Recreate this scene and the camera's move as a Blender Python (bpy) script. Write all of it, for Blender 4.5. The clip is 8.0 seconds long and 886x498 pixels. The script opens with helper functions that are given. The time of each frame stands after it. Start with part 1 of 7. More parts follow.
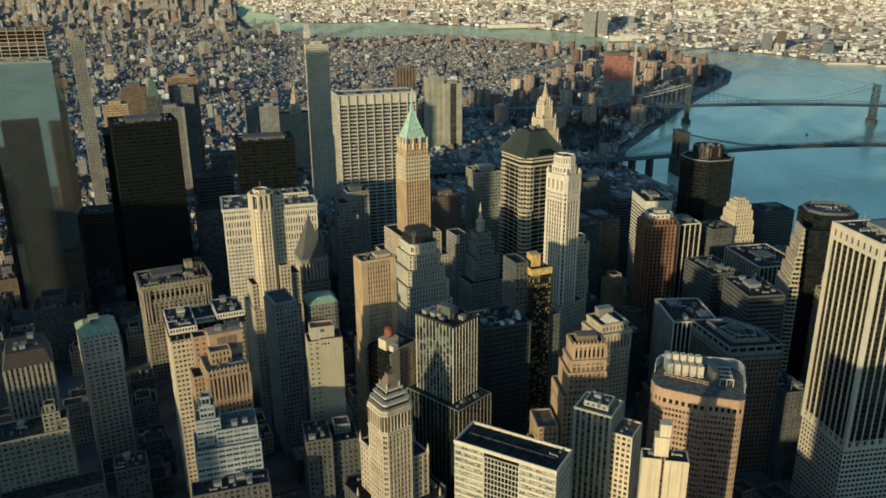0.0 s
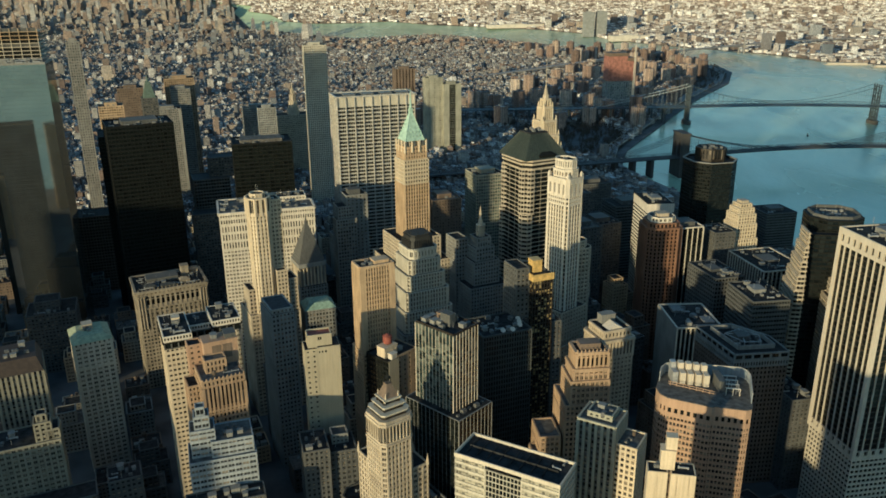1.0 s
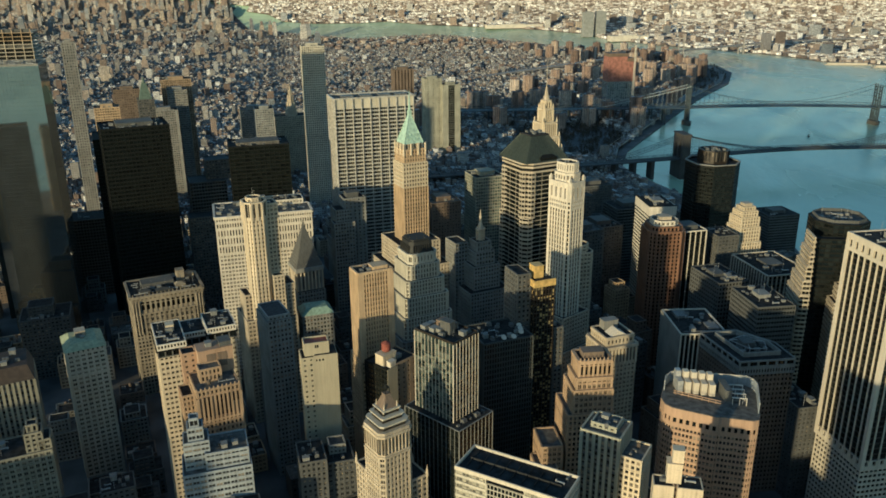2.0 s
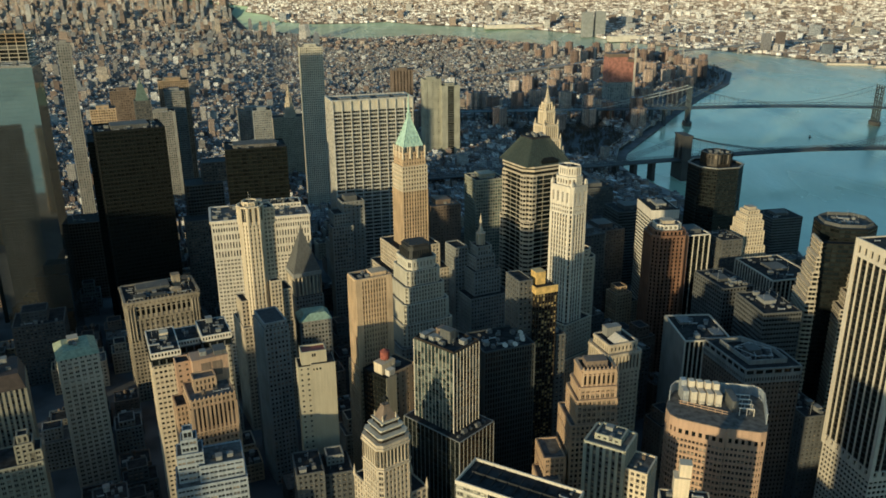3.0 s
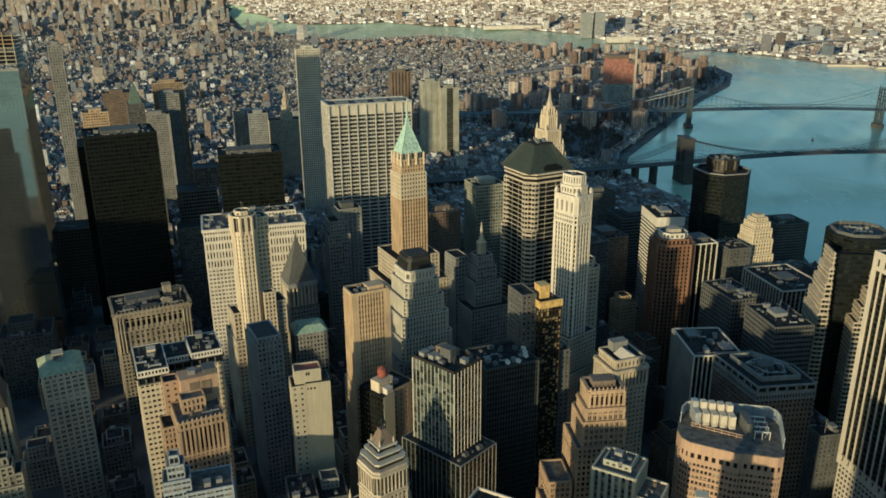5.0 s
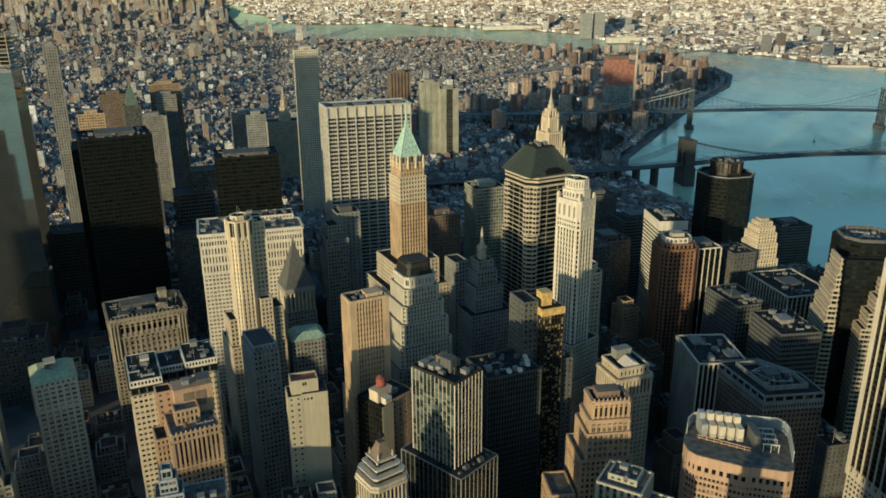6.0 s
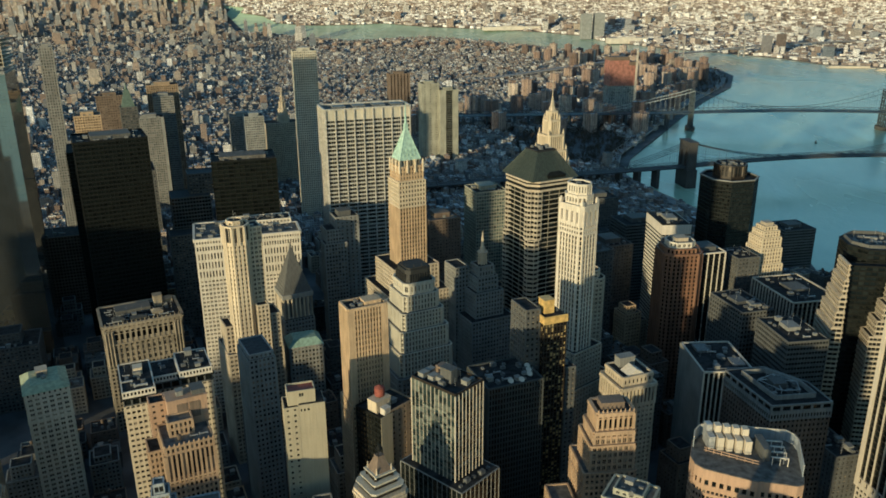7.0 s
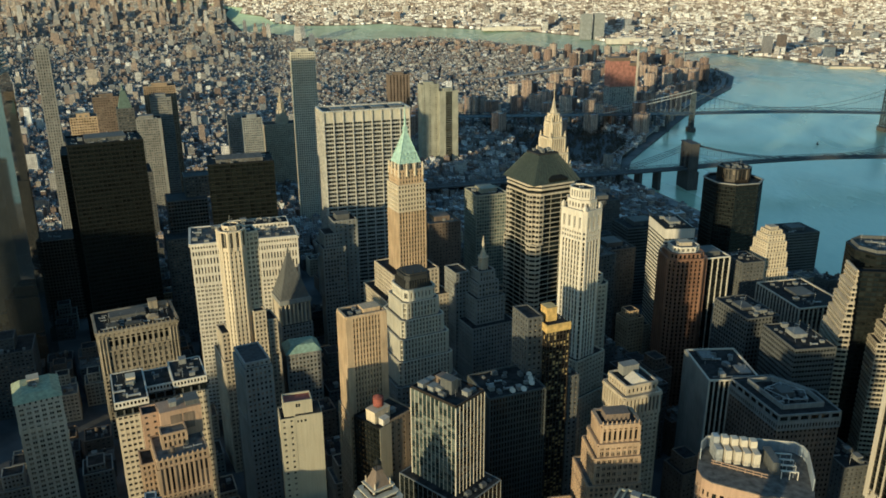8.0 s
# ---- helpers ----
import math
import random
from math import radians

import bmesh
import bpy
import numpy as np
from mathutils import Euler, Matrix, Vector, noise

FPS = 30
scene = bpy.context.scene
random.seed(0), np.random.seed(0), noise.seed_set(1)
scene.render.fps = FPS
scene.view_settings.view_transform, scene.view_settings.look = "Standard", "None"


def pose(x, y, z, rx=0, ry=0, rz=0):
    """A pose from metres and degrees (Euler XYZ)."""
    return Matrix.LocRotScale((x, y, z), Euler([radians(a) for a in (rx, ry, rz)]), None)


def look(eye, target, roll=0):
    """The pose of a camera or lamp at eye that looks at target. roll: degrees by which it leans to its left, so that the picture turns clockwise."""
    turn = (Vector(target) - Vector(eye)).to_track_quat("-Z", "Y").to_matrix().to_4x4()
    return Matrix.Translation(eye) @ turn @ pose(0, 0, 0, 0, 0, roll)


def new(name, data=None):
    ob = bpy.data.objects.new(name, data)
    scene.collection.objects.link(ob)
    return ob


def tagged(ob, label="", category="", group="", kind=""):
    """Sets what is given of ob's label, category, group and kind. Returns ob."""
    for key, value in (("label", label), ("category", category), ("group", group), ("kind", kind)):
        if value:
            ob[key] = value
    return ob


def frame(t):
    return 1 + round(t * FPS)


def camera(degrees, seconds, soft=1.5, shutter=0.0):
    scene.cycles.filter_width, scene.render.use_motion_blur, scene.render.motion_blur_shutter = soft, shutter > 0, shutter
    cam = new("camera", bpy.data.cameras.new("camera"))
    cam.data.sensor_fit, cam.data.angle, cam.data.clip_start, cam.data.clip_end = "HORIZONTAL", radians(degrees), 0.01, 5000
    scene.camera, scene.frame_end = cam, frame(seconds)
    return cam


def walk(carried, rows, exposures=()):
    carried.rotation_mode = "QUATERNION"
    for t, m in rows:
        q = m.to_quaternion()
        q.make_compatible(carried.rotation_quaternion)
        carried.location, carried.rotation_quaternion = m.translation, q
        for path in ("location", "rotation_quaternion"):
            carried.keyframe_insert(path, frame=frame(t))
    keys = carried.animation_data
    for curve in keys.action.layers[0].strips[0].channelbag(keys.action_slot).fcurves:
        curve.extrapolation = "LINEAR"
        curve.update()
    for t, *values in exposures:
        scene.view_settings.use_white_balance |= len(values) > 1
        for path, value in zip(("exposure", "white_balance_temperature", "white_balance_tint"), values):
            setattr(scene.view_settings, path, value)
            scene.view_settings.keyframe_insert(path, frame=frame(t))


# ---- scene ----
# x right, y ahead and z up from the water under the first eye
cam = camera(58.7, 8.0, 1.7)
ROWS = [
    (0, 0.00, 0.00, 372.22, 0.642, -19.194, -0.378),
    (0.5, -0.35, 5.64, 372.26, 0.608, -19.194, -0.391),
    (1, -0.61, 11.32, 372.34, 0.562, -19.189, -0.405),
    (1.5, -0.89, 17.02, 372.35, 0.518, -19.188, -0.418),
    (3, -1.70, 34.28, 372.56, 0.417, -19.183, -0.427),
    (3.5, -1.96, 40.03, 372.70, 0.387, -19.180, -0.418),
    (4, -2.15, 45.78, 372.81, 0.348, -19.181, -0.406),
    (4.5, -2.47, 51.57, 372.90, 0.324, -19.169, -0.393),
    (6, -3.30, 69.20, 373.04, 0.239, -19.140, -0.358),
    (6.5, -3.56, 75.07, 373.09, 0.219, -19.129, -0.349),
    (7, -3.74, 80.83, 373.15, 0.196, -19.115, -0.342),
    (7.5, -3.98, 86.57, 373.18, 0.184, -19.107, -0.329),
    (8, -4.17, 92.27, 373.18, 0.156, -19.102, -0.322),
]
walk(cam, [(t, pose(x, y, z, 90 + pitch, 0, yaw) @ pose(0, 0, 0, 0, 0, roll)) for t, x, y, z, yaw, pitch, roll in ROWS],
     [(0.0, 0.09, 5400, -7.0), (7.0, 0.11, 5400, -7.0), (8.0, 0.22, 5350, -8.0)])

# ---- daylight: low warm sun behind and left of the eye, blue sky ----
SUN_AZ, SUN_EL = radians(215.3), radians(7.3)
to_sun = Vector((math.sin(SUN_AZ) * math.cos(SUN_EL), math.cos(SUN_AZ) * math.cos(SUN_EL), math.sin(SUN_EL)))
sun = new("sun", bpy.data.lights.new("sun", "SUN"))
sun.data.energy, sun.data.angle, sun.data.color = 5.2, radians(1.2), (1.0, 0.715, 0.40)
sun.matrix_world = look(to_sun * 3000, (0, 0, 0))
world = bpy.data.worlds.new("sky")
scene.world = world
world.use_nodes = True
sky = world.node_tree.nodes.new("ShaderNodeTexSky")
sky.sky_type, sky.sun_disc, sky.sun_elevation, sky.sun_rotation = "NISHITA", False, SUN_EL, SUN_AZ
sky.air_density, sky.dust_density, sky.ozone_density = 1.2, 0.4, 2.4
world.node_tree.links.new(sky.outputs[0], world.node_tree.nodes["Background"].inputs[0])
world.node_tree.nodes["Background"].inputs[1].default_value = 0.182


# ---- materials ----
def nodes_of(name):
    m = bpy.data.materials.new(name)
    m.use_nodes = True
    t = m.node_tree
    return m, t, t.nodes["Principled BSDF"]


def add(t, kind, **values):
    n = t.nodes.new(kind)
    for key, v in values.items():
        n.inputs[key.replace("_", " ")].default_value = v
    return n


def ramp(t, fac, stops):
    r = t.nodes.new("ShaderNodeValToRGB")
    els = r.color_ramp.elements
    while len(els) < len(stops):
        els.new(0.5)
    for el, (p, c) in zip(els, stops):
        el.position, el.color = p, (*c, 1)
    t.links.new(fac, r.inputs[0])
    return r.outputs[0]


def scaled(t, sx, sy, sz):
    co = t.nodes.new("ShaderNodeTexCoord")
    mp = add(t, "ShaderNodeMapping", Scale=(sx, sy, sz))
    t.links.new(co.outputs["Object"], mp.inputs[0])
    return mp.outputs[0]


def mixed(t, a, b, fac, mode="MIX"):
    m = t.nodes.new("ShaderNodeMix")
    m.data_type, m.blend_type = "RGBA", mode
    for socket, v in ((m.inputs[0], fac), (m.inputs[6], a), (m.inputs[7], b)):
        if isinstance(v, bpy.types.NodeSocket):
            t.links.new(v, socket)
        else:
            socket.default_value = v if isinstance(v, float) else (*v, 1)
    return m.outputs[2]


def shade(c, k):
    return tuple(min(1.0, x * k) for x in c)


def masonry(name, colour, rough=0.85, dirt=0.6, bump=0.25):
    """Stone, brick or concrete: broad stains, rain streaks and grain."""
    m, t, b = nodes_of(name)
    big = add(t, "ShaderNodeTexNoise", Scale=0.06, Detail=4.0)
    t.links.new(scaled(t, 1, 1, 1), big.inputs[0])
    streak = add(t, "ShaderNodeTexNoise", Scale=1.0, Detail=3.0)
    t.links.new(scaled(t, 0.9, 0.9, 0.05), streak.inputs[0])
    grain = add(t, "ShaderNodeTexNoise", Scale=1.6, Detail=5.0)
    t.links.new(scaled(t, 1, 1, 1.5), grain.inputs[0])
    c = ramp(t, big.outputs[0], [(0.3, shade(colour, dirt + 0.15)), (0.65, shade(colour, 1.08))])
    c = mixed(t, c, ramp(t, streak.outputs[0], [(0.35, (dirt, dirt, dirt * 0.97)), (0.6, (1, 1, 1))]), 0.55, "MULTIPLY")
    c = mixed(t, c, ramp(t, grain.outputs[0], [(0.3, (0.72, 0.72, 0.72)), (0.7, (1.08, 1.06, 1.04))]), 0.5, "MULTIPLY")
    t.links.new(c, b.inputs["Base Color"])
    b.inputs["Roughness"].default_value = rough
    bm = add(t, "ShaderNodeBump", Strength=bump, Distance=0.2)
    t.links.new(grain.outputs[0], bm.inputs["Height"])
    t.links.new(bm.outputs[0], b.inputs["Normal"])
    return m


def any_random(t):
    a = t.nodes.new("ShaderNodeNewGeometry").outputs["Random Per Island"]
    o = t.nodes.new("ShaderNodeObjectInfo").outputs["Random"]
    s = t.nodes.new("ShaderNodeMath")
    s.operation = "ADD"
    t.links.new(a, s.inputs[0]), t.links.new(o, s.inputs[1])
    f = t.nodes.new("ShaderNodeMath")
    f.operation = "FRACT"
    t.links.new(s.outputs[0], f.inputs[0])
    return f.outputs[0]


def glazing(name, dark, light, share=0.8, rough=0.14):
    """Panes: most dark, the rest pale, for blinds and painted reflections."""
    m, t, b = nodes_of(name)
    r = any_random(t)
    c = ramp(t, r, [(0.0, shade(dark, 0.5)), (share * 0.8, shade(dark, 1.4)), (share, light), (1.0, shade(light, 0.7))])
    t.links.new(c, b.inputs["Base Color"])
    b.inputs["Roughness"].default_value = rough
    b.inputs["IOR"].default_value = 1.5
    return m


def painted(name, colour, rough=0.5, metal=0.0, vary=0.35, scale=0.4):
    m, t, b = nodes_of(name)
    n = add(t, "ShaderNodeTexNoise", Scale=scale, Detail=6.0)
    t.links.new(scaled(t, 1, 1, 1), n.inputs[0])
    t.links.new(ramp(t, n.outputs[0], [(0.3, shade(colour, 1 - vary)), (0.7, shade(colour, 1 + vary * 0.5))]), b.inputs["Base Color"])
    b.inputs["Roughness"].default_value, b.inputs["Metallic"].default_value = rough, metal
    return m


def city_mat(name, stops, pane, floor=3.4, bay=2.6, rough=0.85, pale=1.0):
    """Far houses: each its own brick or paint, with small dark windows on the walls and flat roofs of tar, gravel or silver paint."""
    m, t, b = nodes_of(name)
    geo = t.nodes.new("ShaderNodeNewGeometry")
    isl = any_random(t)
    wall = ramp(t, isl, stops)
    sep = t.nodes.new("ShaderNodeSeparateXYZ")
    t.links.new(geo.outputs["Position"], sep.inputs[0])

    def math2(op, a, v):
        n = t.nodes.new("ShaderNodeMath")
        n.operation = op
        for s, q in zip(n.inputs, (a, v)):
            if isinstance(q, bpy.types.NodeSocket):
                t.links.new(q, s)
            else:
                s.default_value = q
        return n.outputs[0]
    along = math2("ADD", math2("MULTIPLY", sep.outputs[0], 0.55), math2("MULTIPLY", sep.outputs[1], 0.83))
    gx = math2("GREATER_THAN", math2("FRACT", math2("DIVIDE", along, bay), 0.0), 0.52)
    gz = math2("GREATER_THAN", math2("FRACT", math2("DIVIDE", sep.outputs[2], floor), 0.0), 0.5)
    win = math2("MULTIPLY", gx, gz)
    nor = t.nodes.new("ShaderNodeSeparateXYZ")
    t.links.new(geo.outputs["True Normal"], nor.inputs[0])
    flat = math2("GREATER_THAN", nor.outputs[2], 0.5)
    noise_n = add(t, "ShaderNodeTexNoise", Scale=0.12, Detail=4.0)
    t.links.new(geo.outputs["Position"], noise_n.inputs[0])
    wall = mixed(t, wall, ramp(t, noise_n.outputs[0], [(0.35, (0.7, 0.7, 0.7)), (0.65, (1.1, 1.1, 1.1))]), 1.0, "MULTIPLY")
    c = mixed(t, wall, pane, math2("MULTIPLY", win, 0.85))
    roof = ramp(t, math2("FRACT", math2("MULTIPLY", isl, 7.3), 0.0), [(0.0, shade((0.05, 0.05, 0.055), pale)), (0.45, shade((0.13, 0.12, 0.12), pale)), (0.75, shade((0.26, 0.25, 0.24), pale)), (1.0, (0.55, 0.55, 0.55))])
    roof = mixed(t, roof, ramp(t, noise_n.outputs[0], [(0.35, (0.6, 0.6, 0.6)), (0.65, (1.1, 1.1, 1.1))]), 1.0, "MULTIPLY")
    t.links.new(mixed(t, c, roof, flat), b.inputs["Base Color"])
    b.inputs["Roughness"].default_value = rough
    return m


LIME = masonry("limestone", (0.50, 0.42, 0.31))
WHITE = masonry("white_terracotta", (0.62, 0.56, 0.465), dirt=0.72)
CREAM = masonry("cream_brick", (0.57, 0.475, 0.34), dirt=0.75)
TAN = masonry("tan_brick", (0.52, 0.375, 0.23))
BROWN = masonry("brown_brick", (0.18, 0.132, 0.097))
RED = masonry("red_granite", (0.21, 0.11, 0.066), rough=0.6)
ROSE = masonry("pink_precast", (0.39, 0.258, 0.17), dirt=0.75)
GREY = masonry("grey_stone", (0.25, 0.245, 0.225))
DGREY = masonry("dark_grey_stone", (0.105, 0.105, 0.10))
BLUEGREY = masonry("blue_grey_brick", (0.30, 0.305, 0.29))
OLIVE = masonry("olive_grey_stone", (0.27, 0.25, 0.19))
GLAZED = masonry("glazed_white_stone", (0.57, 0.51, 0.42), dirt=0.75)
CONCRETE = masonry("pale_concrete", (0.54, 0.475, 0.375), dirt=0.75)
LBEIGE = masonry("weathered_pale_stone", (0.52, 0.475, 0.38), dirt=0.7)
DIMBUFF = masonry("buff_render", (0.36, 0.315, 0.225), dirt=0.8)
# limestone set darker for a front that is sunlit only near its top
DIMLIME = masonry("dim_limestone", (0.33, 0.28, 0.205), dirt=0.45)
SLATEBLUE = masonry("slate_blue_panels", (0.33, 0.355, 0.37))
ORANGE = masonry("orange_brick", (0.41, 0.285, 0.18))
OCHRE = masonry("ochre_brick", (0.36, 0.26, 0.165))
GREENISH = masonry("pale_green_stone", (0.35, 0.335, 0.26))
BLACK = painted("black_steel", (0.011, 0.012, 0.011), 0.6, 0.0)
BLACK.node_tree.nodes["Principled BSDF"].inputs["Specular IOR Level"].default_value = 0.12
BRONZE = painted("dark_bronze", (0.035, 0.028, 0.022), 0.4, 0.3)
ALU = painted("aluminium", (0.46, 0.43, 0.375), 0.5, 0.1)
STEEL = painted("steel_panels", (0.36, 0.36, 0.35), 0.45, 0.2)
COPPER = painted("green_copper", (0.37, 0.51, 0.42), 0.75, 0.0, 0.3)
DCOPPER = painted("dark_copper", (0.036, 0.045, 0.034), 0.6, 0.1)
LEAD = painted("lead_roof", (0.06, 0.064, 0.066), 0.8, 0.0)
TAR = painted("tar_roof", (0.034, 0.034, 0.034), 0.9, 0.0, 0.6, 0.25)
GRAVEL = painted("gravel_roof", (0.13, 0.122, 0.11), 0.95, 0.0, 0.5, 0.3)
PLANT = painted("rooftop_plant_paint", (0.17, 0.17, 0.165), 0.5, 0.2, 0.4, 0.6)
RUST = painted("rust_red_tank", (0.23, 0.065, 0.045), 0.8)
for _m in (TAR, GRAVEL, LEAD, PLANT):
    _m.node_tree.nodes["Principled BSDF"].inputs["Specular IOR Level"].default_value = 0.12
WOOD = painted("tank_wood", (0.10, 0.075, 0.055), 0.9)
GOLD = painted("yellow_panels", (0.60, 0.40, 0.14), 0.45, 0.1)
PANE = glazing("window_glass", (0.024, 0.025, 0.025), (0.25, 0.21, 0.16), 0.82)
PANE_DARK = glazing("dark_glass", (0.008, 0.010, 0.0095), (0.018, 0.021, 0.019), 0.9, 0.08)
PANE_DARK.node_tree.nodes["Principled BSDF"].inputs["Specular IOR Level"].default_value = 0.4
PANE_BLACK = glazing("black_glass", (0.007, 0.009, 0.008), (0.010, 0.012, 0.010), 0.9, 0.25)
PANE_BLACK.node_tree.nodes["Principled BSDF"].inputs["Specular IOR Level"].default_value = 0.14
PANE_BLIND = glazing("glass_with_blinds", (0.16, 0.15, 0.12), (0.40, 0.37, 0.29), 0.5, 0.12)
# the paler teal panes stand in for bright mirrored patches
PANE_TEAL = glazing("teal_glass", (0.022, 0.033, 0.032), (0.13, 0.145, 0.125), 0.66, 0.08)
PANE_SHINY = glazing("mirror_glass", (0.05, 0.07, 0.07), (0.16, 0.19, 0.17), 0.55, 0.06)
PANE_GOLD = glazing("gold_glass", (0.015, 0.013, 0.012), (0.46, 0.34, 0.16), 0.78, 0.2)
mirror, _t, _b = nodes_of("sheer_mirror_glass")
_n = add(_t, "ShaderNodeTexNoise", Scale=0.05, Detail=3.0)
_t.links.new(scaled(_t, 1, 1, 1), _n.inputs[0])
_t.links.new(ramp(_t, _n.outputs[0], [(0.3, (0.36, 0.36, 0.325)), (0.7, (0.41, 0.405, 0.365))]), _b.inputs["Base Color"])
_b.inputs["Metallic"].default_value, _b.inputs["Roughness"].default_value = 0.94, 0.04


# ---- mesh building ----
class Geo:
    """Collects faces of one mesh."""

    def __init__(self):
        self.v, self.f = [], []

    def hexa(self, pts, bottom=True):
        n = len(self.v)
        self.v += pts
        self.f += [(n, n + 1, n + 5, n + 4), (n + 1, n + 2, n + 6, n + 5), (n + 2, n + 3, n + 7, n + 6), (n + 3, n, n + 4, n + 7), (n + 4, n + 5, n + 6, n + 7)]
        if bottom:
            self.f.append((n + 3, n + 2, n + 1, n))

    def box(self, x0, y0, z0, x1, y1, z1, bottom=True):
        self.hexa([(x0, y0, z0), (x1, y0, z0), (x1, y1, z0), (x0, y1, z0), (x0, y0, z1), (x1, y0, z1), (x1, y1, z1), (x0, y1, z1)], bottom)

    def edge_box(self, p, e, n, s0, s1, n0, n1, z0, z1, bottom=True):
        """A box along a wall: s runs along it, n out of it."""
        q = [(p[0] + e[0] * s + n[0] * o, p[1] + e[1] * s + n[1] * o) for s, o in ((s0, n1), (s1, n1), (s1, n0), (s0, n0))]
        self.hexa([(*c, z0) for c in q] + [(*c, z1) for c in q], bottom)

    def prism(self, poly, z0, z1, top=None):
        n, k = len(self.v), len(poly)
        top = top or poly
        self.v += [(*p, z0) for p in poly] + [(*p, z1) for p in top]
        self.f += [(n + i, n + (i + 1) % k, n + k + (i + 1) % k, n + k + i) for i in range(k)]
        self.f += [tuple(range(n + k, n + 2 * k)), tuple(range(n + k - 1, n - 1, -1))]

    def round(self, cx, cy, r0, r1, z0, z1, k=12):
        ring = [(math.cos(2 * math.pi * i / k), math.sin(2 * math.pi * i / k)) for i in range(k)]
        self.prism([(cx + r0 * c, cy + r0 * s) for c, s in ring], z0, z1, [(cx + r1 * c, cy + r1 * s) for c, s in ring])

    def beam(self, a, b, w, h=None):
        """A bar from a to b."""
        a, b, h = Vector(a), Vector(b), h or w
        d = (b - a).normalized()
        s = d.cross(Vector((0, 0, 1)))
        s = s.normalized() if s.length > 1e-4 else Vector((1, 0, 0))
        u = s.cross(d)
        s, u = s * (w / 2), u * (h / 2)
        self.hexa([tuple(q) for q in (a - s - u, a + s - u, a + s + u, a - s + u, b - s - u, b + s - u, b + s + u, b - s + u)])

    def mesh(self, name):
        me = bpy.data.meshes.new(name)
        me.from_pydata(self.v, [], self.f)
        me.update()
        return me


def part(name, geo, material, parent, label=""):
    me = geo.mesh(name) if isinstance(geo, Geo) else geo
    if not me.materials:
        me.materials.append(material)
    ob = new(name, me)
    ob.parent = parent
    return tagged(ob, label)


def rect(x0, y0, x1, y1, cut=0.0):
    """A plan, counter-clockwise from the near left corner, with cut corners on request."""
    if not cut:
        return [(x0, y0), (x1, y0), (x1, y1), (x0, y1)]
    c = cut
    return [(x0 + c, y0), (x1 - c, y0), (x1, y0 + c), (x1, y1 - c), (x1 - c, y1), (x0 + c, y1), (x0, y1 - c), (x0, y0 + c)]


def grown(poly, d):
    """The plan pushed out by d (in: minus)."""
    out, k = [], len(poly)
    for i in range(k):
        a, b, c = Vector(poly[i - 1]), Vector(poly[i]), Vector(poly[(i + 1) % k])
        e, g = (b - a).normalized(), (c - b).normalized()
        n, m = Vector((e.y, -e.x)), Vector((g.y, -g.x))
        s = n + m
        s = s * (d * 2 / max(s.length_squared, 0.5))
        out.append((b.x + s.x, b.y + s.y))
    return out


class Style:
    """How a wall is divided: bay and floor sizes, pier width and spandrel height, how far each stands proud."""

    def __init__(self, bay, floor, pier, span, wall, dp=0.35, ds=0.2, glass=None, spanmat=None, rec=0.45, course=None, edge=None):
        self.bay, self.floor, self.pier, self.span, self.wall, self.dp, self.ds = bay, floor, pier, span, wall, dp, ds
        self.glass, self.spanmat, self.rec = glass or PANE, spanmat, rec
        self.edge = (0.5 if glass is None and bay < 5 else 0.0) if edge is None else edge
        self.course = (glass is None and ds > 0.06) if course is None else course


PANES = {}
SINGLES = []


def pane_mesh(w, h, mat):
    key = (round(w, 1), round(h, 1), mat.name)
    if key not in PANES:
        g = Geo()
        g.box(-w / 2, -0.06, -h / 2, w / 2, 0.06, h / 2)
        PANES[key] = g.mesh("window")
        PANES[key].materials.append(mat)
    return PANES[key]


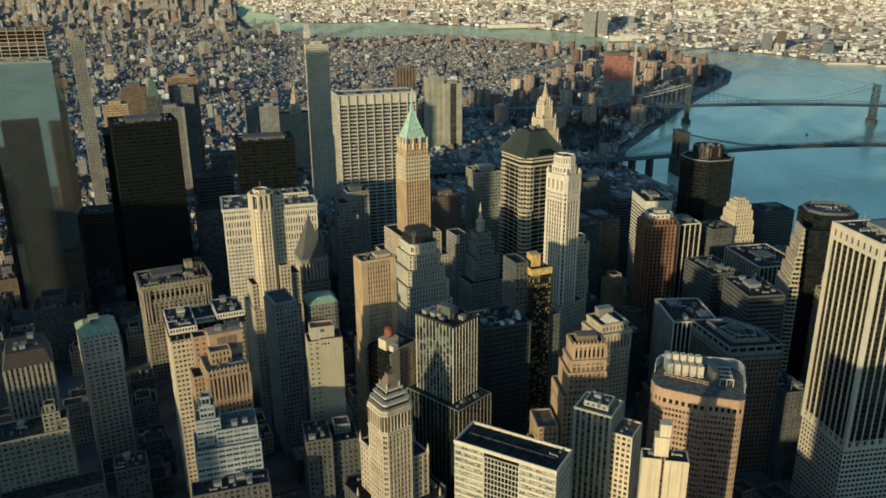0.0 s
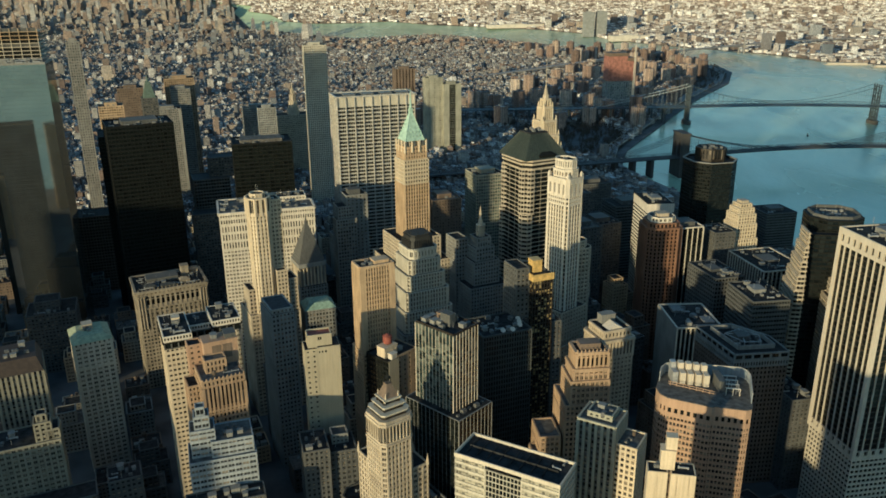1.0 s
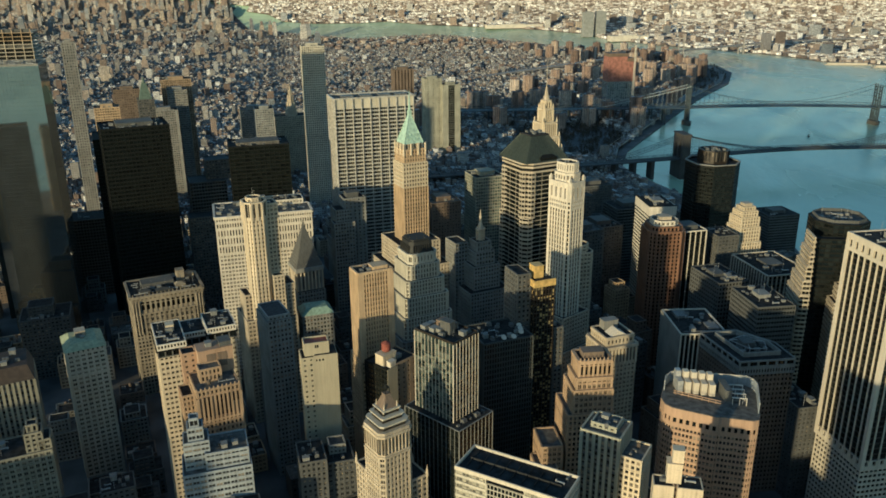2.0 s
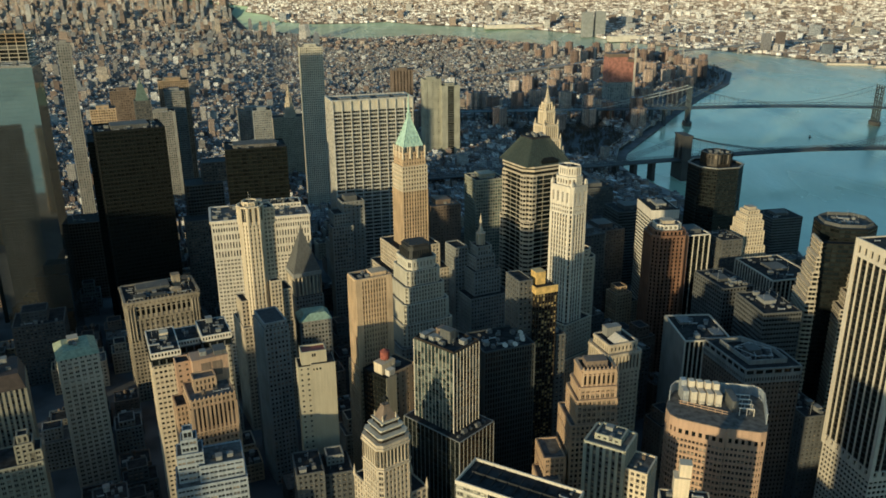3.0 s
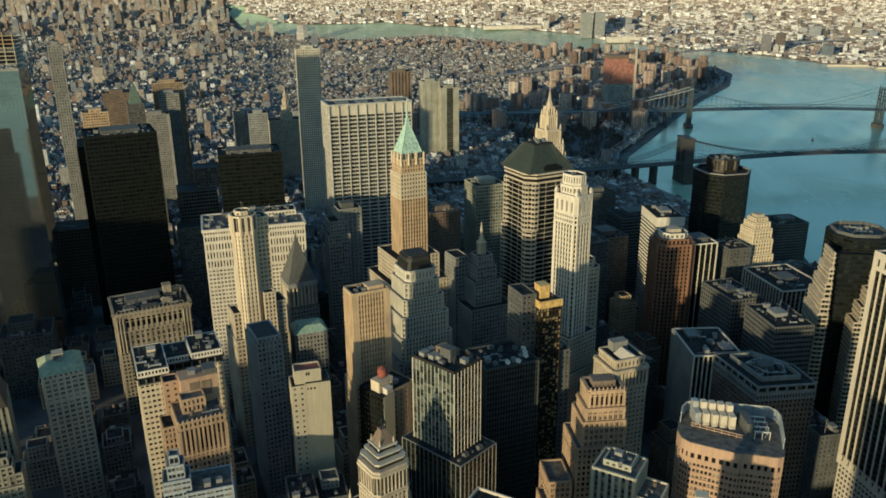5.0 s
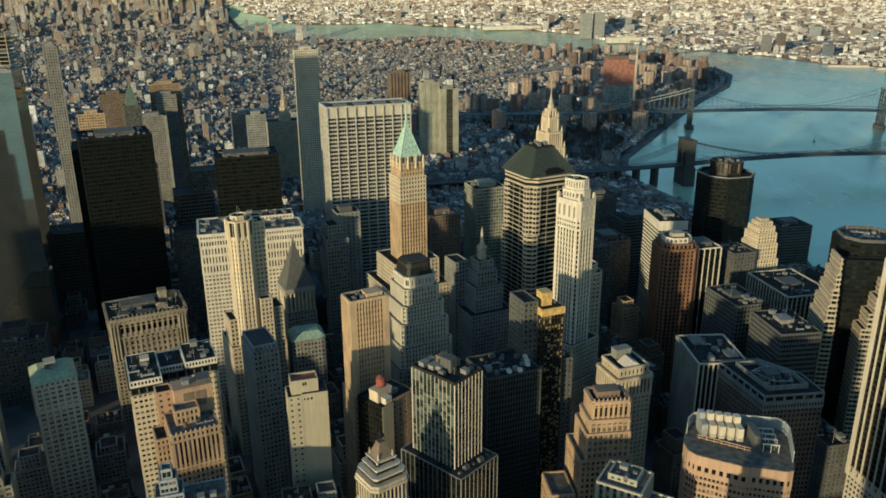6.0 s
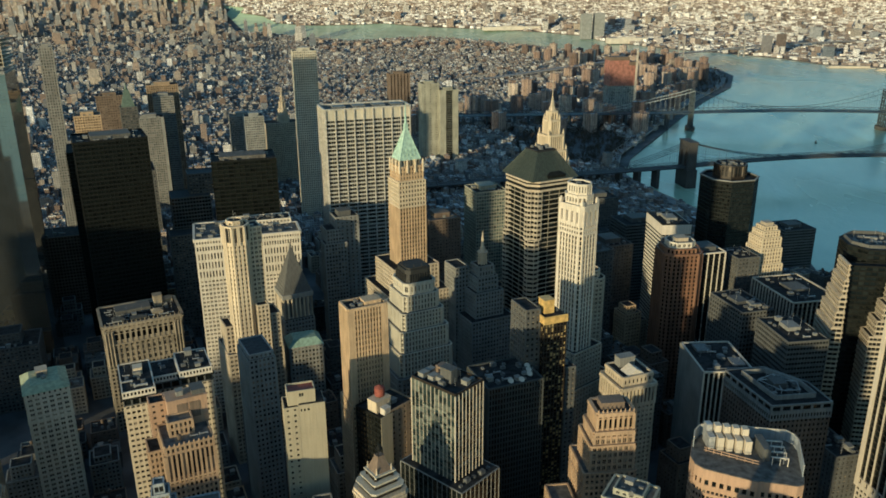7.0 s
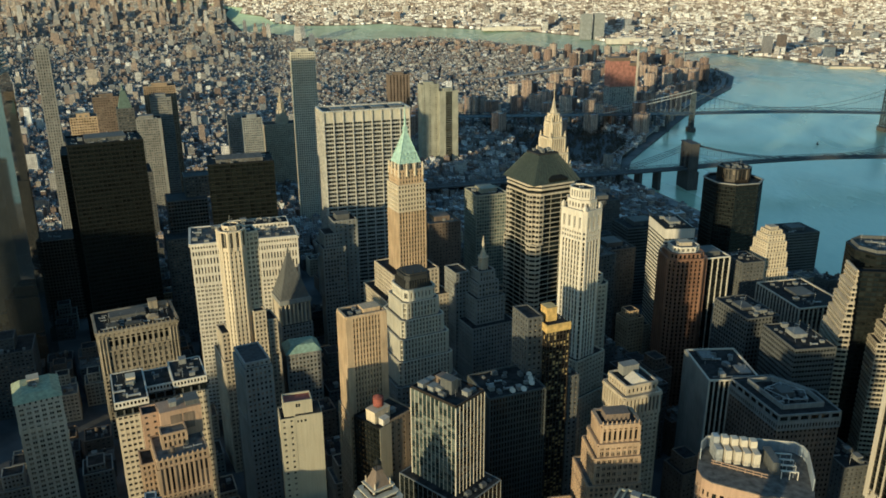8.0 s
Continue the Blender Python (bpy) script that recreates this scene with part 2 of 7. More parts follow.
def storeys(parent, poly, z0, z1, st, singles=0, parapet=1.2, roof=None, cornice=0.0):
    """One block of a building: walls with piers, spandrels and recessed panes, a parapet and a roof."""
    w, sp, pg = Geo(), Geo(), Geo()
    w.prism(grown(poly, -st.rec), z0, z1 + 0.1)
    spots, k = [], len(poly)
    nf = max(1, round((z1 - z0) / st.floor))
    h = (z1 - z0) / nf
    ang = parent.rotation_euler[2]
    for i in range(k):
        p, q = Vector(poly[i]), Vector(poly[(i + 1) % k])
        l = (q - p).length
        e = (q - p) / l
        n = Vector((e.y, -e.x))
        turned = Matrix.Rotation(ang, 2) @ n
        seen = turned.y < 0.35
        side = st.edge if l > 4 * st.bay + 2 * st.edge else 0.0
        nb = max(1, round((l - 2 * side) / st.bay))
        b = (l - 2 * side) / nb
        if b - st.pier > 1.85 and st.glass is PANE:
            for j in range(nb):
                w.edge_box(p, e, n, side + (j + 0.5) * b - 0.14, side + (j + 0.5) * b + 0.14, -st.rec, -st.rec + 0.3, z0, z1)
        for j in range(nb + 1):
            s0, s1 = side + j * b - st.pier / 2, side + j * b + st.pier / 2
            if j == 0:
                s0, s1 = 0.02 - st.dp, max(s1, 0.3)
            if j == nb:
                s0, s1 = min(s0, l - 0.3), l + st.dp - 0.02
            w.edge_box(p, e, n, s0, s1, -st.rec, st.dp, z0, z1)
        for j in range(nf + 1):
            zz = z0 + j * h
            (sp if st.spanmat else w).edge_box(p, e, n, 0, l, -st.rec, st.ds, zz if j < nf else z1 - 0.35, min(zz + st.span, z1 + 0.02) if j < nf else z1 + 0.02)
        if seen:
            for f in range(nf):
                for j in range(nb):
                    spots.append((p, e, n, side + j * b + b / 2, z0 + f * h + (st.span + h) / 2, b - st.pier, h - st.span))
        if parapet:
            w.edge_box(p, e, n, 0.0, l, -0.5, st.dp + cornice + 0.03, z1 + 0.02, z1 + parapet)
        if cornice:
            w.edge_box(p, e, n, -cornice, l + cornice, -0.3, st.dp + cornice, z1 - 1.2, z1)
    # string courses on tall stone walls
    if st.course and nf > 9:
        for f in {nf - 2, nf - nf // 3, nf // 2}:
            for i in range(k):
                p, q = Vector(poly[i]), Vector(poly[(i + 1) % k])
                l = (q - p).length
                e = (q - p) / l
                w.edge_box(p, e, Vector((e.y, -e.x)), -st.dp - 0.2, l + st.dp + 0.2, -0.2, st.dp + 0.25, z0 + f * h + 0.2, z0 + f * h + 0.75)
    wall = part("wall", w, st.wall, parent)
    if sp.v:
        tagged(part("spandrel_band", sp, st.spanmat, parent), kind="stuff")
    # the panes nearest the eye are single windows, the others one mesh
    spots.sort(key=lambda s: -s[4])
    singles = int(singles * 0.3)
    for p, e, n, s, z, pw, ph in spots[:singles]:
        SINGLES.append((wall, pane_mesh(pw, ph, st.glass), p + e * s - n * (st.rec - 0.08), z, math.atan2(e.y, e.x)))
    o = 0.12 - st.rec
    for p, e, n, s, z, pw, ph in spots[singles:]:
        cuts = (z - ph / 2, z + ph * 0.04, z + ph / 2) if ph > 1.2 and pw < 3 else (z - ph / 2, z + ph / 2)
        for k, (za, zb) in enumerate(zip(cuts, cuts[1:])):
            a, c, i = p + e * (s - pw / 2) + n * (o + 0.05 * k), p + e * (s + pw / 2) + n * (o + 0.05 * k), len(pg.v)
            pg.v += [(a.x, a.y, za), (c.x, c.y, za), (c.x, c.y, zb), (a.x, a.y, zb)]
            pg.f.append((i, i + 1, i + 2, i + 3))
    if pg.v:
        tagged(part("window_panes", pg, st.glass, parent), kind="stuff")
    r = Geo()
    r.prism(grown(poly, -0.5), z1 + 0.1, z1 + 0.35)
    part("roof", r, roof or TAR, parent)
    return wall


def building(name, label, x, y, ang, category="building", z=2.5):
    ob = new(name)
    ob.location, ob.rotation_euler = (x, y, z), (0, 0, radians(ang))
    return tagged(ob, label, category)


def unit_mesh(kind):
    """Rooftop plant: a cooling unit with fans, a stair bulkhead, a timber water tank, a duct."""
    g = Geo()
    if kind == "cooling_unit":
        g.box(-2, -1.3, 0.3, 2, 1.3, 2.3), g.box(-2.1, -1.4, 0, 2.1, 1.4, 0.3)
        for x in (-1, 1):
            g.round(x, 0, 0.8, 0.8, 2.3, 2.6, 10)
        for i in range(5):
            g.box(-1.8 + i * 0.8, -1.42, 0.6, -1.4 + i * 0.8, -1.3, 2.0)
    elif kind == "stair_bulkhead":
        g.box(-2.5, -2, 0, 2.5, 2, 3.2), g.box(-2.8, -2.3, 3.2, 2.8, 2.3, 3.5), g.box(-0.6, -2.1, 0.1, 0.6, -2.0, 2.2)
    elif kind == "water_tank":
        for x, y in ((-1, -1), (1, -1), (1, 1), (-1, 1)):
            g.box(x - 0.12, y - 0.12, 0, x + 0.12, y + 0.12, 2.2)
        g.round(0, 0, 1.8, 1.7, 2.2, 5.4), g.round(0, 0, 1.95, 0.1, 5.4, 6.6)
    elif kind == "duct":
        g.box(-4, -0.5, 0.5, 4, 0.5, 1.5), g.box(-4, -0.5, 0, -3, 0.5, 2.6), g.box(3, -0.5, 0, 4, 0.5, 0.5)
    else:
        g.round(0, 0, 0.12, 0.08, 0, 9, 6)
        for z in (3, 5, 7):
            g.box(-0.8, -0.05, z, 0.8, 0.05, z + 0.1)
    return g.mesh(kind)


UNITS = {}
UNIT_MATS = {"cooling_unit": PLANT, "stair_bulkhead": GREY, "water_tank": WOOD, "duct": STEEL, "mast": STEEL}


def clutter(parent, x0, y0, x1, y1, z, n, seed, kinds=("cooling_unit", "cooling_unit", "duct", "stair_bulkhead", "mast")):
    rng, n = random.Random(seed), round(n * 2.9)
    spots = []
    for i in range(n * 6):
        if len(spots) == n:
            break
        kind = rng.choice(kinds)
        x, y = rng.uniform(x0 + 3.2, x1 - 3.2) if x1 - x0 > 8 else (x0 + x1) / 2, rng.uniform(y0 + 3.2, y1 - 3.2) if y1 - y0 > 8 else (y0 + y1) / 2
        if any(abs(x - a) < 4.6 and abs(y - b) < 3.6 for a, b in spots):
            continue
        spots.append((x, y))
        if kind not in UNITS:
            UNITS[kind] = unit_mesh(kind)
        ob = part(kind, UNITS[kind], UNIT_MATS[kind], parent)
        ob.location, ob.rotation_euler = (x, y, z + 0.3), (0, 0, rng.choice((0, math.pi / 2)) if kind != "duct" else 0)
        k = rng.uniform(0.45, 1.0)
        ob.scale = (k, k, k)


def bulk(parent, x0, y0, x1, y1, z0, z1, mat, name="penthouse", label=""):
    g = Geo()
    g.box(x0, y0, z0, x1, y1, z1), g.box(x0 - 0.25, y0 - 0.25, z1, x1 + 0.25, y1 + 0.25, z1 + 0.5)
    for i in range(int((x1 - x0) / 3)):
        g.box(x0 + 0.7 + i * 3, y0 - 0.12, z0 + (z1 - z0) * 0.3, x0 + 2.2 + i * 3, y0, z0 + (z1 - z0) * 0.75)
    return part(name, g, mat, parent, label)


def frustum(parent, x0, y0, x1, y1, z0, z1, inset, mat, name="pyramid_roof", label="", ribs=0):
    g = Geo()
    base, top = rect(x0, y0, x1, y1), rect(x0 + inset, y0 + inset, x1 - inset, y1 - inset)
    g.prism(base, z0, z1, top)
    for i in range(4):
        for j in range(ribs):
            f = (j + 0.5) / ribs
            a = Vector((*base[i], z0)).lerp(Vector((*base[(i + 1) % 4], z0)), f)
            b = Vector((*top[i], z1)).lerp(Vector((*top[(i + 1) % 4], z1)), f)
            g.beam(a, b, 0.35)
    return part(name, g, mat, parent, label)


def arches(parent, x0, y, z, bay, r, n, depth, mat):
    """A row of round-headed openings: the wall over each arch, with its soffit."""
    for i in range(n):
        g, cx = Geo(), x0 + (i + 0.5) * bay
        pts = [(cx - bay / 2, z)] + [(cx - r * math.cos(math.pi * k / 8), z + r * math.sin(math.pi * k / 8)) for k in range(9)] + [(cx + bay / 2, z)]
        top = z + r + 0.5
        for (xa, za), (xb, zb) in zip(pts, pts[1:]):
            n0 = len(g.v)
            g.v += [(xa, y, za), (xb, y, zb), (xb, y, top), (xa, y, top), (xa, y + depth, za), (xb, y + depth, zb)]
            g.f += [(n0, n0 + 1, n0 + 2, n0 + 3), (n0 + 1, n0, n0 + 4, n0 + 5)]
        part("arch", g, mat, parent)


def column_row(parent, poly, edges, z0, z1, pitch, r, mat):
    """A colonnade standing before the wall."""
    g = Geo()
    for i in edges:
        p, q = Vector(poly[i]), Vector(poly[(i + 1) % len(poly)])
        k = max(2, round((q - p).length / pitch))
        for j in range(k + 1):
            c = p.lerp(q, j / k)
            g.round(c.x, c.y, r, r * 0.85, z0, z1, 8)
            g.box(c.x - r * 1.2, c.y - r * 1.2, z1, c.x + r * 1.2, c.y + r * 1.2, z1 + 0.5)
    part("colonnade", g, mat, parent)


# distances past the third kilometre are drawn in: far land climbs gently, as hills do, and closes the view below the sky
EYE = Vector((0.0, 45.0, 372.7))
NEAR, REACH = 3800.0, 1350.0


def drawn_in(y):
    return y if y <= NEAR else NEAR + REACH * (1 - math.exp(-(y - NEAR) / REACH))


def far(x, y, z):
    s = (drawn_in(y) - EYE.y) / (y - EYE.y) if y > NEAR else 1.0
    return (x * s, drawn_in(y), EYE.z + (z - EYE.z) * s), s


# ---- land and water ----
MANHATTAN = [(-30000, 100), (-700, 60), (-150, 90), (150, 60), (330, 150), (440, 330), (480, 600), (505, 800), (525, 990), (480, 1010), (495, 1112), (470, 1190), (410, 1352), (372, 1480),
             (352, 1595), (392, 1733), (516, 1982), (643, 2239), (790, 2518), (990, 2854), (1111, 3176), (1130, 3400), (1050, 3611), (1085, 3880), (980, 3950), (700, 4120), (490, 4450),
             (210, 4880), (-100, 5200), (-380, 5050), (-540, 4880), (-870, 5200), (-1160, 5550), (-1400, 5800), (-1860, 7300), (-2343, 8890), (-2700, 10500), (-14000, 30000), (-30000, 30000)]
BROOKLYN = [(1000, 1200), (960, 1500), (975, 1700), (1130, 1985), (1600, 2600), (2000, 3150), (1850, 3400), (1640, 3560), (1559, 3843), (1401, 4088), (1231, 4296), (1106, 4520), (934, 4945), (895, 5336),
            (646, 5750), (263, 6103), (-167, 6427), (-515, 6941), (-731, 6715), (-1096, 6673), (-1423, 7038), (-1819, 8310), (-2255, 9158), (-2560, 10600), (-13000, 31000), (-13000, 45000), (40000, 45000), (40000, 1200)]


def inside(poly, x, y):
    hit = False
    for (ax, ay), (bx, by) in zip(poly, poly[1:] + poly[:1]):
        if (ay > y) != (by > y) and x < ax + (y - ay) / (by - ay) * (bx - ax):
            hit = not hit
    return hit


CUTS = [800, 1600, 2400, 3200, 3800, 3950, 4100, 4300, 4500, 4750, 5000, 5300, 5600, 6000, 6400, 6900, 7500, 8200, 9000, 10000, 11500, 13500, 16000, 20000, 27000, 36000]


def sheet(name, outline, z, material, label, skirt=0.0):
    """A flat sheet of land or water, cut across at steps so that its far end can climb."""
    bm = bmesh.new()
    bm.faces.new([bm.verts.new((x, y, z)) for x, y in outline])
    for y in CUTS:
        bmesh.ops.bisect_plane(bm, geom=bm.verts[:] + bm.edges[:] + bm.faces[:], plane_co=(0, y, 0), plane_no=(0, 1, 0))
    bmesh.ops.triangulate(bm, faces=bm.faces[:])
    if skirt:
        rim = [e for e in bm.edges if e.is_boundary]
        got = bmesh.ops.extrude_edge_only(bm, edges=rim)
        for v in got["geom"]:
            if isinstance(v, bmesh.types.BMVert):
                v.co.z -= skirt
    for v in bm.verts:
        v.co = far(*v.co)[0]
    bmesh.ops.recalc_face_normals(bm, faces=bm.faces[:])
    me = bpy.data.meshes.new(name)
    bm.to_mesh(me)
    bm.free()
    me.materials.append(material)
    return tagged(new(name, me), label, name, kind="structure")


water, _t, _b = nodes_of("river_water")
_geo = _t.nodes.new("ShaderNodeNewGeometry")
_big = add(_t, "ShaderNodeTexNoise", Scale=0.004, Detail=5.0, Distortion=1.5)
_mp = add(_t, "ShaderNodeMapping", Scale=(1.0, 0.45, 1.0))
_t.links.new(_geo.outputs["Position"], _mp.inputs[0])
_t.links.new(_mp.outputs[0], _big.inputs[0])
_rip = add(_t, "ShaderNodeTexNoise", Scale=0.09, Detail=5.0)
_t.links.new(_mp.outputs[0], _rip.inputs[0])
_t.links.new(ramp(_t, _big.outputs[0], [(0.35, (0.300, 0.395, 0.275)), (0.65, (0.430, 0.530, 0.380))]), _b.inputs["Base Color"])
_t.links.new(ramp(_t, _big.outputs[0], [(0.35, (0.16, 0.16, 0.16)), (0.7, (0.34, 0.34, 0.34))]), _b.inputs["Roughness"])
_b.inputs["Specular IOR Level"].default_value = 0.35
_bump = add(_t, "ShaderNodeBump", Strength=0.5, Distance=1.2)
_t.links.new(_rip.outputs[0], _bump.inputs["Height"])
_t.links.new(_bump.outputs[0], _b.inputs["Normal"])
sheet("water", [(-30000, -4000), (40000, -4000), (40000, 45000), (-30000, 45000)], 0.0, water, "teal river water with faint ripples")

ASPHALT = painted("asphalt", (0.10, 0.10, 0.10), 0.9, 0.0, 0.5, 0.03)
sheet("ground_manhattan", MANHATTAN, 2.5, ASPHALT, "dark asphalt streets between the buildings", 4.0)
sheet("ground_brooklyn", BROOKLYN, 2.5, painted("far_ground", (0.13, 0.11, 0.09), 0.9, 0.0, 0.5, 0.01), "far low shore with brown ground and streets", 4.0)

# ---- wall styles ----
S_LIME = Style(3.3, 3.7, 1.25, 1.5, LIME)
S_CREAM = Style(3.2, 3.6, 1.2, 1.5, CREAM)
S_TAN = Style(3.2, 3.7, 1.2, 1.45, TAN)
S_BROWN = Style(3.4, 3.7, 1.8, 2.0, BROWN)
S_GREY = Style(2.8, 3.7, 1.2, 1.5, GREY)
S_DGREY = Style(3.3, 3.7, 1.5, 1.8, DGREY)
S_GREEN = Style(3.6, 3.7, 1.5, 1.6, OLIVE)
S_VTAN = Style(2.1, 3.7, 1.0, 1.3, TAN, dp=0.8, ds=0.0, edge=3.4)
S_VBROWN = Style(3.9, 3.8, 1.7, 1.5, RED, dp=1.1, ds=-0.2, glass=PANE_DARK, spanmat=RED)
S_BLACK = Style(5.0, 3.9, 0.5, 1.1, BLACK, dp=0.2, ds=0.1, glass=PANE_BLACK)
S_DBAND = Style(2.4, 3.9, 0.4, 1.8, DGREY, dp=0.1, ds=0.4, glass=PANE_DARK)
S_BLUE = Style(3.0, 3.7, 1.3, 1.7, BLUEGREY)
S_CURTAIN = Style(3.0, 3.9, 0.35, 0.7, ALU, dp=0.35, ds=0.1, glass=PANE_SHINY)

FOOT = []   # plans already taken, for the smaller houses between them


def taken(ob, x0, y0, x1, y1):
    c = ob.matrix_basis @ Vector(((x0 + x1) / 2, (y0 + y1) / 2, 0))
    FOOT.append((c.x, c.y, ob.rotation_euler[2], (x1 - x0) / 2, (y1 - y0) / 2))


def at(ob, x0, y0, x1, y1):
    scene.view_layers[0].update()
    taken(ob, x0, y0, x1, y1)


# ---- the near tower with long white fins ----
def fin_tower():
    b = building("fin_tower", "tall office tower with white stone fins over dark glass", 263, 457, 10, "skyscraper")
    low = Style(3.3, 3.9, 0.8, 1.75, CONCRETE, dp=0.35, ds=0.3, glass=PANE_DARK)
    mid = Style(5.6, 4.0, 0.3, 0.9, BRONZE, dp=0.05, ds=0.0, glass=PANE_DARK, rec=0.15)
    plan = rect(0, 0, 62, 46)
    storeys(b, plan, 0, 66, low, 160, parapet=0)
    belt = Style(5.6, 8.0, 3.2, 3.2, CONCRETE, dp=1.0, ds=0.95, glass=PANE_DARK)
    storeys(b, plan, 66, 73, belt, 20, parapet=0)
    storeys(b, plan, 73, 202, mid, 240, parapet=0)
    # one stone fin between every two strips of glass
    for i in range(4):
        p, q = Vector(plan[i]), Vector(plan[(i + 1) % 4])
        e = (q - p).normalized()
        n = Vector((e.y, -e.x))
        k = round((q - p).length / 5.6)
        for j in range(1, k):
            g = Geo()
            g.edge_box(p, e, n, j * (q - p).length / k - 0.42, j * (q - p).length / k + 0.42, 0.12, 0.9, 73, 202)
            part("fin", g, CONCRETE, b)
        # the crown: a stone band with a row of square openings
        g = Geo()
        l = (q - p).length
        g.edge_box(p, e, n, -1.1, l, 0.0, 1.15, 202, 204.6), g.edge_box(p, e, n, -1.1, l, 0.0, 1.15, 209.2, 213.4)
        for j in range(k + 1):
            g.edge_box(p, e, n, max(0, j * l / k - 1.55), min(l, j * l / k + 1.55), 0.0, 1.12, 204.6, 209.2)
        part("crown_band", g, CONCRETE, b)
    c = Geo()
    c.prism(grown(plan, -0.05), 202, 212.4)
    part("crown_core", c, BLACK, b)
    r = Geo()
    r.prism(grown(plan, -0.4), 212.4, 212.8)
    part("roof", r, TAR, b)
    for x, y in ((0, 0), (62, 0), (0, 46)):
        g = Geo()
        g.box(x - 1.2, y - 1.2, 66, x + 1.5, y + 1.5, 213.2)
        part("corner_pier", g, CONCRETE, b)
    bulk(b, 14, 12, 48, 34, 212.8, 216, GREY)
    clutter(b, 2, 1, 60, 44, 212.6, 12, 1)
    at(b, 0, 0, 62, 46)


def banded_tower():
    b = building("banded_tower", "dark octagonal office tower with pale banded wings", 318, 654, -8, "skyscraper")
    body = rect(-16, -22, 27, 20, 11)
    storeys(b, body, 0, 176, Style(4, 3.9, 0.3, 1.3, BLACK, dp=0.08, ds=0.12, glass=PANE_DARK), 60, roof=GRAVEL)
    storeys(b, rect(-23.8, -30, 26, -21.5), 0, 166, Style(4, 3.9, 0.3, 1.3, BLACK, dp=0.08, ds=0.12, glass=PANE_DARK), 0)
    band = Style(3.0, 3.9, 0.25, 1.4, LIME, dp=0.05, ds=0.75, glass=PANE_DARK)
    last, low = 0, 0
    # both wings step back from the street, three storeys at a time
    for k, top in enumerate((124, 136, 148, 160, 172)):
        storeys(b, rect(-31.5 + 1.6 * k, -49 + 1.2 * k, -24, -14 - 2 * k), last, top, band, 20, parapet=0.8)
        storeys(b, rect(-4 + 4.0 * k, -48 + 1.5 * k, 25, -30.3), low, top - 6, band, 10, parapet=0.8)
        last, low = top, top - 6
    ring = grown(body, -3)
    for p, q in zip(ring, ring[1:] + ring[:1]):
        g = Geo()
        g.beam((*p, 178.6), (*q, 178.6), 0.8, 2.5)
        part("roof_screen", g, DGREY, b)
    clutter(b, -14, -16, 20, 14, 176, 9, 2)
    at(b, -43, -49, 27, 20)


def black_octagon():
    b = building("octagon_tower", "black glass octagonal tower with a bronze rooftop crown", 262, 822, 12, "skyscraper")
    storeys(b, rect(0, 0, 50, 50, 13), 0, 178, Style(2.5, 3.9, 0.3, 0.9, BLACK, dp=0.12, ds=0.05, glass=PANE_DARK, rec=0.2), 60, parapet=2.0)
    rim = Geo()
    poly = rect(0, 0, 50, 50, 13)
    for i in range(8):
        rim.beam((*poly[i], 180.4), (*poly[(i + 1) % 8], 180.6), 1.8, 1.0)
    part("rim", rim, GREY, b, "pale rim")
    storeys(b, rect(11, 11, 39, 39, 7), 178, 192, Style(3.2, 13, 1.4, 4, BRONZE, dp=0.4), 20)
    clutter(b, 13, 13, 37, 37, 192, 3, 3)
    at(b, 0, 0, 50, 50)


def red_tower():
    b = building("red_granite_tower", "reddish granite tower with piers and a pale crown", 185, 722, 6, "office tower")
    storeys(b, rect(3, 0, 36, 31, 5), 0, 140, S_VBROWN, 160, roof=GRAVEL, parapet=2.0)
    storeys(b, rect(5, 2, 34, 29, 5), 140, 145, Style(3.6, 5, 1.6, 1.6, RED, dp=0.6, ds=0.1, glass=PANE_DARK), 20, roof=GRAVEL)
    storeys(b, rect(8, 5, 31, 26, 5), 145, 149.5, Style(4, 4.5, 2, 1.6, WHITE), 12, roof=GRAVEL)
    bulk(b, 14, 11, 25, 21, 149.8, 152.6, LIME)
    clutter(b, 9, 6, 30, 25, 149.6, 3, 4)
    at(b, 0, 0, 38, 34)


def pier_tower():
    b = building("white_pier_tower", "dark glass office block with white vertical piers", 218, 735, 14, "office tower")
    storeys(b, rect(0, 0, 28, 30), 0, 137, Style(5.2, 3.9, 0.6, 1.2, WHITE, dp=0.6, ds=0, glass=PANE_DARK, spanmat=BLACK), 60)
    bulk(b, 5, 6, 22, 22, 137, 141, DGREY)
    at(b, 0, 0, 28, 30)


def white_box():
    b = building("white_banded_block", "white office block with ribbon windows and a blank top", 209, 818, 5, "office tower")
    storeys(b, rect(0, 0, 29, 46), 0, 129, Style(3.5, 3.9, 0.5, 2.0, WHITE, dp=0.0, ds=0.06, glass=PANE_DARK, rec=0.15), 60, parapet=0)
    g = Geo()
    g.prism(rect(-0.3, -0.3, 29.3, 46.3), 129, 138.5)
    part("blank_top", g, WHITE, b)
    r = Geo()
    r.prism(rect(1, 1, 28, 45), 138.5, 138.8), r.box(0, 0, 138.5, 29, 0.8, 139.6), r.box(0, 0.8, 138.5, 0.8, 46, 139.6)
    part("roof", r, TAR, b)
    bulk(b, 9, 14, 20, 30, 138.8, 141, GREY)
    clutter(b, 2, 2, 27, 44, 138.6, 3, 5)
    at(b, 0, 0, 29, 46)


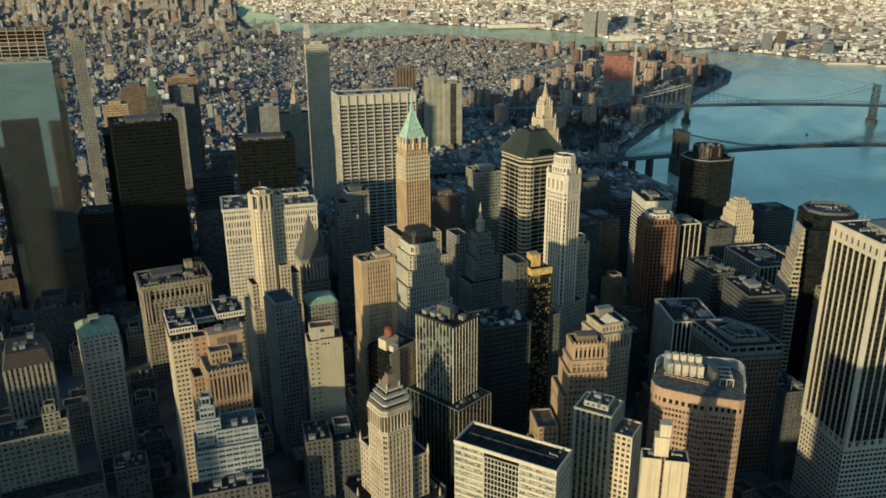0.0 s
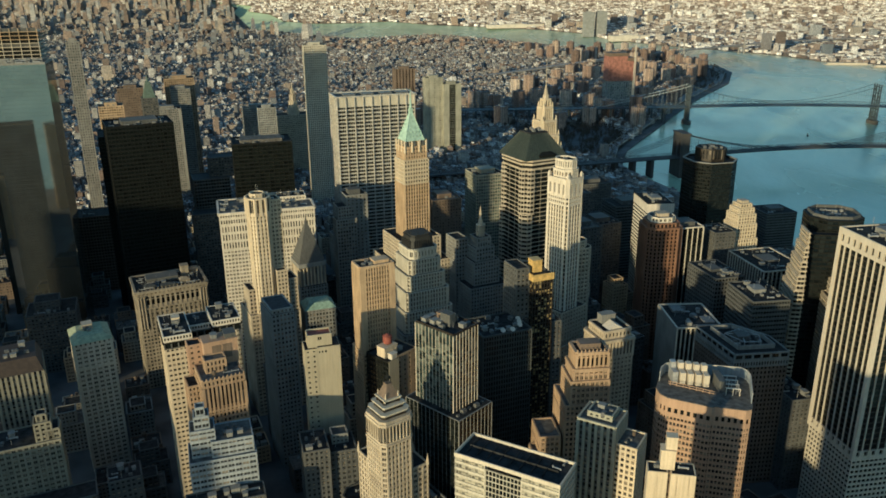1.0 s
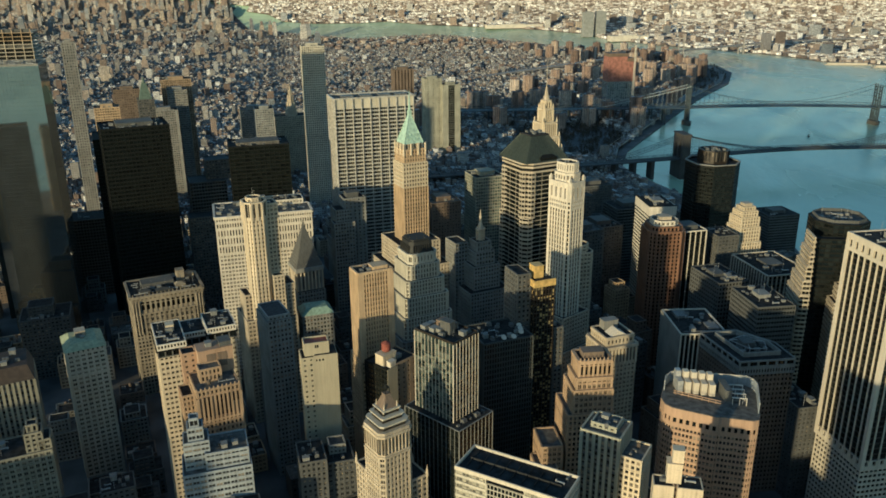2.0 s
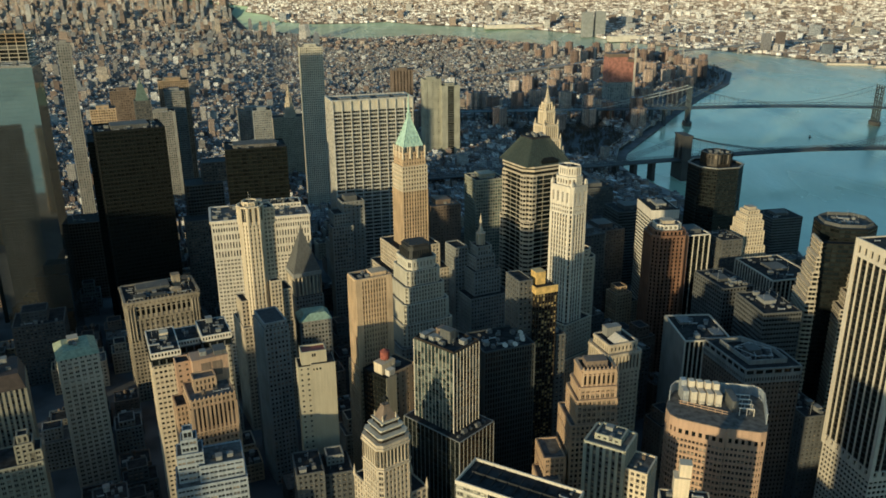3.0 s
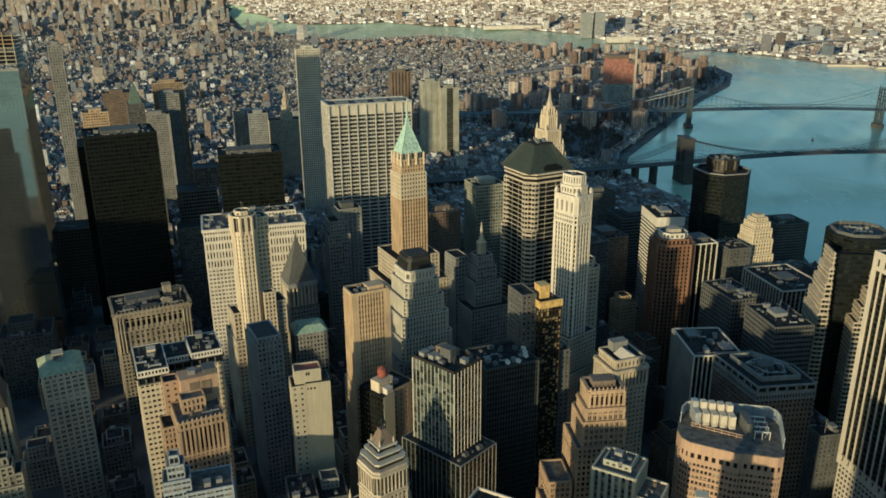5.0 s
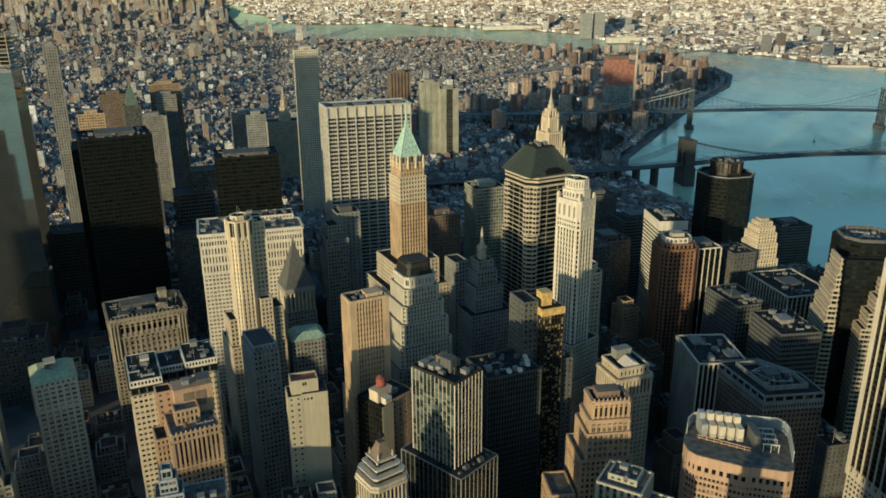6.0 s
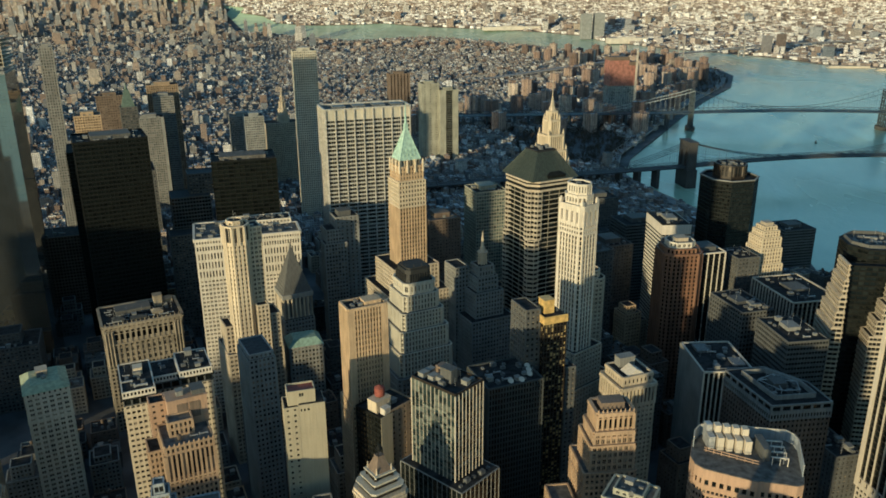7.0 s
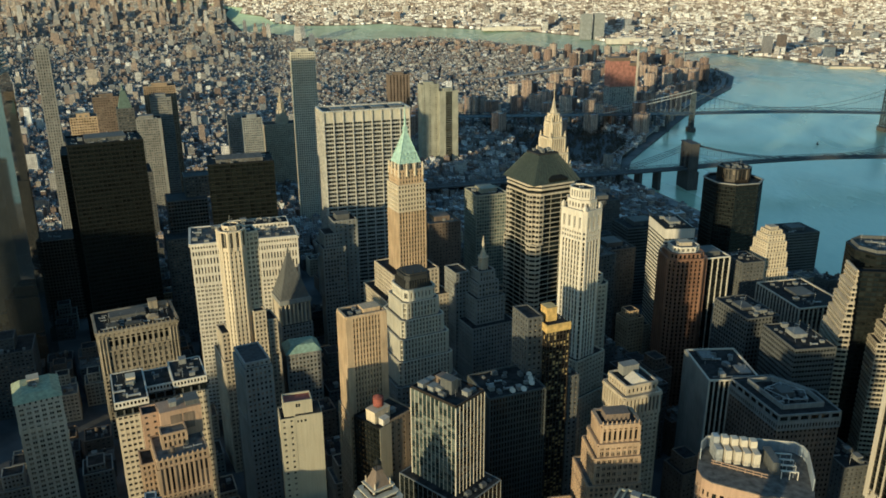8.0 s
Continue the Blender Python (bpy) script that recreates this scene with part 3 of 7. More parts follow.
def cascade():
    b = building("stepped_tower", "cream brick tower stepping back like a wedding cake", 294, 778, 15, "office tower")
    last = 0
    for half, top in ((14.5, 96), (12.5, 116), (11, 131), (9.8, 141), (8.2, 147), (6.2, 151)):
        storeys(b, rect(-half, -half, half, half), last, top, Style(3.0, 3.7, 1.3, 1.4, CREAM, dp=0.5, ds=0.1), 30 if top > 100 else 0, parapet=0.9, roof=GRAVEL)
        last = top
    bulk(b, -4, -4, 4, 4, 151, 154, LIME)
    at(b, -16, -16, 16, 16)
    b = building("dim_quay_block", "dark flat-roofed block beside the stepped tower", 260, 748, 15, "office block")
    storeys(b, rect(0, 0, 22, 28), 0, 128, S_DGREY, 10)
    clutter(b, 0, 0, 22, 28, 128, 3, 81)
    at(b, 0, 0, 22, 28)


def quay_block():
    b = building("quayside_block", "low dark office block beside the river", 432, 1044, 12, "office block")
    storeys(b, rect(0, 0, 45, 42), 0, 58, S_DBAND, 0, roof=TAR)
    clutter(b, 2, 2, 43, 40, 58, 6, 6)
    bulk(b, 12, 12, 32, 28, 58, 62, DGREY)
    at(b, 0, 0, 45, 42)


def slabs():
    b = building("ribbon_block", "grey office block with ribbon windows", 238, 585, 8, "office block")
    storeys(b, rect(0, 0, 31, 43), 0, 124, S_DBAND, 40, roof=TAR)
    bulk(b, 10, 18, 20, 30, 124, 127, GREY)
    clutter(b, 1, 1, 30, 42, 124, 6, 7)
    at(b, 0, 0, 31, 43)
    b = building("pier_block", "office block with white window piers and a flat roof", 286, 686, 12, "office block")
    storeys(b, rect(0, 0, 44, 60), 0, 111, Style(4.2, 3.9, 0.9, 1.1, CONCRETE, dp=0.8, ds=0, glass=PANE_DARK, spanmat=DGREY), 50)
    bulk(b, 14, 22, 30, 40, 111, 113, DGREY)
    clutter(b, 2, 2, 42, 58, 111, 7, 8)
    at(b, 0, 0, 44, 60)
    b = building("slate_block", "plain blue-grey office block with rooftop plant", 229, 648, 15, "office block")
    storeys(b, rect(0, 0, 28, 44), 0, 119, Style(3.2, 3.9, 1.1, 1.7, DGREY, glass=PANE_DARK), 20)
    bulk(b, 6, 16, 16, 30, 119, 121.5, DGREY)
    clutter(b, 1, 1, 27, 43, 119, 6, 9)
    at(b, 0, 0, 28, 44)
    b = building("white_edged_block", "dark block with thin white fins and a grey roof", 175.5, 570, 3, "office block")
    storeys(b, rect(0, 0, 35, 46), 0, 109, Style(3.4, 3.9, 0.8, 1.0, CONCRETE, dp=0.8, ds=0, glass=PANE_DARK, spanmat=BLACK), 60, roof=TAR)
    g = Geo()
    g.box(-1.25, -0.82, 0, -0.83, 46.8, 110.1)
    part("side_wall", g, GREY, b, "blank grey side wall")
    g = Geo()
    g.round(20, 22, 3, 3, 109.4, 111, 16), g.round(20, 22, 2.2, 2.2, 111, 111.6, 16), g.round(28, 34, 2, 2, 109.4, 111, 12)
    g.box(4, 4, 109.3, 33, 5, 110), g.box(6, 30, 109.3, 16, 42, 111), g.box(24, 8, 109.3, 33, 20, 110.4)
    part("fan_housing", g, PLANT, b)
    clutter(b, 1, 1, 34, 45, 109, 4, 10)
    at(b, 0, 0, 35, 46)
    b = building("penthouse_block", "dark brown block with grey stone top and sunken roof court", 203.5, 522, 7, "office block")
    plan = [(0, 0), (40.8, 0), (39.5, 26), (21, 50.5), (-7.1, 49.2)]
    storeys(b, plan, 0, 100, Style(3.0, 3.8, 1.4, 1.7, BROWN, glass=PANE_DARK), 40, parapet=0)
    storeys(b, grown(plan, 0.4), 100, 104.6, Style(2.1, 4.6, 0.95, 1.6, GREY, dp=0.3, ds=0.15, glass=PANE_DARK), 20, parapet=0)
    storeys(b, grown(plan, 0.2), 104.6, 110.5, Style(7.4, 5.9, 1.5, 2.4, GREY, dp=0.4, ds=0.5, glass=PANE_DARK), 8, parapet=0.9, roof=TAR)
    inner = grown(plan, -7)
    g = Geo()
    for p, q in zip(inner, inner[1:] + inner[:1]):
        g.beam((*p, 112.4), (*q, 112.4), 0.9, 3.6)
    part("court_wall", g, GREY, b, "grey wall round the roof court")
    ring = [(6, 30), (14, 14), (26, 13), (30, 24), (20, 36)]
    for p, q in zip(ring, ring[1:] + ring[:1]):
        g = Geo()
        g.beam((*p, 113.4), (*q, 113.4), 0.4, 0.5), g.beam((*p, 110.9), (*p, 113.6), 0.4)
        part("roof_rail", g, STEEL, b)
    for p, q in ((ring[0], ring[3]), (ring[1], ring[4])):
        g = Geo()
        g.beam((*p, 113.6), (*q, 113.6), 0.5)
        part("roof_beam", g, STEEL, b)
    bulk(b, 12, 20, 21, 30, 110.9, 114.5, DGREY)
    clutter(b, 4, 10, 34, 38, 110.6, 7, 11)
    at(b, -7, 0, 41, 50)
    # brown walls coloured dark grey here, standing in for missing shadow
    b = building("brick_side_block", "low block with a cluttered roof, dark grey in place of shade", 226, 520, 12, "office block")
    b.location = (247, 516, 2.5)
    storeys(b, rect(0, 0, 18, 42), 0, 76, S_DGREY, 0)
    clutter(b, 0, 0, 18, 42, 76, 5, 12)
    at(b, 0, 0, 18, 42)


def rose_tower():
    b = building("pink_precast_tower", "pinkish precast office tower with rounded corners and rooftop louvres", 122, 407, 0, "office tower")
    poly = [(5.5, 16.5), (28.5, 5.2), (30.2, 5.8), (46.6, 1.6), (50, 2.6), (52.6, 8), (60, 32), (60, 38), (57, 42.5), (18, 49.5), (12, 48.5), (7.5, 43), (2, 28), (2.3, 21)]
    storeys(b, poly, 0, 121, Style(2.2, 3.8, 0.7, 1.7, ROSE, dp=0.12, ds=0.25, edge=0), 220, parapet=0)
    storeys(b, poly, 121, 127, Style(3.6, 6, 1.7, 2.6, ROSE, dp=0.25, ds=0.2, glass=PANE_DARK), 30, parapet=0)
    g = Geo()
    g.prism(grown(poly, 0.3), 127, 132.6)
    part("blank_band", g, ROSE, b)
    r = Geo()
    r.prism(grown(poly, 0.1), 132.6, 133)
    part("roof", r, GRAVEL, b)
    # the tall screen along the back and one flank, with a pale rail
    back = [(52.2, 9), (59.4, 32), (59.3, 37.6), (56.5, 41.8), (18, 48.8), (12.4, 47.8), (8, 42.6), (5.6, 36)]
    for p, q in zip(back, back[1:]):
        s = Geo()
        s.beam((*p, 136), (*q, 136), 0.4, 6.2)
        panel = part("plant_screen", s, SLATEBLUE, b, "blue-grey screen panel")
        s = Geo()
        s.beam((*p, 139.3), (*q, 139.3), 0.6, 0.4)
        part("rail", s, CONCRETE, panel)
    for i in range(5):
        x, y = 14.4 + i * 4.4, 33.4 - i * 1.25
        g = Geo()
        g.box(x - 1.6, y, 133, x + 1.6, y + 6, 140.6), g.box(x - 1.6, y + 6, 133, x + 1.6, y + 10, 144.4), g.box(x - 1.5, y - 0.15, 134, x + 1.5, y, 135.2)
        for k in range(4):
            g.box(x - 1.5, y - 0.12, 136 + k * 1.2, x + 1.5, y, 136.2 + k * 1.2)
        # the leftmost tower gets greyer steel in place of its shade
        part("cooling_tower", g, STEEL if i == 0 else CONCRETE, b, "pale cooling tower")
    g = Geo()
    for k in range(7):
        g.beam((11 + 3.4 * k, 31.5 - 1.9 * k, 133), (11 + 3.4 * k, 31.5 - 1.9 * k, 135.6), 0.3)
    for z in (133.9, 135.4):
        g.beam((10, 32, z), (34, 18.6, z), 0.35)
    part("pipe_rack", g, ROSE, b, "reddish pipe rack")
    for i in range(4):
        g = Geo()
        y = 19 + i * 5.2
        g.beam((40.5, y, 137.6), (48.5 + i, y - 1.4, 137.6), 0.5, 0.4), g.beam((40.5, y + 1.3, 137.2), (48.5 + i, y - 0.1, 137.2), 0.5, 0.3)
        for f in (0.0, 0.5, 1.0):
            x = 40.7 + f * (7.6 + i)
            g.beam((x, y - 1.4 * f, 133), (x, y - 1.4 * f, 137.5), 0.35)
        part("louvre", g, WHITE, b, "white louvre rack")
    bulk(b, 37.5, 22, 41, 36, 133, 140, DGREY)
    clutter(b, 40, 10, 52, 36, 133, 2, 72)
    at(b, 2, 2, 60, 49)


def front_blocks():
    b = building("pale_fin_building", "pale stone building with tall window strips and rooftop tanks", 71, 400, -30, "office building")
    st = Style(3.3, 3.7, 1.7, 1.5, GREENISH, dp=0.6, ds=-0.2, spanmat=DGREY)
    storeys(b, rect(0, 0, 22, 20), 0, 133, st, 90, roof=GRAVEL)
    storeys(b, rect(22, 2, 34, 20), 0, 122, S_CREAM, 50, roof=GRAVEL)
    storeys(b, rect(4, 5, 18, 17), 133, 136, Style(3, 4, 1.6, 1.6, GREENISH), 0, roof=GRAVEL)
    clutter(b, 3, 3, 20, 17, 135.5, 4, 13, ("water_tank", "stair_bulkhead", "cooling_unit"))
    clutter(b, 22, 2, 34, 20, 122, 2, 14, ("water_tank", "cooling_unit"))
    at(b, 0, 0, 34, 20)
    b = building("cream_slab", "plain cream tower with a blank flank and stair penthouse", 97, 345, -10, "residential tower")
    st = Style(7.5, 3.7, 6.3, 1.9, CREAM, dp=0.1, ds=0.05, edge=0)
    storeys(b, rect(0, 0, 9.6, 9), 0, 136, Style(11, 3.7, 9.8, 2.4, CREAM, dp=0.1, ds=0.05, edge=0), 10, roof=TAR, parapet=0.8)
    storeys(b, rect(11.2, -0.6, 23, 10), 0, 136, st, 30, roof=TAR, parapet=0.8)
    storeys(b, rect(9, 2, 12, 9), 0, 135, S_BROWN, 0)
    bulk(b, 6, 3, 13, 9, 136.3, 147, CREAM)
    bulk(b, 8.2, 4, 13.4, 8.6, 147.5, 154, CREAM)
    clutter(b, 1, 1, 8, 8, 136.3, 2, 15), clutter(b, 13, 1, 22, 9, 136.3, 3, 76)
    at(b, 0, -1, 23, 17)
    b = building("ribbon_glass_block", "low office block with pale ribbon glazing and a dark roof", 1.5, 358, -29, "office block")
    lit = Style(1.9, 3.9, 0.12, 1.5, LBEIGE, dp=-0.02, ds=0.2, glass=PANE_BLIND, edge=0)
    storeys(b, rect(0, 0, 17, 21), 0, 137, lit, 0, parapet=0)
    storeys(b, rect(37, 0, 57, 21), 0, 137, lit, 0, parapet=0)
    storeys(b, rect(17, 0.5, 37, 21), 0, 134, Style(2.0, 3.2, 0.3, 0.5, LBEIGE, dp=0.2, ds=0.1, glass=PANE_DARK), 150, parapet=0)
    g = Geo()
    for x0, y0, x1, y1 in ((-0.4, -0.4, 57.4, 0.3), (-0.4, 20.7, 57.4, 21.4), (-0.4, 0.3, 0.3, 20.7), (56.7, 0.3, 57.4, 20.7)):
        g.box(x0, y0, 136.9, x1, y1, 139)
    part("parapet", g, CONCRETE, b)
    r = Geo()
    r.box(0.3, 0.3, 136.8, 56.7, 20.7, 137.5)
    for i in range(8):
        r.box(4 + i * 6, 4, 137.5, 4.3 + i * 6, 18, 138.4)
    r.box(3, 10.8, 137.5, 52, 11.2, 138.6)
    part("roof", r, TAR, b)
    clutter(b, 44, 8, 57, 21, 137.5, 3, 16)
    at(b, 0, 0, 57, 21)


def column_crown_tower():
    b = building("colonnade_tower", "limestone tower with a colonnade and a stepped pyramid top", -39.5, 399, 36, "office tower")
    # base storeys take dark grey to carry the street shade
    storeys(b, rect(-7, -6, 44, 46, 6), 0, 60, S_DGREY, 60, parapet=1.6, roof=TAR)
    storeys(b, rect(2, 20, 18, 33), 60, 94, S_LIME, 30, roof=TAR)
    storeys(b, rect(21, 2, 32, 18), 60, 90, S_LIME, 30, roof=TAR)
    storeys(b, rect(20, 19, 32, 32), 60, 80, S_LIME, 0, roof=TAR)
    col = rect(0, 0, 21, 20, 2.5)
    storeys(b, col, 60, 114, Style(2.5, 3.7, 1.1, 1.5, LIME, dp=0.4), 120, parapet=0)
    g = Geo()
    g.prism(grown(col, 0.9), 114, 115.2), g.prism(grown(col, 0.3), 115.2, 116.4), g.prism(grown(col, 1.0), 127, 128.6), g.prism(grown(col, 0.4), 128.6, 130.4)
    part("cornice", g, LIME, b)
    storeys(b, grown(col, -1.2), 116.4, 127, Style(2.6, 10.5, 0.8, 1.5, LIME, dp=0.2, ds=0), 24, parapet=0)
    column_row(b, grown(col, 0.1), range(8), 116.4, 126.4, 2.4, 0.5, LIME)
    for ins, z0, z1 in ((1.6, 130.4, 134), (3.6, 134, 137.6), (5.4, 137.6, 141)):
        g = Geo()
        # dark strip puts the overhang shadow into the colour below each cornice
        g.prism(grown(col, -ins - 0.5), z0, z1 - 1.7)
        tier = part("tier", g, BRONZE, b, "dark copper strip deepening the shadow under the tier")
        g = Geo()
        g.prism(grown(col, -ins), z1 - 1.7, z1 - 0.6), g.prism(grown(col, -ins + 0.8), z1 - 0.6, z1)
        part("cornice", g, LBEIGE, tier)
    g = Geo()
    q = rect(6, 5.5, 15, 14.5)
    g.prism(q, 141, 148, grown(q, -2.8)), g.prism(rect(8.6, 8.1, 12.4, 11.9), 148, 149)
    part("pyramid_top", g, BROWN, b)
    for x, y in ((6.3, 5.8), (14.7, 5.8), (6.3, 14.2), (14.7, 14.2)):
        g = Geo()
        g.round(x, y, 0.6, 0.2, 141, 144.5, 6)
        part("urn", g, LIME, b)
    t = Geo()
    for x, y in ((9.2, 8.7), (11.8, 8.7), (11.8, 11.3), (9.2, 11.3)):
        t.round(x, y, 0.25, 0.25, 149, 152, 6)
    t.round(10.5, 10, 1.9, 1.9, 152, 152.4, 10), t.round(10.5, 10, 1.6, 0.3, 152.4, 154.5, 10)
    part("brazier", t, BLACK, b)
    for x, y, z in ((2, 33, 94), (18, 33, 94), (2, 21, 94), (32, 2, 90), (32, 18, 90), (-6, 2, 60), (36, -5, 60), (-6, 25, 60)):
        g = Geo()
        g.round(x, y, 1.0, 0.8, z, z + 3, 8), g.round(x, y, 0.8, 0.05, z + 3, z + 7.5, 8)
        part("pinnacle", g, LIME, b)
    clutter(b, 0, 34, 42, 45, 60, 5, 17)
    clutter(b, 33, 2, 43, 34, 60, 3, 18)
    at(b, -7, -6, 44, 46)


def glass_tower():
    b = building("glass_fin_tower", "glass tower with pale vertical fins above a lower base", 1, 444, 48, "office tower")
    st = Style(2.9, 3.9, 0.26, 0.45, CONCRETE, dp=0.3, ds=-0.1, glass=PANE_TEAL, spanmat=BRONZE, rec=0.15)
    storeys(b, rect(-5, -9, 27, 37), 0, 110, Style(3.6, 3.9, 0.24, 0.7, GREY, dp=0.25, ds=-0.1, glass=PANE_DARK, spanmat=BLACK, rec=0.15), 60, parapet=0.3)
    storeys(b, rect(0, 0, 23, 32), 110, 163, st, 220, parapet=0)
    for p, q in zip(rect(0.2, 0.2, 22.8, 31.8), rect(0.2, 0.2, 22.8, 31.8)[1:] + [(0.2, 0.2)]):
        g = Geo()
        g.beam((*p, 163.8), (*q, 163.8), 0.4, 1.4)
        part("roof_screen", g, BRONZE, b)
    bulk(b, 8, 10, 13, 18, 163, 171, DGREY), bulk(b, 13.2, 13, 19, 26, 163, 167, BROWN)
    clutter(b, 1, 1, 22, 31, 163, 9, 19)
    clutter(b, -5, -9, 27, 0, 110, 2, 20, ("cooling_unit",))
    at(b, -5, -9, 27, 34)
    b = building("dish_roof_block", "dark ribbed office block with satellite dishes on its roof", 22, 502, 22, "office block")
    storeys(b, rect(0, 0, 37, 32), 0, 134, Style(1.9, 3.9, 0.7, 1.2, masonry("charcoal_ribs", (0.06, 0.065, 0.062)), dp=0.5, ds=0, glass=PANE_DARK), 60)
    for x, y in ((16, 4), (23, 3), (31, 8), (33, 13), (34.5, 18)):
        g = Geo()
        g.round(0, 0, 0.2, 0.2, 0, 1.6, 6), g.round(0, 0, 0.4, 1.9, 1.6, 2.4, 14), g.beam((0, 0, 2.2), (0, 0, 3.8), 0.12)
        d = part("satellite_dish", g, WHITE, b, "white dish")
        d.location, d.rotation_euler = (x, y, 134.4), (radians(38), 0, 0)
    clutter(b, 1, 1, 36, 31, 134, 6, 21)
    at(b, 0, 0, 37, 32)
    b = building("yellow_glass_tower", "slim dark tower whose front shines with yellow panels", 58, 531, 22, "residential tower")
    storeys(b, rect(0, 0, 16, 24), 0, 168, Style(2.2, 3.4, 0.5, 0.5, BRONZE, dp=0.2, ds=0.05, glass=PANE_GOLD), 160, parapet=0)
    g = Geo()
    g.box(-0.5, -0.5, 164, 16.5, 0.3, 169), g.box(-0.5, 0.3, 164, 0.3, 24, 169)
    part("top_frame", g, GOLD, b, "yellow top frame")
    storeys(b, rect(-10, 6, 0, 26), 0, 172, S_DGREY, 30)
    storeys(b, rect(16, 3, 26, 26), 0, 128, S_DGREY, 20)
    bulk(b, 3, 6, 10, 14, 168, 177, GOLD, "penthouse", "yellow penthouse")
    clutter(b, 10, 2, 16, 22, 168, 2, 22)
    clutter(b, 16, 3, 26, 26, 128, 3, 78)
    at(b, -10, 0, 26, 26)


def white_spire():
    b = building("white_art_deco_tower", "slender white stone tower with a round crown", 89.5, 596, 40, "skyscraper")
    st = Style(2.9, 3.7, 1.25, 1.1, GLAZED, dp=0.5, ds=-0.3, course=False, glass=PANE_DARK, spanmat=LIME, edge=1.0)
    storeys(b, rect(-10, -6, 40, 42), 0, 84, S_LIME, 30)
    storeys(b, rect(-4, -3, 26, 30), 84, 112, S_LIME, 20)
    storeys(b, rect(0, 0, 18, 22, 1.8), 112, 200, st, 240, parapet=0)
    storeys(b, rect(0, 0, 18, 22, 1.8), 200, 207, Style(2.1, 3.5, 1.0, 1.5, GLAZED, dp=0.4, ds=0.3), 40, parapet=0)
    # tall arched openings under the crown
    storeys(b, rect(0, 0, 18, 22, 1.8), 207, 221, Style(4.8, 14, 2.9, 2.2, GLAZED, dp=0.5, ds=0.2, glass=PANE_DARK), 16, parapet=0.8, cornice=0.3)
    for (ax, ay), (bx, by) in (((1.8, -0.6), (16.2, -0.6)), ((-0.6, 1.8), (-0.6, 20.2))):
        for i in range(3 if ay < 0 else 4):
            f = (i + 0.5) / (3 if ay < 0 else 4)
            x, y = ax + (bx - ax) * f, ay + (by - ay) * f
            g = Geo()
            if ay < 0:
                g.box(x - 1.3, y - 0.1, 217.2, x + 1.3, y + 0.5, 220), g.box(x - 0.15, y + 0.1, 209.2, x + 0.15, y + 0.5, 217.2)
            else:
                g.box(x - 0.1, y - 1.3, 217.2, x + 0.5, y + 1.3, 220), g.box(x + 0.1, y - 0.15, 209.2, x + 0.5, y + 0.15, 217.2)
            part("arch_head", g, GLAZED, b)
    storeys(b, rect(1.6, 1.6, 16.4, 20.4, 4.2), 221, 227.5, Style(2.4, 6.5, 1.3, 2.2, GLAZED, dp=0.4, ds=0.2), 12, parapet=0.8, cornice=0.3)
    for x, y in ((1.4, 1.4), (16.6, 1.4), (1.4, 20.6), (16.6, 20.6)):
        g = Geo()
        g.box(x - 1.1, y - 1.1, 221, x + 1.1, y + 1.1, 223.6), g.prism(rect(x - 1.1, y - 1.1, x + 1.1, y + 1.1), 223.6, 225.6, rect(x - 0.3, y - 0.3, x + 0.3, y + 0.3))
        part("corner_buttress", g, GLAZED, b)
    storeys(b, rect(2.6, 2.6, 15.4, 19.4, 4), 227.5, 234.5, Style(2.2, 7, 1.25, 2.4, GLAZED, dp=0.35, ds=0.1), 12, parapet=1.4, roof=TAR)
    clutter(b, 4, 5, 14, 17, 234.8, 4, 73, ("cooling_unit", "duct", "mast"))
    at(b, -10, -6, 40, 42)
    b = building("rounded_back_block", "pale block with a rounded top behind the white tower", 108, 660, 20, "office building")
    storeys(b, rect(0, 0, 18, 20, 4), 0, 142, S_LIME, 20)
    storeys(b, rect(3, 3, 15, 17, 4), 142, 148, S_LIME, 0)
    at(b, 0, 0, 18, 20)


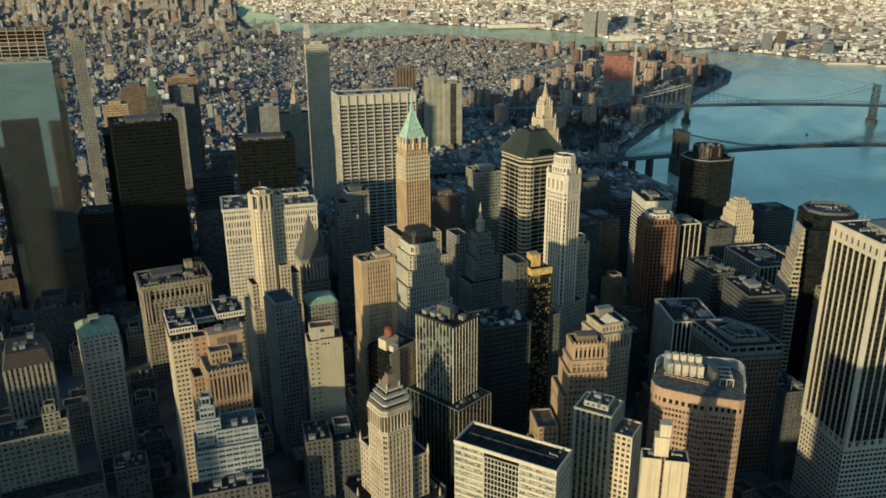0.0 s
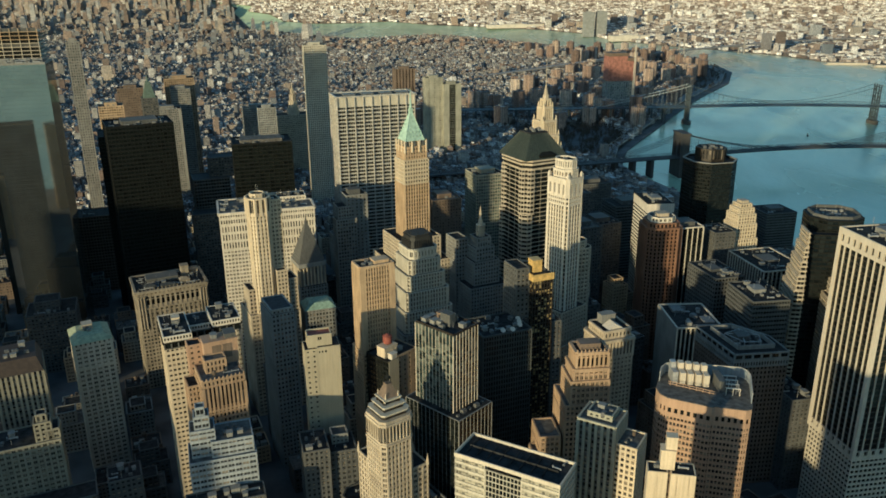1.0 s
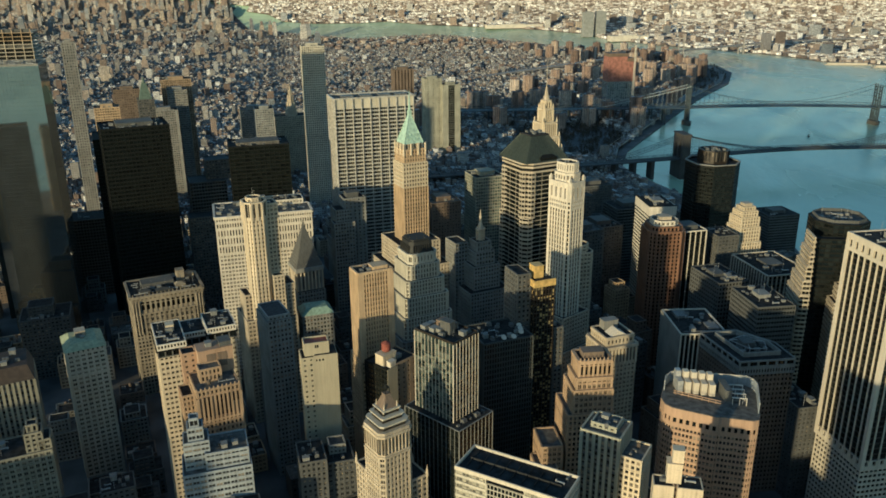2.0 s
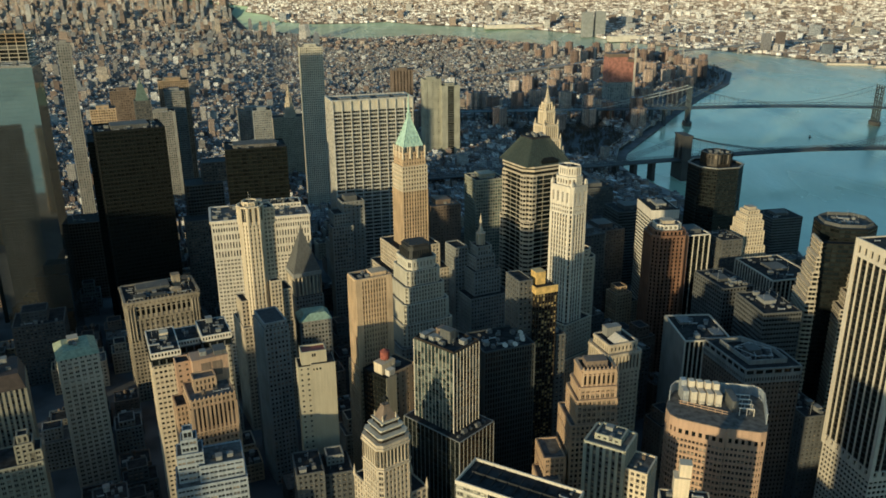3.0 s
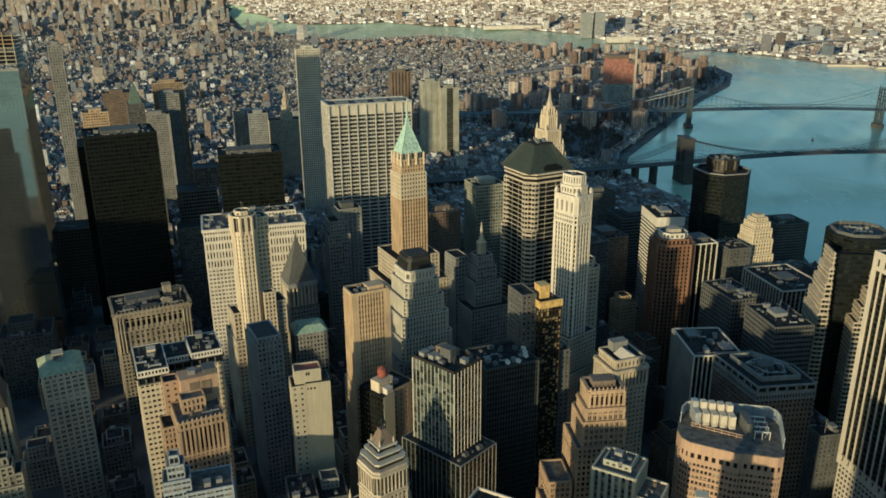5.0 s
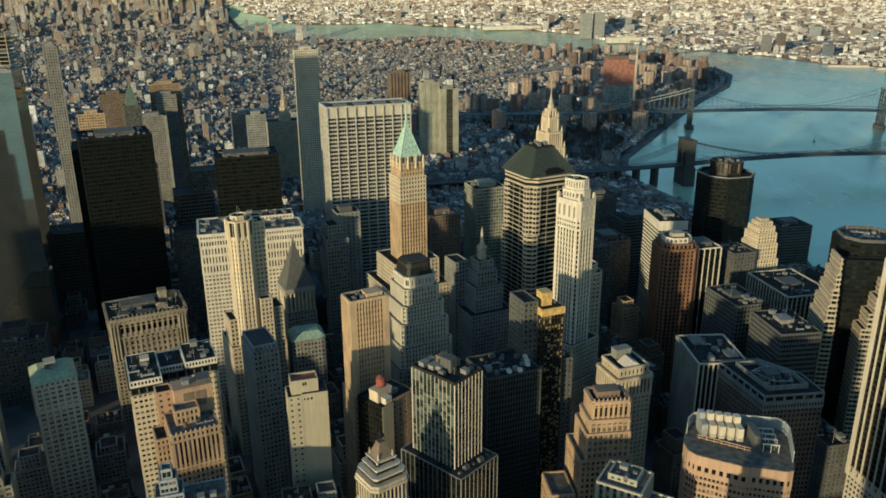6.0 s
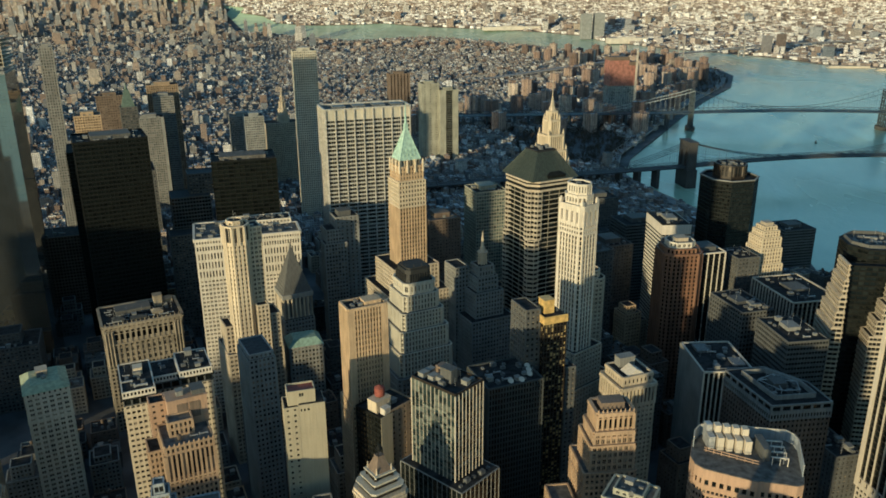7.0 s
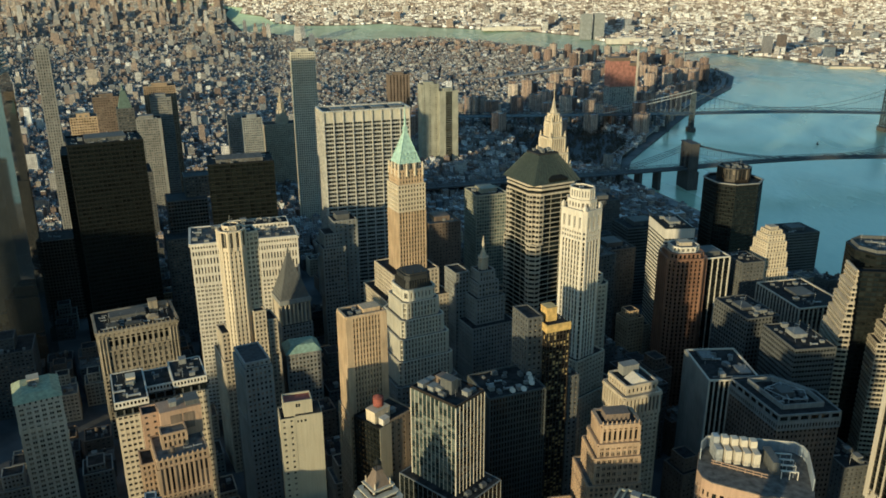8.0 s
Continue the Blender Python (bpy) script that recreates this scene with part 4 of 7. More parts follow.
def setback_tan():
    S_OCHRE = Style(2.9, 3.7, 1.1, 1.4, ORANGE, dp=0.45)
    b = building("setback_tan_tower", "tan brick tower with arched crown and setbacks", 74, 452, 7, "office tower")
    storeys(b, rect(-3, -4, 26, 24), 0, 112, S_OCHRE, 60, roof=GRAVEL)
    storeys(b, rect(0.4, -2.4, 25.2, 20), 112, 128, S_OCHRE, 70, roof=GRAVEL)
    storeys(b, rect(2.2, -1.2, 24.6, 17), 128, 136, S_OCHRE, 40, cornice=0.5, roof=GRAVEL)
    storeys(b, rect(4, 0, 24, 15), 136, 147, Style(2.7, 10, 1.1, 2.0, ORANGE, dp=0.9, ds=0.1, glass=PANE_DARK), 24, cornice=0.5)
    arches(b, 4, -0.96, 143.6, 2.857, 0.85, 7, 0.9, ORANGE)
    for i in range(9):
        g = Geo()
        g.round(4.2 + 2.45 * i, -0.5, 0.55, 0.5, 146.5, 148.6, 6), g.round(4.2 + 2.45 * i, -0.5, 0.5, 0.1, 148.6, 150.2, 6)
        part("finial", g, ORANGE, b)
    bulk(b, 7, 4, 20, 12, 147.3, 151, BROWN)
    storeys(b, rect(-19, -6, -6, 16), 0, 92, S_OCHRE, 40, roof=GRAVEL)
    storeys(b, rect(-23, -12, -10, 6), 0, 80, S_OCHRE, 40, roof=GRAVEL)
    at(b, -23, -12, 30, 26)
    b = building("pediment_building", "cream stone building with columns and a white pediment", 114, 550, 20, "office building")
    storeys(b, rect(0, 0, 27, 26), 0, 92, S_LIME, 40, parapet=0)
    storeys(b, rect(0, 0, 27, 26), 92, 107, Style(3.0, 15, 1.3, 2.2, LIME, dp=0.7, ds=0.1), 24, cornice=0.8)
    storeys(b, rect(2, 2, 25, 24), 107, 114, Style(3.1, 7, 1.6, 2.5, LIME), 20, cornice=0.5)
    g = Geo()
    n = len(g.v)
    g.v += [(7, 3.5, 114.4), (20, 3.5, 114.4), (13.5, 3.5, 118.4), (7, 14, 114.4), (20, 14, 114.4), (13.5, 14, 118.4)]
    g.f += [(n, n + 1, n + 2), (n + 5, n + 4, n + 3), (n, n + 2, n + 5, n + 3), (n + 1, n + 4, n + 5, n + 2), (n, n + 3, n + 4, n + 1)]
    part("pediment", g, WHITE, b, "white pediment roof")
    bulk(b, 8, 16.2, 20, 23, 114.4, 121, GREY)
    at(b, 0, 0, 31, 28)


def hip_roof_tower():
    b = building("hip_roof_tower", "banded stone office tower with a dark green hipped roof", 67, 704, 28, "skyscraper")
    granite = masonry("grey_granite_bands", (0.42, 0.36, 0.275))
    thin = Style(9, 4.1, 0.2, 0.6, granite, dp=0.04, ds=0.25, glass=PANE_DARK)
    thick = Style(9, 4.1, 0.3, 1.9, granite, dp=0.05, ds=0.45, glass=PANE_DARK)
    storeys(b, rect(2, 2, 46, 46, 7), 0, 202, thin, 60, parapet=0)
    # banded bays, one broad stack low down and two slim ones above at each corner
    for cx, cy, sx, sy in ((0, 0, 1, 1), (48, 0, -1, 1), (0, 48, 1, -1)):
        for x0, y0, x1, y1, z0, z1, cut in ((0.5, 0.5, 13, 13, 0, 160, 4), (0.8, 5, 8.5, 13, 160, 202, 2), (5, 0.8, 13, 8.5, 160, 202, 2)):
            xa, xb, ya, yb = cx + sx * x0, cx + sx * x1, cy + sy * y0, cy + sy * y1
            storeys(b, rect(min(xa, xb), min(ya, yb), max(xa, xb), max(ya, yb), cut), z0, z1, thick, 20, parapet=0.4)
    for z0, z1, k, m in ((202, 203.6, -0.6, LIME), (203.6, 206.4, -1.6, BLACK), (206.4, 208, -0.2, LIME), (208, 209.6, -1.2, BLACK), (209.6, 211, 0.2, LIME)):
        g = Geo()
        g.prism(grown(rect(0, 0, 48, 48, 8), k), z0, z1)
        part("cornice", g, m, b)
    frustum(b, 0.5, 0.5, 47.5, 47.5, 211, 232, 14, DCOPPER, "hipped_roof", "dark green metal roof", 14)
    r = Geo()
    r.box(14.5, 14.5, 232, 33.5, 33.5, 233.2)
    part("roof_deck", r, TAR, b)
    g = Geo()
    g.box(16, 1.2, 210.8, 34, 9, 214.5), g.prism([(16, 1.2), (34, 1.2), (34, 9), (16, 9)], 214.5, 217, [(20, 4), (30, 4), (30, 9), (20, 9)])
    part("dormer", g, BLACK, b)
    clutter(b, 15, 15, 33, 33, 233.0, 3, 23)
    at(b, 0, 0, 48, 48)


def spire_tower():
    b = building("lantern_spire_tower", "cream tower narrowing to a glass lantern and needle", 101, 852, 26, "skyscraper")
    st = Style(2.8, 3.7, 1.6, 1.6, LIME, dp=0.4)
    last = 0
    for half, top in ((15.6, 150), (15, 194), (12.4, 207), (9.8, 222), (6.2, 236), (4.0, 244)):
        storeys(b, rect(-half, -half, half, half, half * 0.25), last, top, st if half > 15 else Style(2.6, 13, 1.25, 2.2, CREAM, dp=0.9, ds=0.2, glass=PANE_DARK), 50 if top > 200 else 0, parapet=1.8)
        for x, y in ((-half, -half), (half, -half), (-half, half)) if 190 <= top < 240 else ():
            g = Geo()
            g.round(x * 0.86, y * 0.86, 1.2, 0.9, top - 8, top + 3.5, 6), g.round(x * 0.86, y * 0.86, 0.9, 0.1, top + 3.5, top + 7, 6)
            part("pinnacle", g, CREAM, b)
        last = top
    g = Geo()
    g.prism(rect(-3.2, -3.2, 3.2, 3.2, 1), 244, 250, rect(-2.2, -2.2, 2.2, 2.2, 0.8)), g.prism(rect(-1.8, -1.8, 1.8, 1.8, 0.6), 250, 260, rect(-0.5, -0.5, 0.5, 0.5, 0.2)), g.round(0, 0, 0.45, 0.15, 259, 285, 6)
    part("lantern", g, LIME, b)
    at(b, -26, -26, 26, 26)
    b = building("small_lantern_tower", "grey stone tower with a slim domed lantern", 27, 699, 26, "office tower")
    last = 0
    for half, top in ((20, 100), (13, 122), (9.5, 134), (7, 143)):
        storeys(b, rect(-half, -half, half, half), last, top, S_GREY, 20, parapet=1)
        last = top
    g = Geo()
    for i in range(8):
        a = 2 * math.pi * i / 8
        g.round(3.6 * math.cos(a), 3.6 * math.sin(a), 0.5, 0.5, 143, 153, 6)
    g.round(0, 0, 2.6, 2.6, 143, 153), g.round(0, 0, 4.4, 4.4, 153, 154.5), g.round(0, 0, 3, 1.2, 154.5, 160), g.round(0, 0, 1.2, 1.0, 160, 164), g.round(0, 0, 1.4, 0.1, 164, 172, 8)
    part("lantern", g, LIME, b)
    storeys(b, rect(-22, 6, -10, 26), 0, 140, S_GREY, 10)
    at(b, -22, -20, 20, 26)


def green_pyramid():
    b = building("green_pyramid_tower", "tan skyscraper with a green copper pyramid and spire", -41, 700, 27, "skyscraper")
    st = Style(2.55, 3.7, 1.1, 1.4, TAN, dp=0.8, ds=-0.25, course=False, glass=PANE_DARK, spanmat=OCHRE)
    pale = Style(2.55, 3.7, 1.05, 1.5, CREAM, dp=0.4, ds=0.4, course=False, glass=PANE_DARK)
    storeys(b, rect(-16, -12, 40, 44), 0, 118, S_LIME, 40)
    storeys(b, rect(-9, -6, 32, 34), 118, 140, S_LIME, 40)
    storeys(b, rect(0, 0, 23, 21), 140, 191, st, 150, parapet=0)
    storeys(b, rect(-0.2, -0.2, 23.2, 21.2), 191, 213, pale, 80, parapet=0.6)
    storeys(b, rect(1, 1, 22, 20), 213, 224, Style(2.5, 3.7, 1.2, 1.5, TAN), 40, parapet=1.4)
    g = Geo()
    for x, y in ((1, 1), (22, 1), (1, 20), (22, 20), (8, 0.6), (15, 0.6), (0.6, 7), (0.6, 14)):
        g.round(x, y, 1.0, 0.9, 220, 229, 8), g.round(x, y, 1.1, 0.1, 229, 231, 8)
    part("pinnacle", g, CREAM, b)
    storeys(b, rect(3, 3, 20, 18), 224, 230, Style(2.8, 6, 1.4, 1.5, CREAM), 12, parapet=0)
    g = Geo()
    g.prism(rect(2.2, 2.2, 20.8, 18.8), 230, 242, rect(6.8, 6.0, 16.2, 15.0)), g.prism(rect(6.8, 6.0, 16.2, 15.0), 242, 253, rect(10, 9, 13, 12))
    for x, y in ((2.2, 2.2), (20.8, 2.2), (2.2, 18.8)):
        g.beam((x, y, 230.2), (11.5 + (x - 11.5) * 0.16, 10.5 + (y - 10.5) * 0.16, 253), 0.5)
    for z in (233, 236.5):
        for i in range(4):
            f = (z - 230) / 12
            g.box(5.5 + 3.4 * i, 2.0 + 3.8 * f, z, 6.7 + 3.4 * i, 3.4 + 3.8 * f, z + 1.7)
    part("pyramid_roof", g, COPPER, b, "green copper pyramid")
    g = Geo()
    g.prism(rect(10, 9, 13, 12), 253, 258), g.round(11.5, 10.5, 1.2, 0.9, 258, 264, 8), g.round(11.5, 10.5, 0.9, 0.05, 264, 276, 8)
    part("spire", g, COPPER, b, "green copper spire")
    at(b, -16, -12, 40, 44)


def column_slab():
    b = building("column_slab_tower", "broad slab tower of aluminium columns and dark windows", -118, 833, 19, "skyscraper")
    st = Style(2.333, 4.0, 0.16, 1.5, ALU, dp=0.02, ds=0.4, glass=PANE_DARK, edge=0)
    poly = rect(0, 0, 84, 33)
    storeys(b, poly, 0, 240, st, 280, parapet=0)
    g = Geo()
    g.prism(grown(poly, 0.25), 240, 249.5)
    part("louvre_band", g, LBEIGE, b, "pale louvred top band")
    for e0, l, fn in ((0, 84, lambda s: (s, -1.0)), (1, 33, lambda s: (-1.0, s))):
        k = 9 if l == 84 else 4
        for i in range(k + 1):
            x, y = fn(i * l / k)
            f = Geo()
            f.box(x - 0.55, y - 0.6, 0, x + 0.55, y + 0.9, 250.4)
            part("column", f, ALU, b)
    c = Geo()
    for x0, y0, x1, y1 in ((-1.4, -1.4, 85.2, 0.2), (-1.4, 32.8, 85.2, 34.4), (-1.4, 0.2, 0.2, 32.8), (83.6, 0.2, 85.2, 32.8)):
        c.box(x0, y0, 249.5, x1, y1, 251.2)
    part("parapet", c, ALU, b)
    r = Geo()
    r.box(0.2, 0.2, 249.4, 83.6, 32.8, 249.8)
    part("roof", r, GRAVEL, b)
    for x in (10, 30, 50, 68):
        bulk(b, x, 10, x + 12, 22, 249.8, 251, PLANT)
    m = Geo()
    m.box(-0.2, -0.2, 128, 84.2, 33.2, 132)
    part("plant_floor", m, DGREY, b)
    at(b, 0, 0, 84, 33)
    b = building("grey_twin_block", "grey setback office building", -113, 768, 22, "office building")
    storeys(b, rect(0, 0, 17, 20), 0, 150, S_GREY, 40)
    storeys(b, rect(10, 4, 32, 26), 0, 160, Style(4, 3.8, 2.6, 2.0, GREY), 30)
    storeys(b, rect(-3, -4, 18, 10), 0, 138, S_GREY, 30)
    bulk(b, 14, 8, 26, 20, 160, 165, DGREY)
    at(b, -3, -4, 32, 26)


def domed_setback():
    S_WHT = Style(2.6, 3.7, 1.2, 1.15, LBEIGE, dp=0.6, ds=-0.1, course=False)
    b = building("white_setback_tower", "white terracotta setback tower with a dark mansard cap", -27, 616, 27, "office tower")
    last = 0
    for half, top, st in ((24, 96, S_GREY), (21, 114, S_WHT), (19, 130, S_WHT), (16.5, 143, S_WHT), (13.8, 155, S_WHT)):
        storeys(b, rect(-half, -half, half, half, 2.2), last, top, st, 60 if top > 110 else 20, roof=GRAVEL, parapet=0.5)
        last = top
    storeys(b, rect(-12, -12, 12, 12, 3), 155, 163, Style(3, 8, 1.9, 2.5, LBEIGE), 20, cornice=0.5)
    g = Geo()
    g.prism(rect(-10.6, -10.6, 10.6, 10.6, 3.2), 163, 172.5, rect(-9.6, -9.6, 9.6, 9.6, 3)), g.prism(rect(-10, -10, 10, 10, 3.2), 172.5, 173.3), g.prism(rect(-8.5, -8.5, 8.5, 8.5, 2), 173.3, 174.4)
    for i in range(9):
        g.box(-7.8 + 1.9 * i, -10.8, 164.5, -7.2 + 1.9 * i, -9.8, 170), g.box(-10.8, -7.8 + 1.9 * i, 164.5, -9.8, -7.2 + 1.9 * i, 170)
    for i in range(8):
        a = 2 * math.pi * (i + 0.5) / 8
        g.round(8 * math.cos(a), 8 * math.sin(a), 0.35, 0.25, 173, 176.5, 6)
    part("mansard_cap", g, painted("dark_slate", (0.02, 0.02, 0.018), 0.7), b, "dark brown mansard cap")
    at(b, -26, -26, 26, 26)
    b = building("tan_slab_tower", "tan brick tower with close vertical piers", -63.5, 525, 27, "office tower")
    storeys(b, rect(-1, -1, 26, 20), 0, 110, S_TAN, 20)
    storeys(b, rect(0, 0, 25, 15), 110, 176, S_VTAN, 200, parapet=1.8, roof=TAR)
    bulk(b, 12, 3, 23, 12, 176, 179, TAN)
    clutter(b, 1, 1, 14, 14, 176, 2, 24)
    at(b, -1, -1, 26, 20)


def centre_row():
    b = building("blank_cream_tower", "buff tower with a blank wall and two window strips", -94.7, 468.5, 17, "residential tower")
    storeys(b, rect(0, 0, 8, 14), 0, 141, Style(3.9, 3.7, 2.7, 2.3, DIMBUFF, dp=0.1, ds=0.05), 60, parapet=1, roof=TAR)
    g = Geo()
    g.prism(rect(8.02, 0.1, 23, 14), 0, 142.5)
    part("blank_wall", g, DIMBUFF, b)
    r = Geo()
    r.prism(rect(8.4, 0.6, 22.6, 13.6), 142.5, 142.8)
    part("roof", r, TAR, b)
    storeys(b, rect(2.5, 2, 18, 12), 142, 149.5, Style(15, 7, 13, 5, DIMBUFF, dp=0.1, ds=0.05), 0, parapet=1.4, roof=RUST)
    g = Geo()
    for x, w in ((9.2, 0.7), (11, 0.9), (13, 1.2)):
        g.box(x, 0.0, 138.6, x + w, 0.2, 139.9)
    part("vent_opening", g, PANE_DARK, b)
    at(b, 0, 0, 24, 16)
    b = building("low_front_block", "low grey block with cluttered roof at the foot of the tower", -92, 430, 17, "building")
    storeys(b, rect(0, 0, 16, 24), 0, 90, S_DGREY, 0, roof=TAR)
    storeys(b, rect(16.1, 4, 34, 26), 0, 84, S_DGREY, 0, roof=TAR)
    storeys(b, rect(20, 14, 30, 24), 84, 90, S_GREY, 0, roof=LEAD)
    clutter(b, 0, 0, 16, 24, 90, 8, 90), clutter(b, 16, 4, 34, 14, 84, 6, 94)
    at(b, 0, 0, 34, 26)
    b = building("red_tank_building", "dark-sided tan building with a red tank on its roof", -43, 494, 47, "office building")
    storeys(b, rect(0, 0, 9, 23), 0, 119, Style(3, 3.8, 0.6, 1.0, BLACK, dp=0.1, ds=0.05, glass=PANE_DARK), 30, roof=TAR)
    storeys(b, rect(9.02, 1, 28, 22), 0, 120, Style(5, 3.8, 3.4, 2.2, OCHRE, dp=0.1, ds=0.05), 20, roof=TAR)
    g = Geo()
    g.box(-0.3, -0.5, 0, 8.9, -0.3, 120.5)
    part("end_wall", g, DIMBUFF, b, "blank tan end wall")
    bulk(b, 2, 6, 14, 14, 119.4, 127, CREAM)
    bulk(b, 4, 1, 9, 5, 119.4, 123.5, WHITE)
    g = Geo()
    g.round(9, 10.5, 3.2, 3.2, 128.4, 133.6, 16), g.round(9, 10.5, 3.3, 0.6, 133.6, 135.2, 16)
    for x, y in ((7.3, 8.8), (10.7, 8.8), (10.7, 12.2), (7.3, 12.2)):
        g.box(x - 0.2, y - 0.2, 127.2, x + 0.2, y + 0.2, 128.5)
    part("water_tank", g, RUST, b, "red steel water tank")
    clutter(b, 13, 2, 23, 21, 120, 3, 91)
    at(b, 0, 0, 24, 23)
    b = building("white_cornice_tower", "pale brick tower with a heavy black cornice", -190, 481, 25, "office tower")
    st = Style(2.9, 3.7, 1.05, 2.0, CREAM, dp=0.2, ds=0.12)
    loggia = Style(4.4, 4.6, 0.9, 0.7, DGREY, dp=0.3, ds=0.2, glass=PANE_DARK)
    attic = Style(1.9, 3.6, 0.8, 1.3, WHITE, dp=0.2, ds=0.15, glass=PANE_DARK)
    for x0, y0, x1, y1, top, n in ((0, 0, 18, 38, 136, 200), (18.1, 16, 33, 38, 134, 30), (33.1, 10, 52, 38, 137, 60)):
        plan = rect(x0, y0, x1, y1)
        storeys(b, plan, 0, top, st, n, parapet=0)
        storeys(b, plan, top, top + 4.6, loggia, n // 8, parapet=0)
        g = Geo()
        g.prism(grown(plan, 1.1 if n != 30 else 0.0), top + 4.4, top + 5.1)
        part("cornice", g, BLACK, b, "black metal cornice")
        storeys(b, plan, top + 5.1, top + 8.7, attic, n // 6, parapet=0.7, roof=TAR)
        clutter(b, x0, y0, x1, y1, top + 8.7, 4, 25 + int(x0))
    bulk(b, 8, 20, 13, 26, 145, 149, CREAM)
    at(b, 0, 0, 52, 38)
    b = building("pilaster_building", "orange brick building with tall pilasters and a stepped roof", -166, 446, 27, "office building")
    brick = Style(2.6, 3.7, 1.2, 1.5, ORANGE, dp=0.3)
    storeys(b, rect(9, -8, 35, 18), 0, 112, brick, 60, parapet=0, cornice=0.4)
    storeys(b, rect(9, -8, 35, 18), 112, 128, Style(2.6, 16, 1.15, 1.6, ORANGE, dp=0.8, ds=0), 20, parapet=0)
    storeys(b, rect(9, -8, 35, 18), 128, 132, Style(2.6, 4, 1.3, 1.4, ORANGE, dp=0.3), 20, roof=GRAVEL)
    for i in range(11):
        g = Geo()
        g.round(9.2 + 2.56 * i, -8.4, 0.6, 0.4, 133.2, 134.6, 6)
        part("finial", g, ORANGE, b)
    storeys(b, rect(2, 5, 8.9, 20), 0, 124, brick, 30, roof=TAR)
    storeys(b, rect(13.5, 2.5, 26.5, 11.4), 132, 140.5, brick, 20, roof=GRAVEL)
    storeys(b, rect(6.5, 20.1, 15, 30), 0, 145, Style(4, 3.7, 2.8, 2.2, ROSE, dp=0.1), 10, roof=TAR)
    bulk(b, 15.1, 11.6, 36.5, 24, 132.4, 149, ROSE)
    bulk(b, 29, 13, 36, 22, 149, 152, DGREY)
    for x in (20, 26.8):
        g = Geo()
        g.box(x, 11.3, 137, x + 5.6, 11.6, 146.5)
        part("panel", g, BROWN, b, "brown blind panel")
    clutter(b, 10, -7, 34, 2, 132, 5, 27, ("water_tank", "cooling_unit", "stair_bulkhead", "duct"))
    clutter(b, 16, 12, 29, 23, 149, 4, 92)
    at(b, 2, -8, 37, 30)
    b = building("stepped_ribbon_building", "blue-white building stepping up in terraces", -151, 397, 19, "office building")
    st = Style(4.2, 3.7, 0.7, 1.9, SLATEBLUE, dp=0.15, ds=0.25)
    storeys(b, rect(0, 0, 38, 23), 0, 104, st, 40, roof=GRAVEL)
    storeys(b, rect(13, 3, 37, 23), 104, 114, st, 30, roof=GRAVEL)
    storeys(b, rect(2, 6, 16, 19), 104, 121, st, 20, roof=GRAVEL)
    storeys(b, rect(5, 8, 13.5, 17), 121, 129, st, 10, roof=GRAVEL)
    storeys(b, rect(6.5, 9, 11.5, 15), 129, 134.5, st, 4, roof=GRAVEL)
    storeys(b, rect(-4, -14, 40, 0), 0, 84, S_DGREY, 20)
    clutter(b, 18, 4, 36, 22, 114, 4, 28)
    clutter(b, -4, -14, 40, 0, 84, 4, 29)
    at(b, -4, -14, 42, 25)


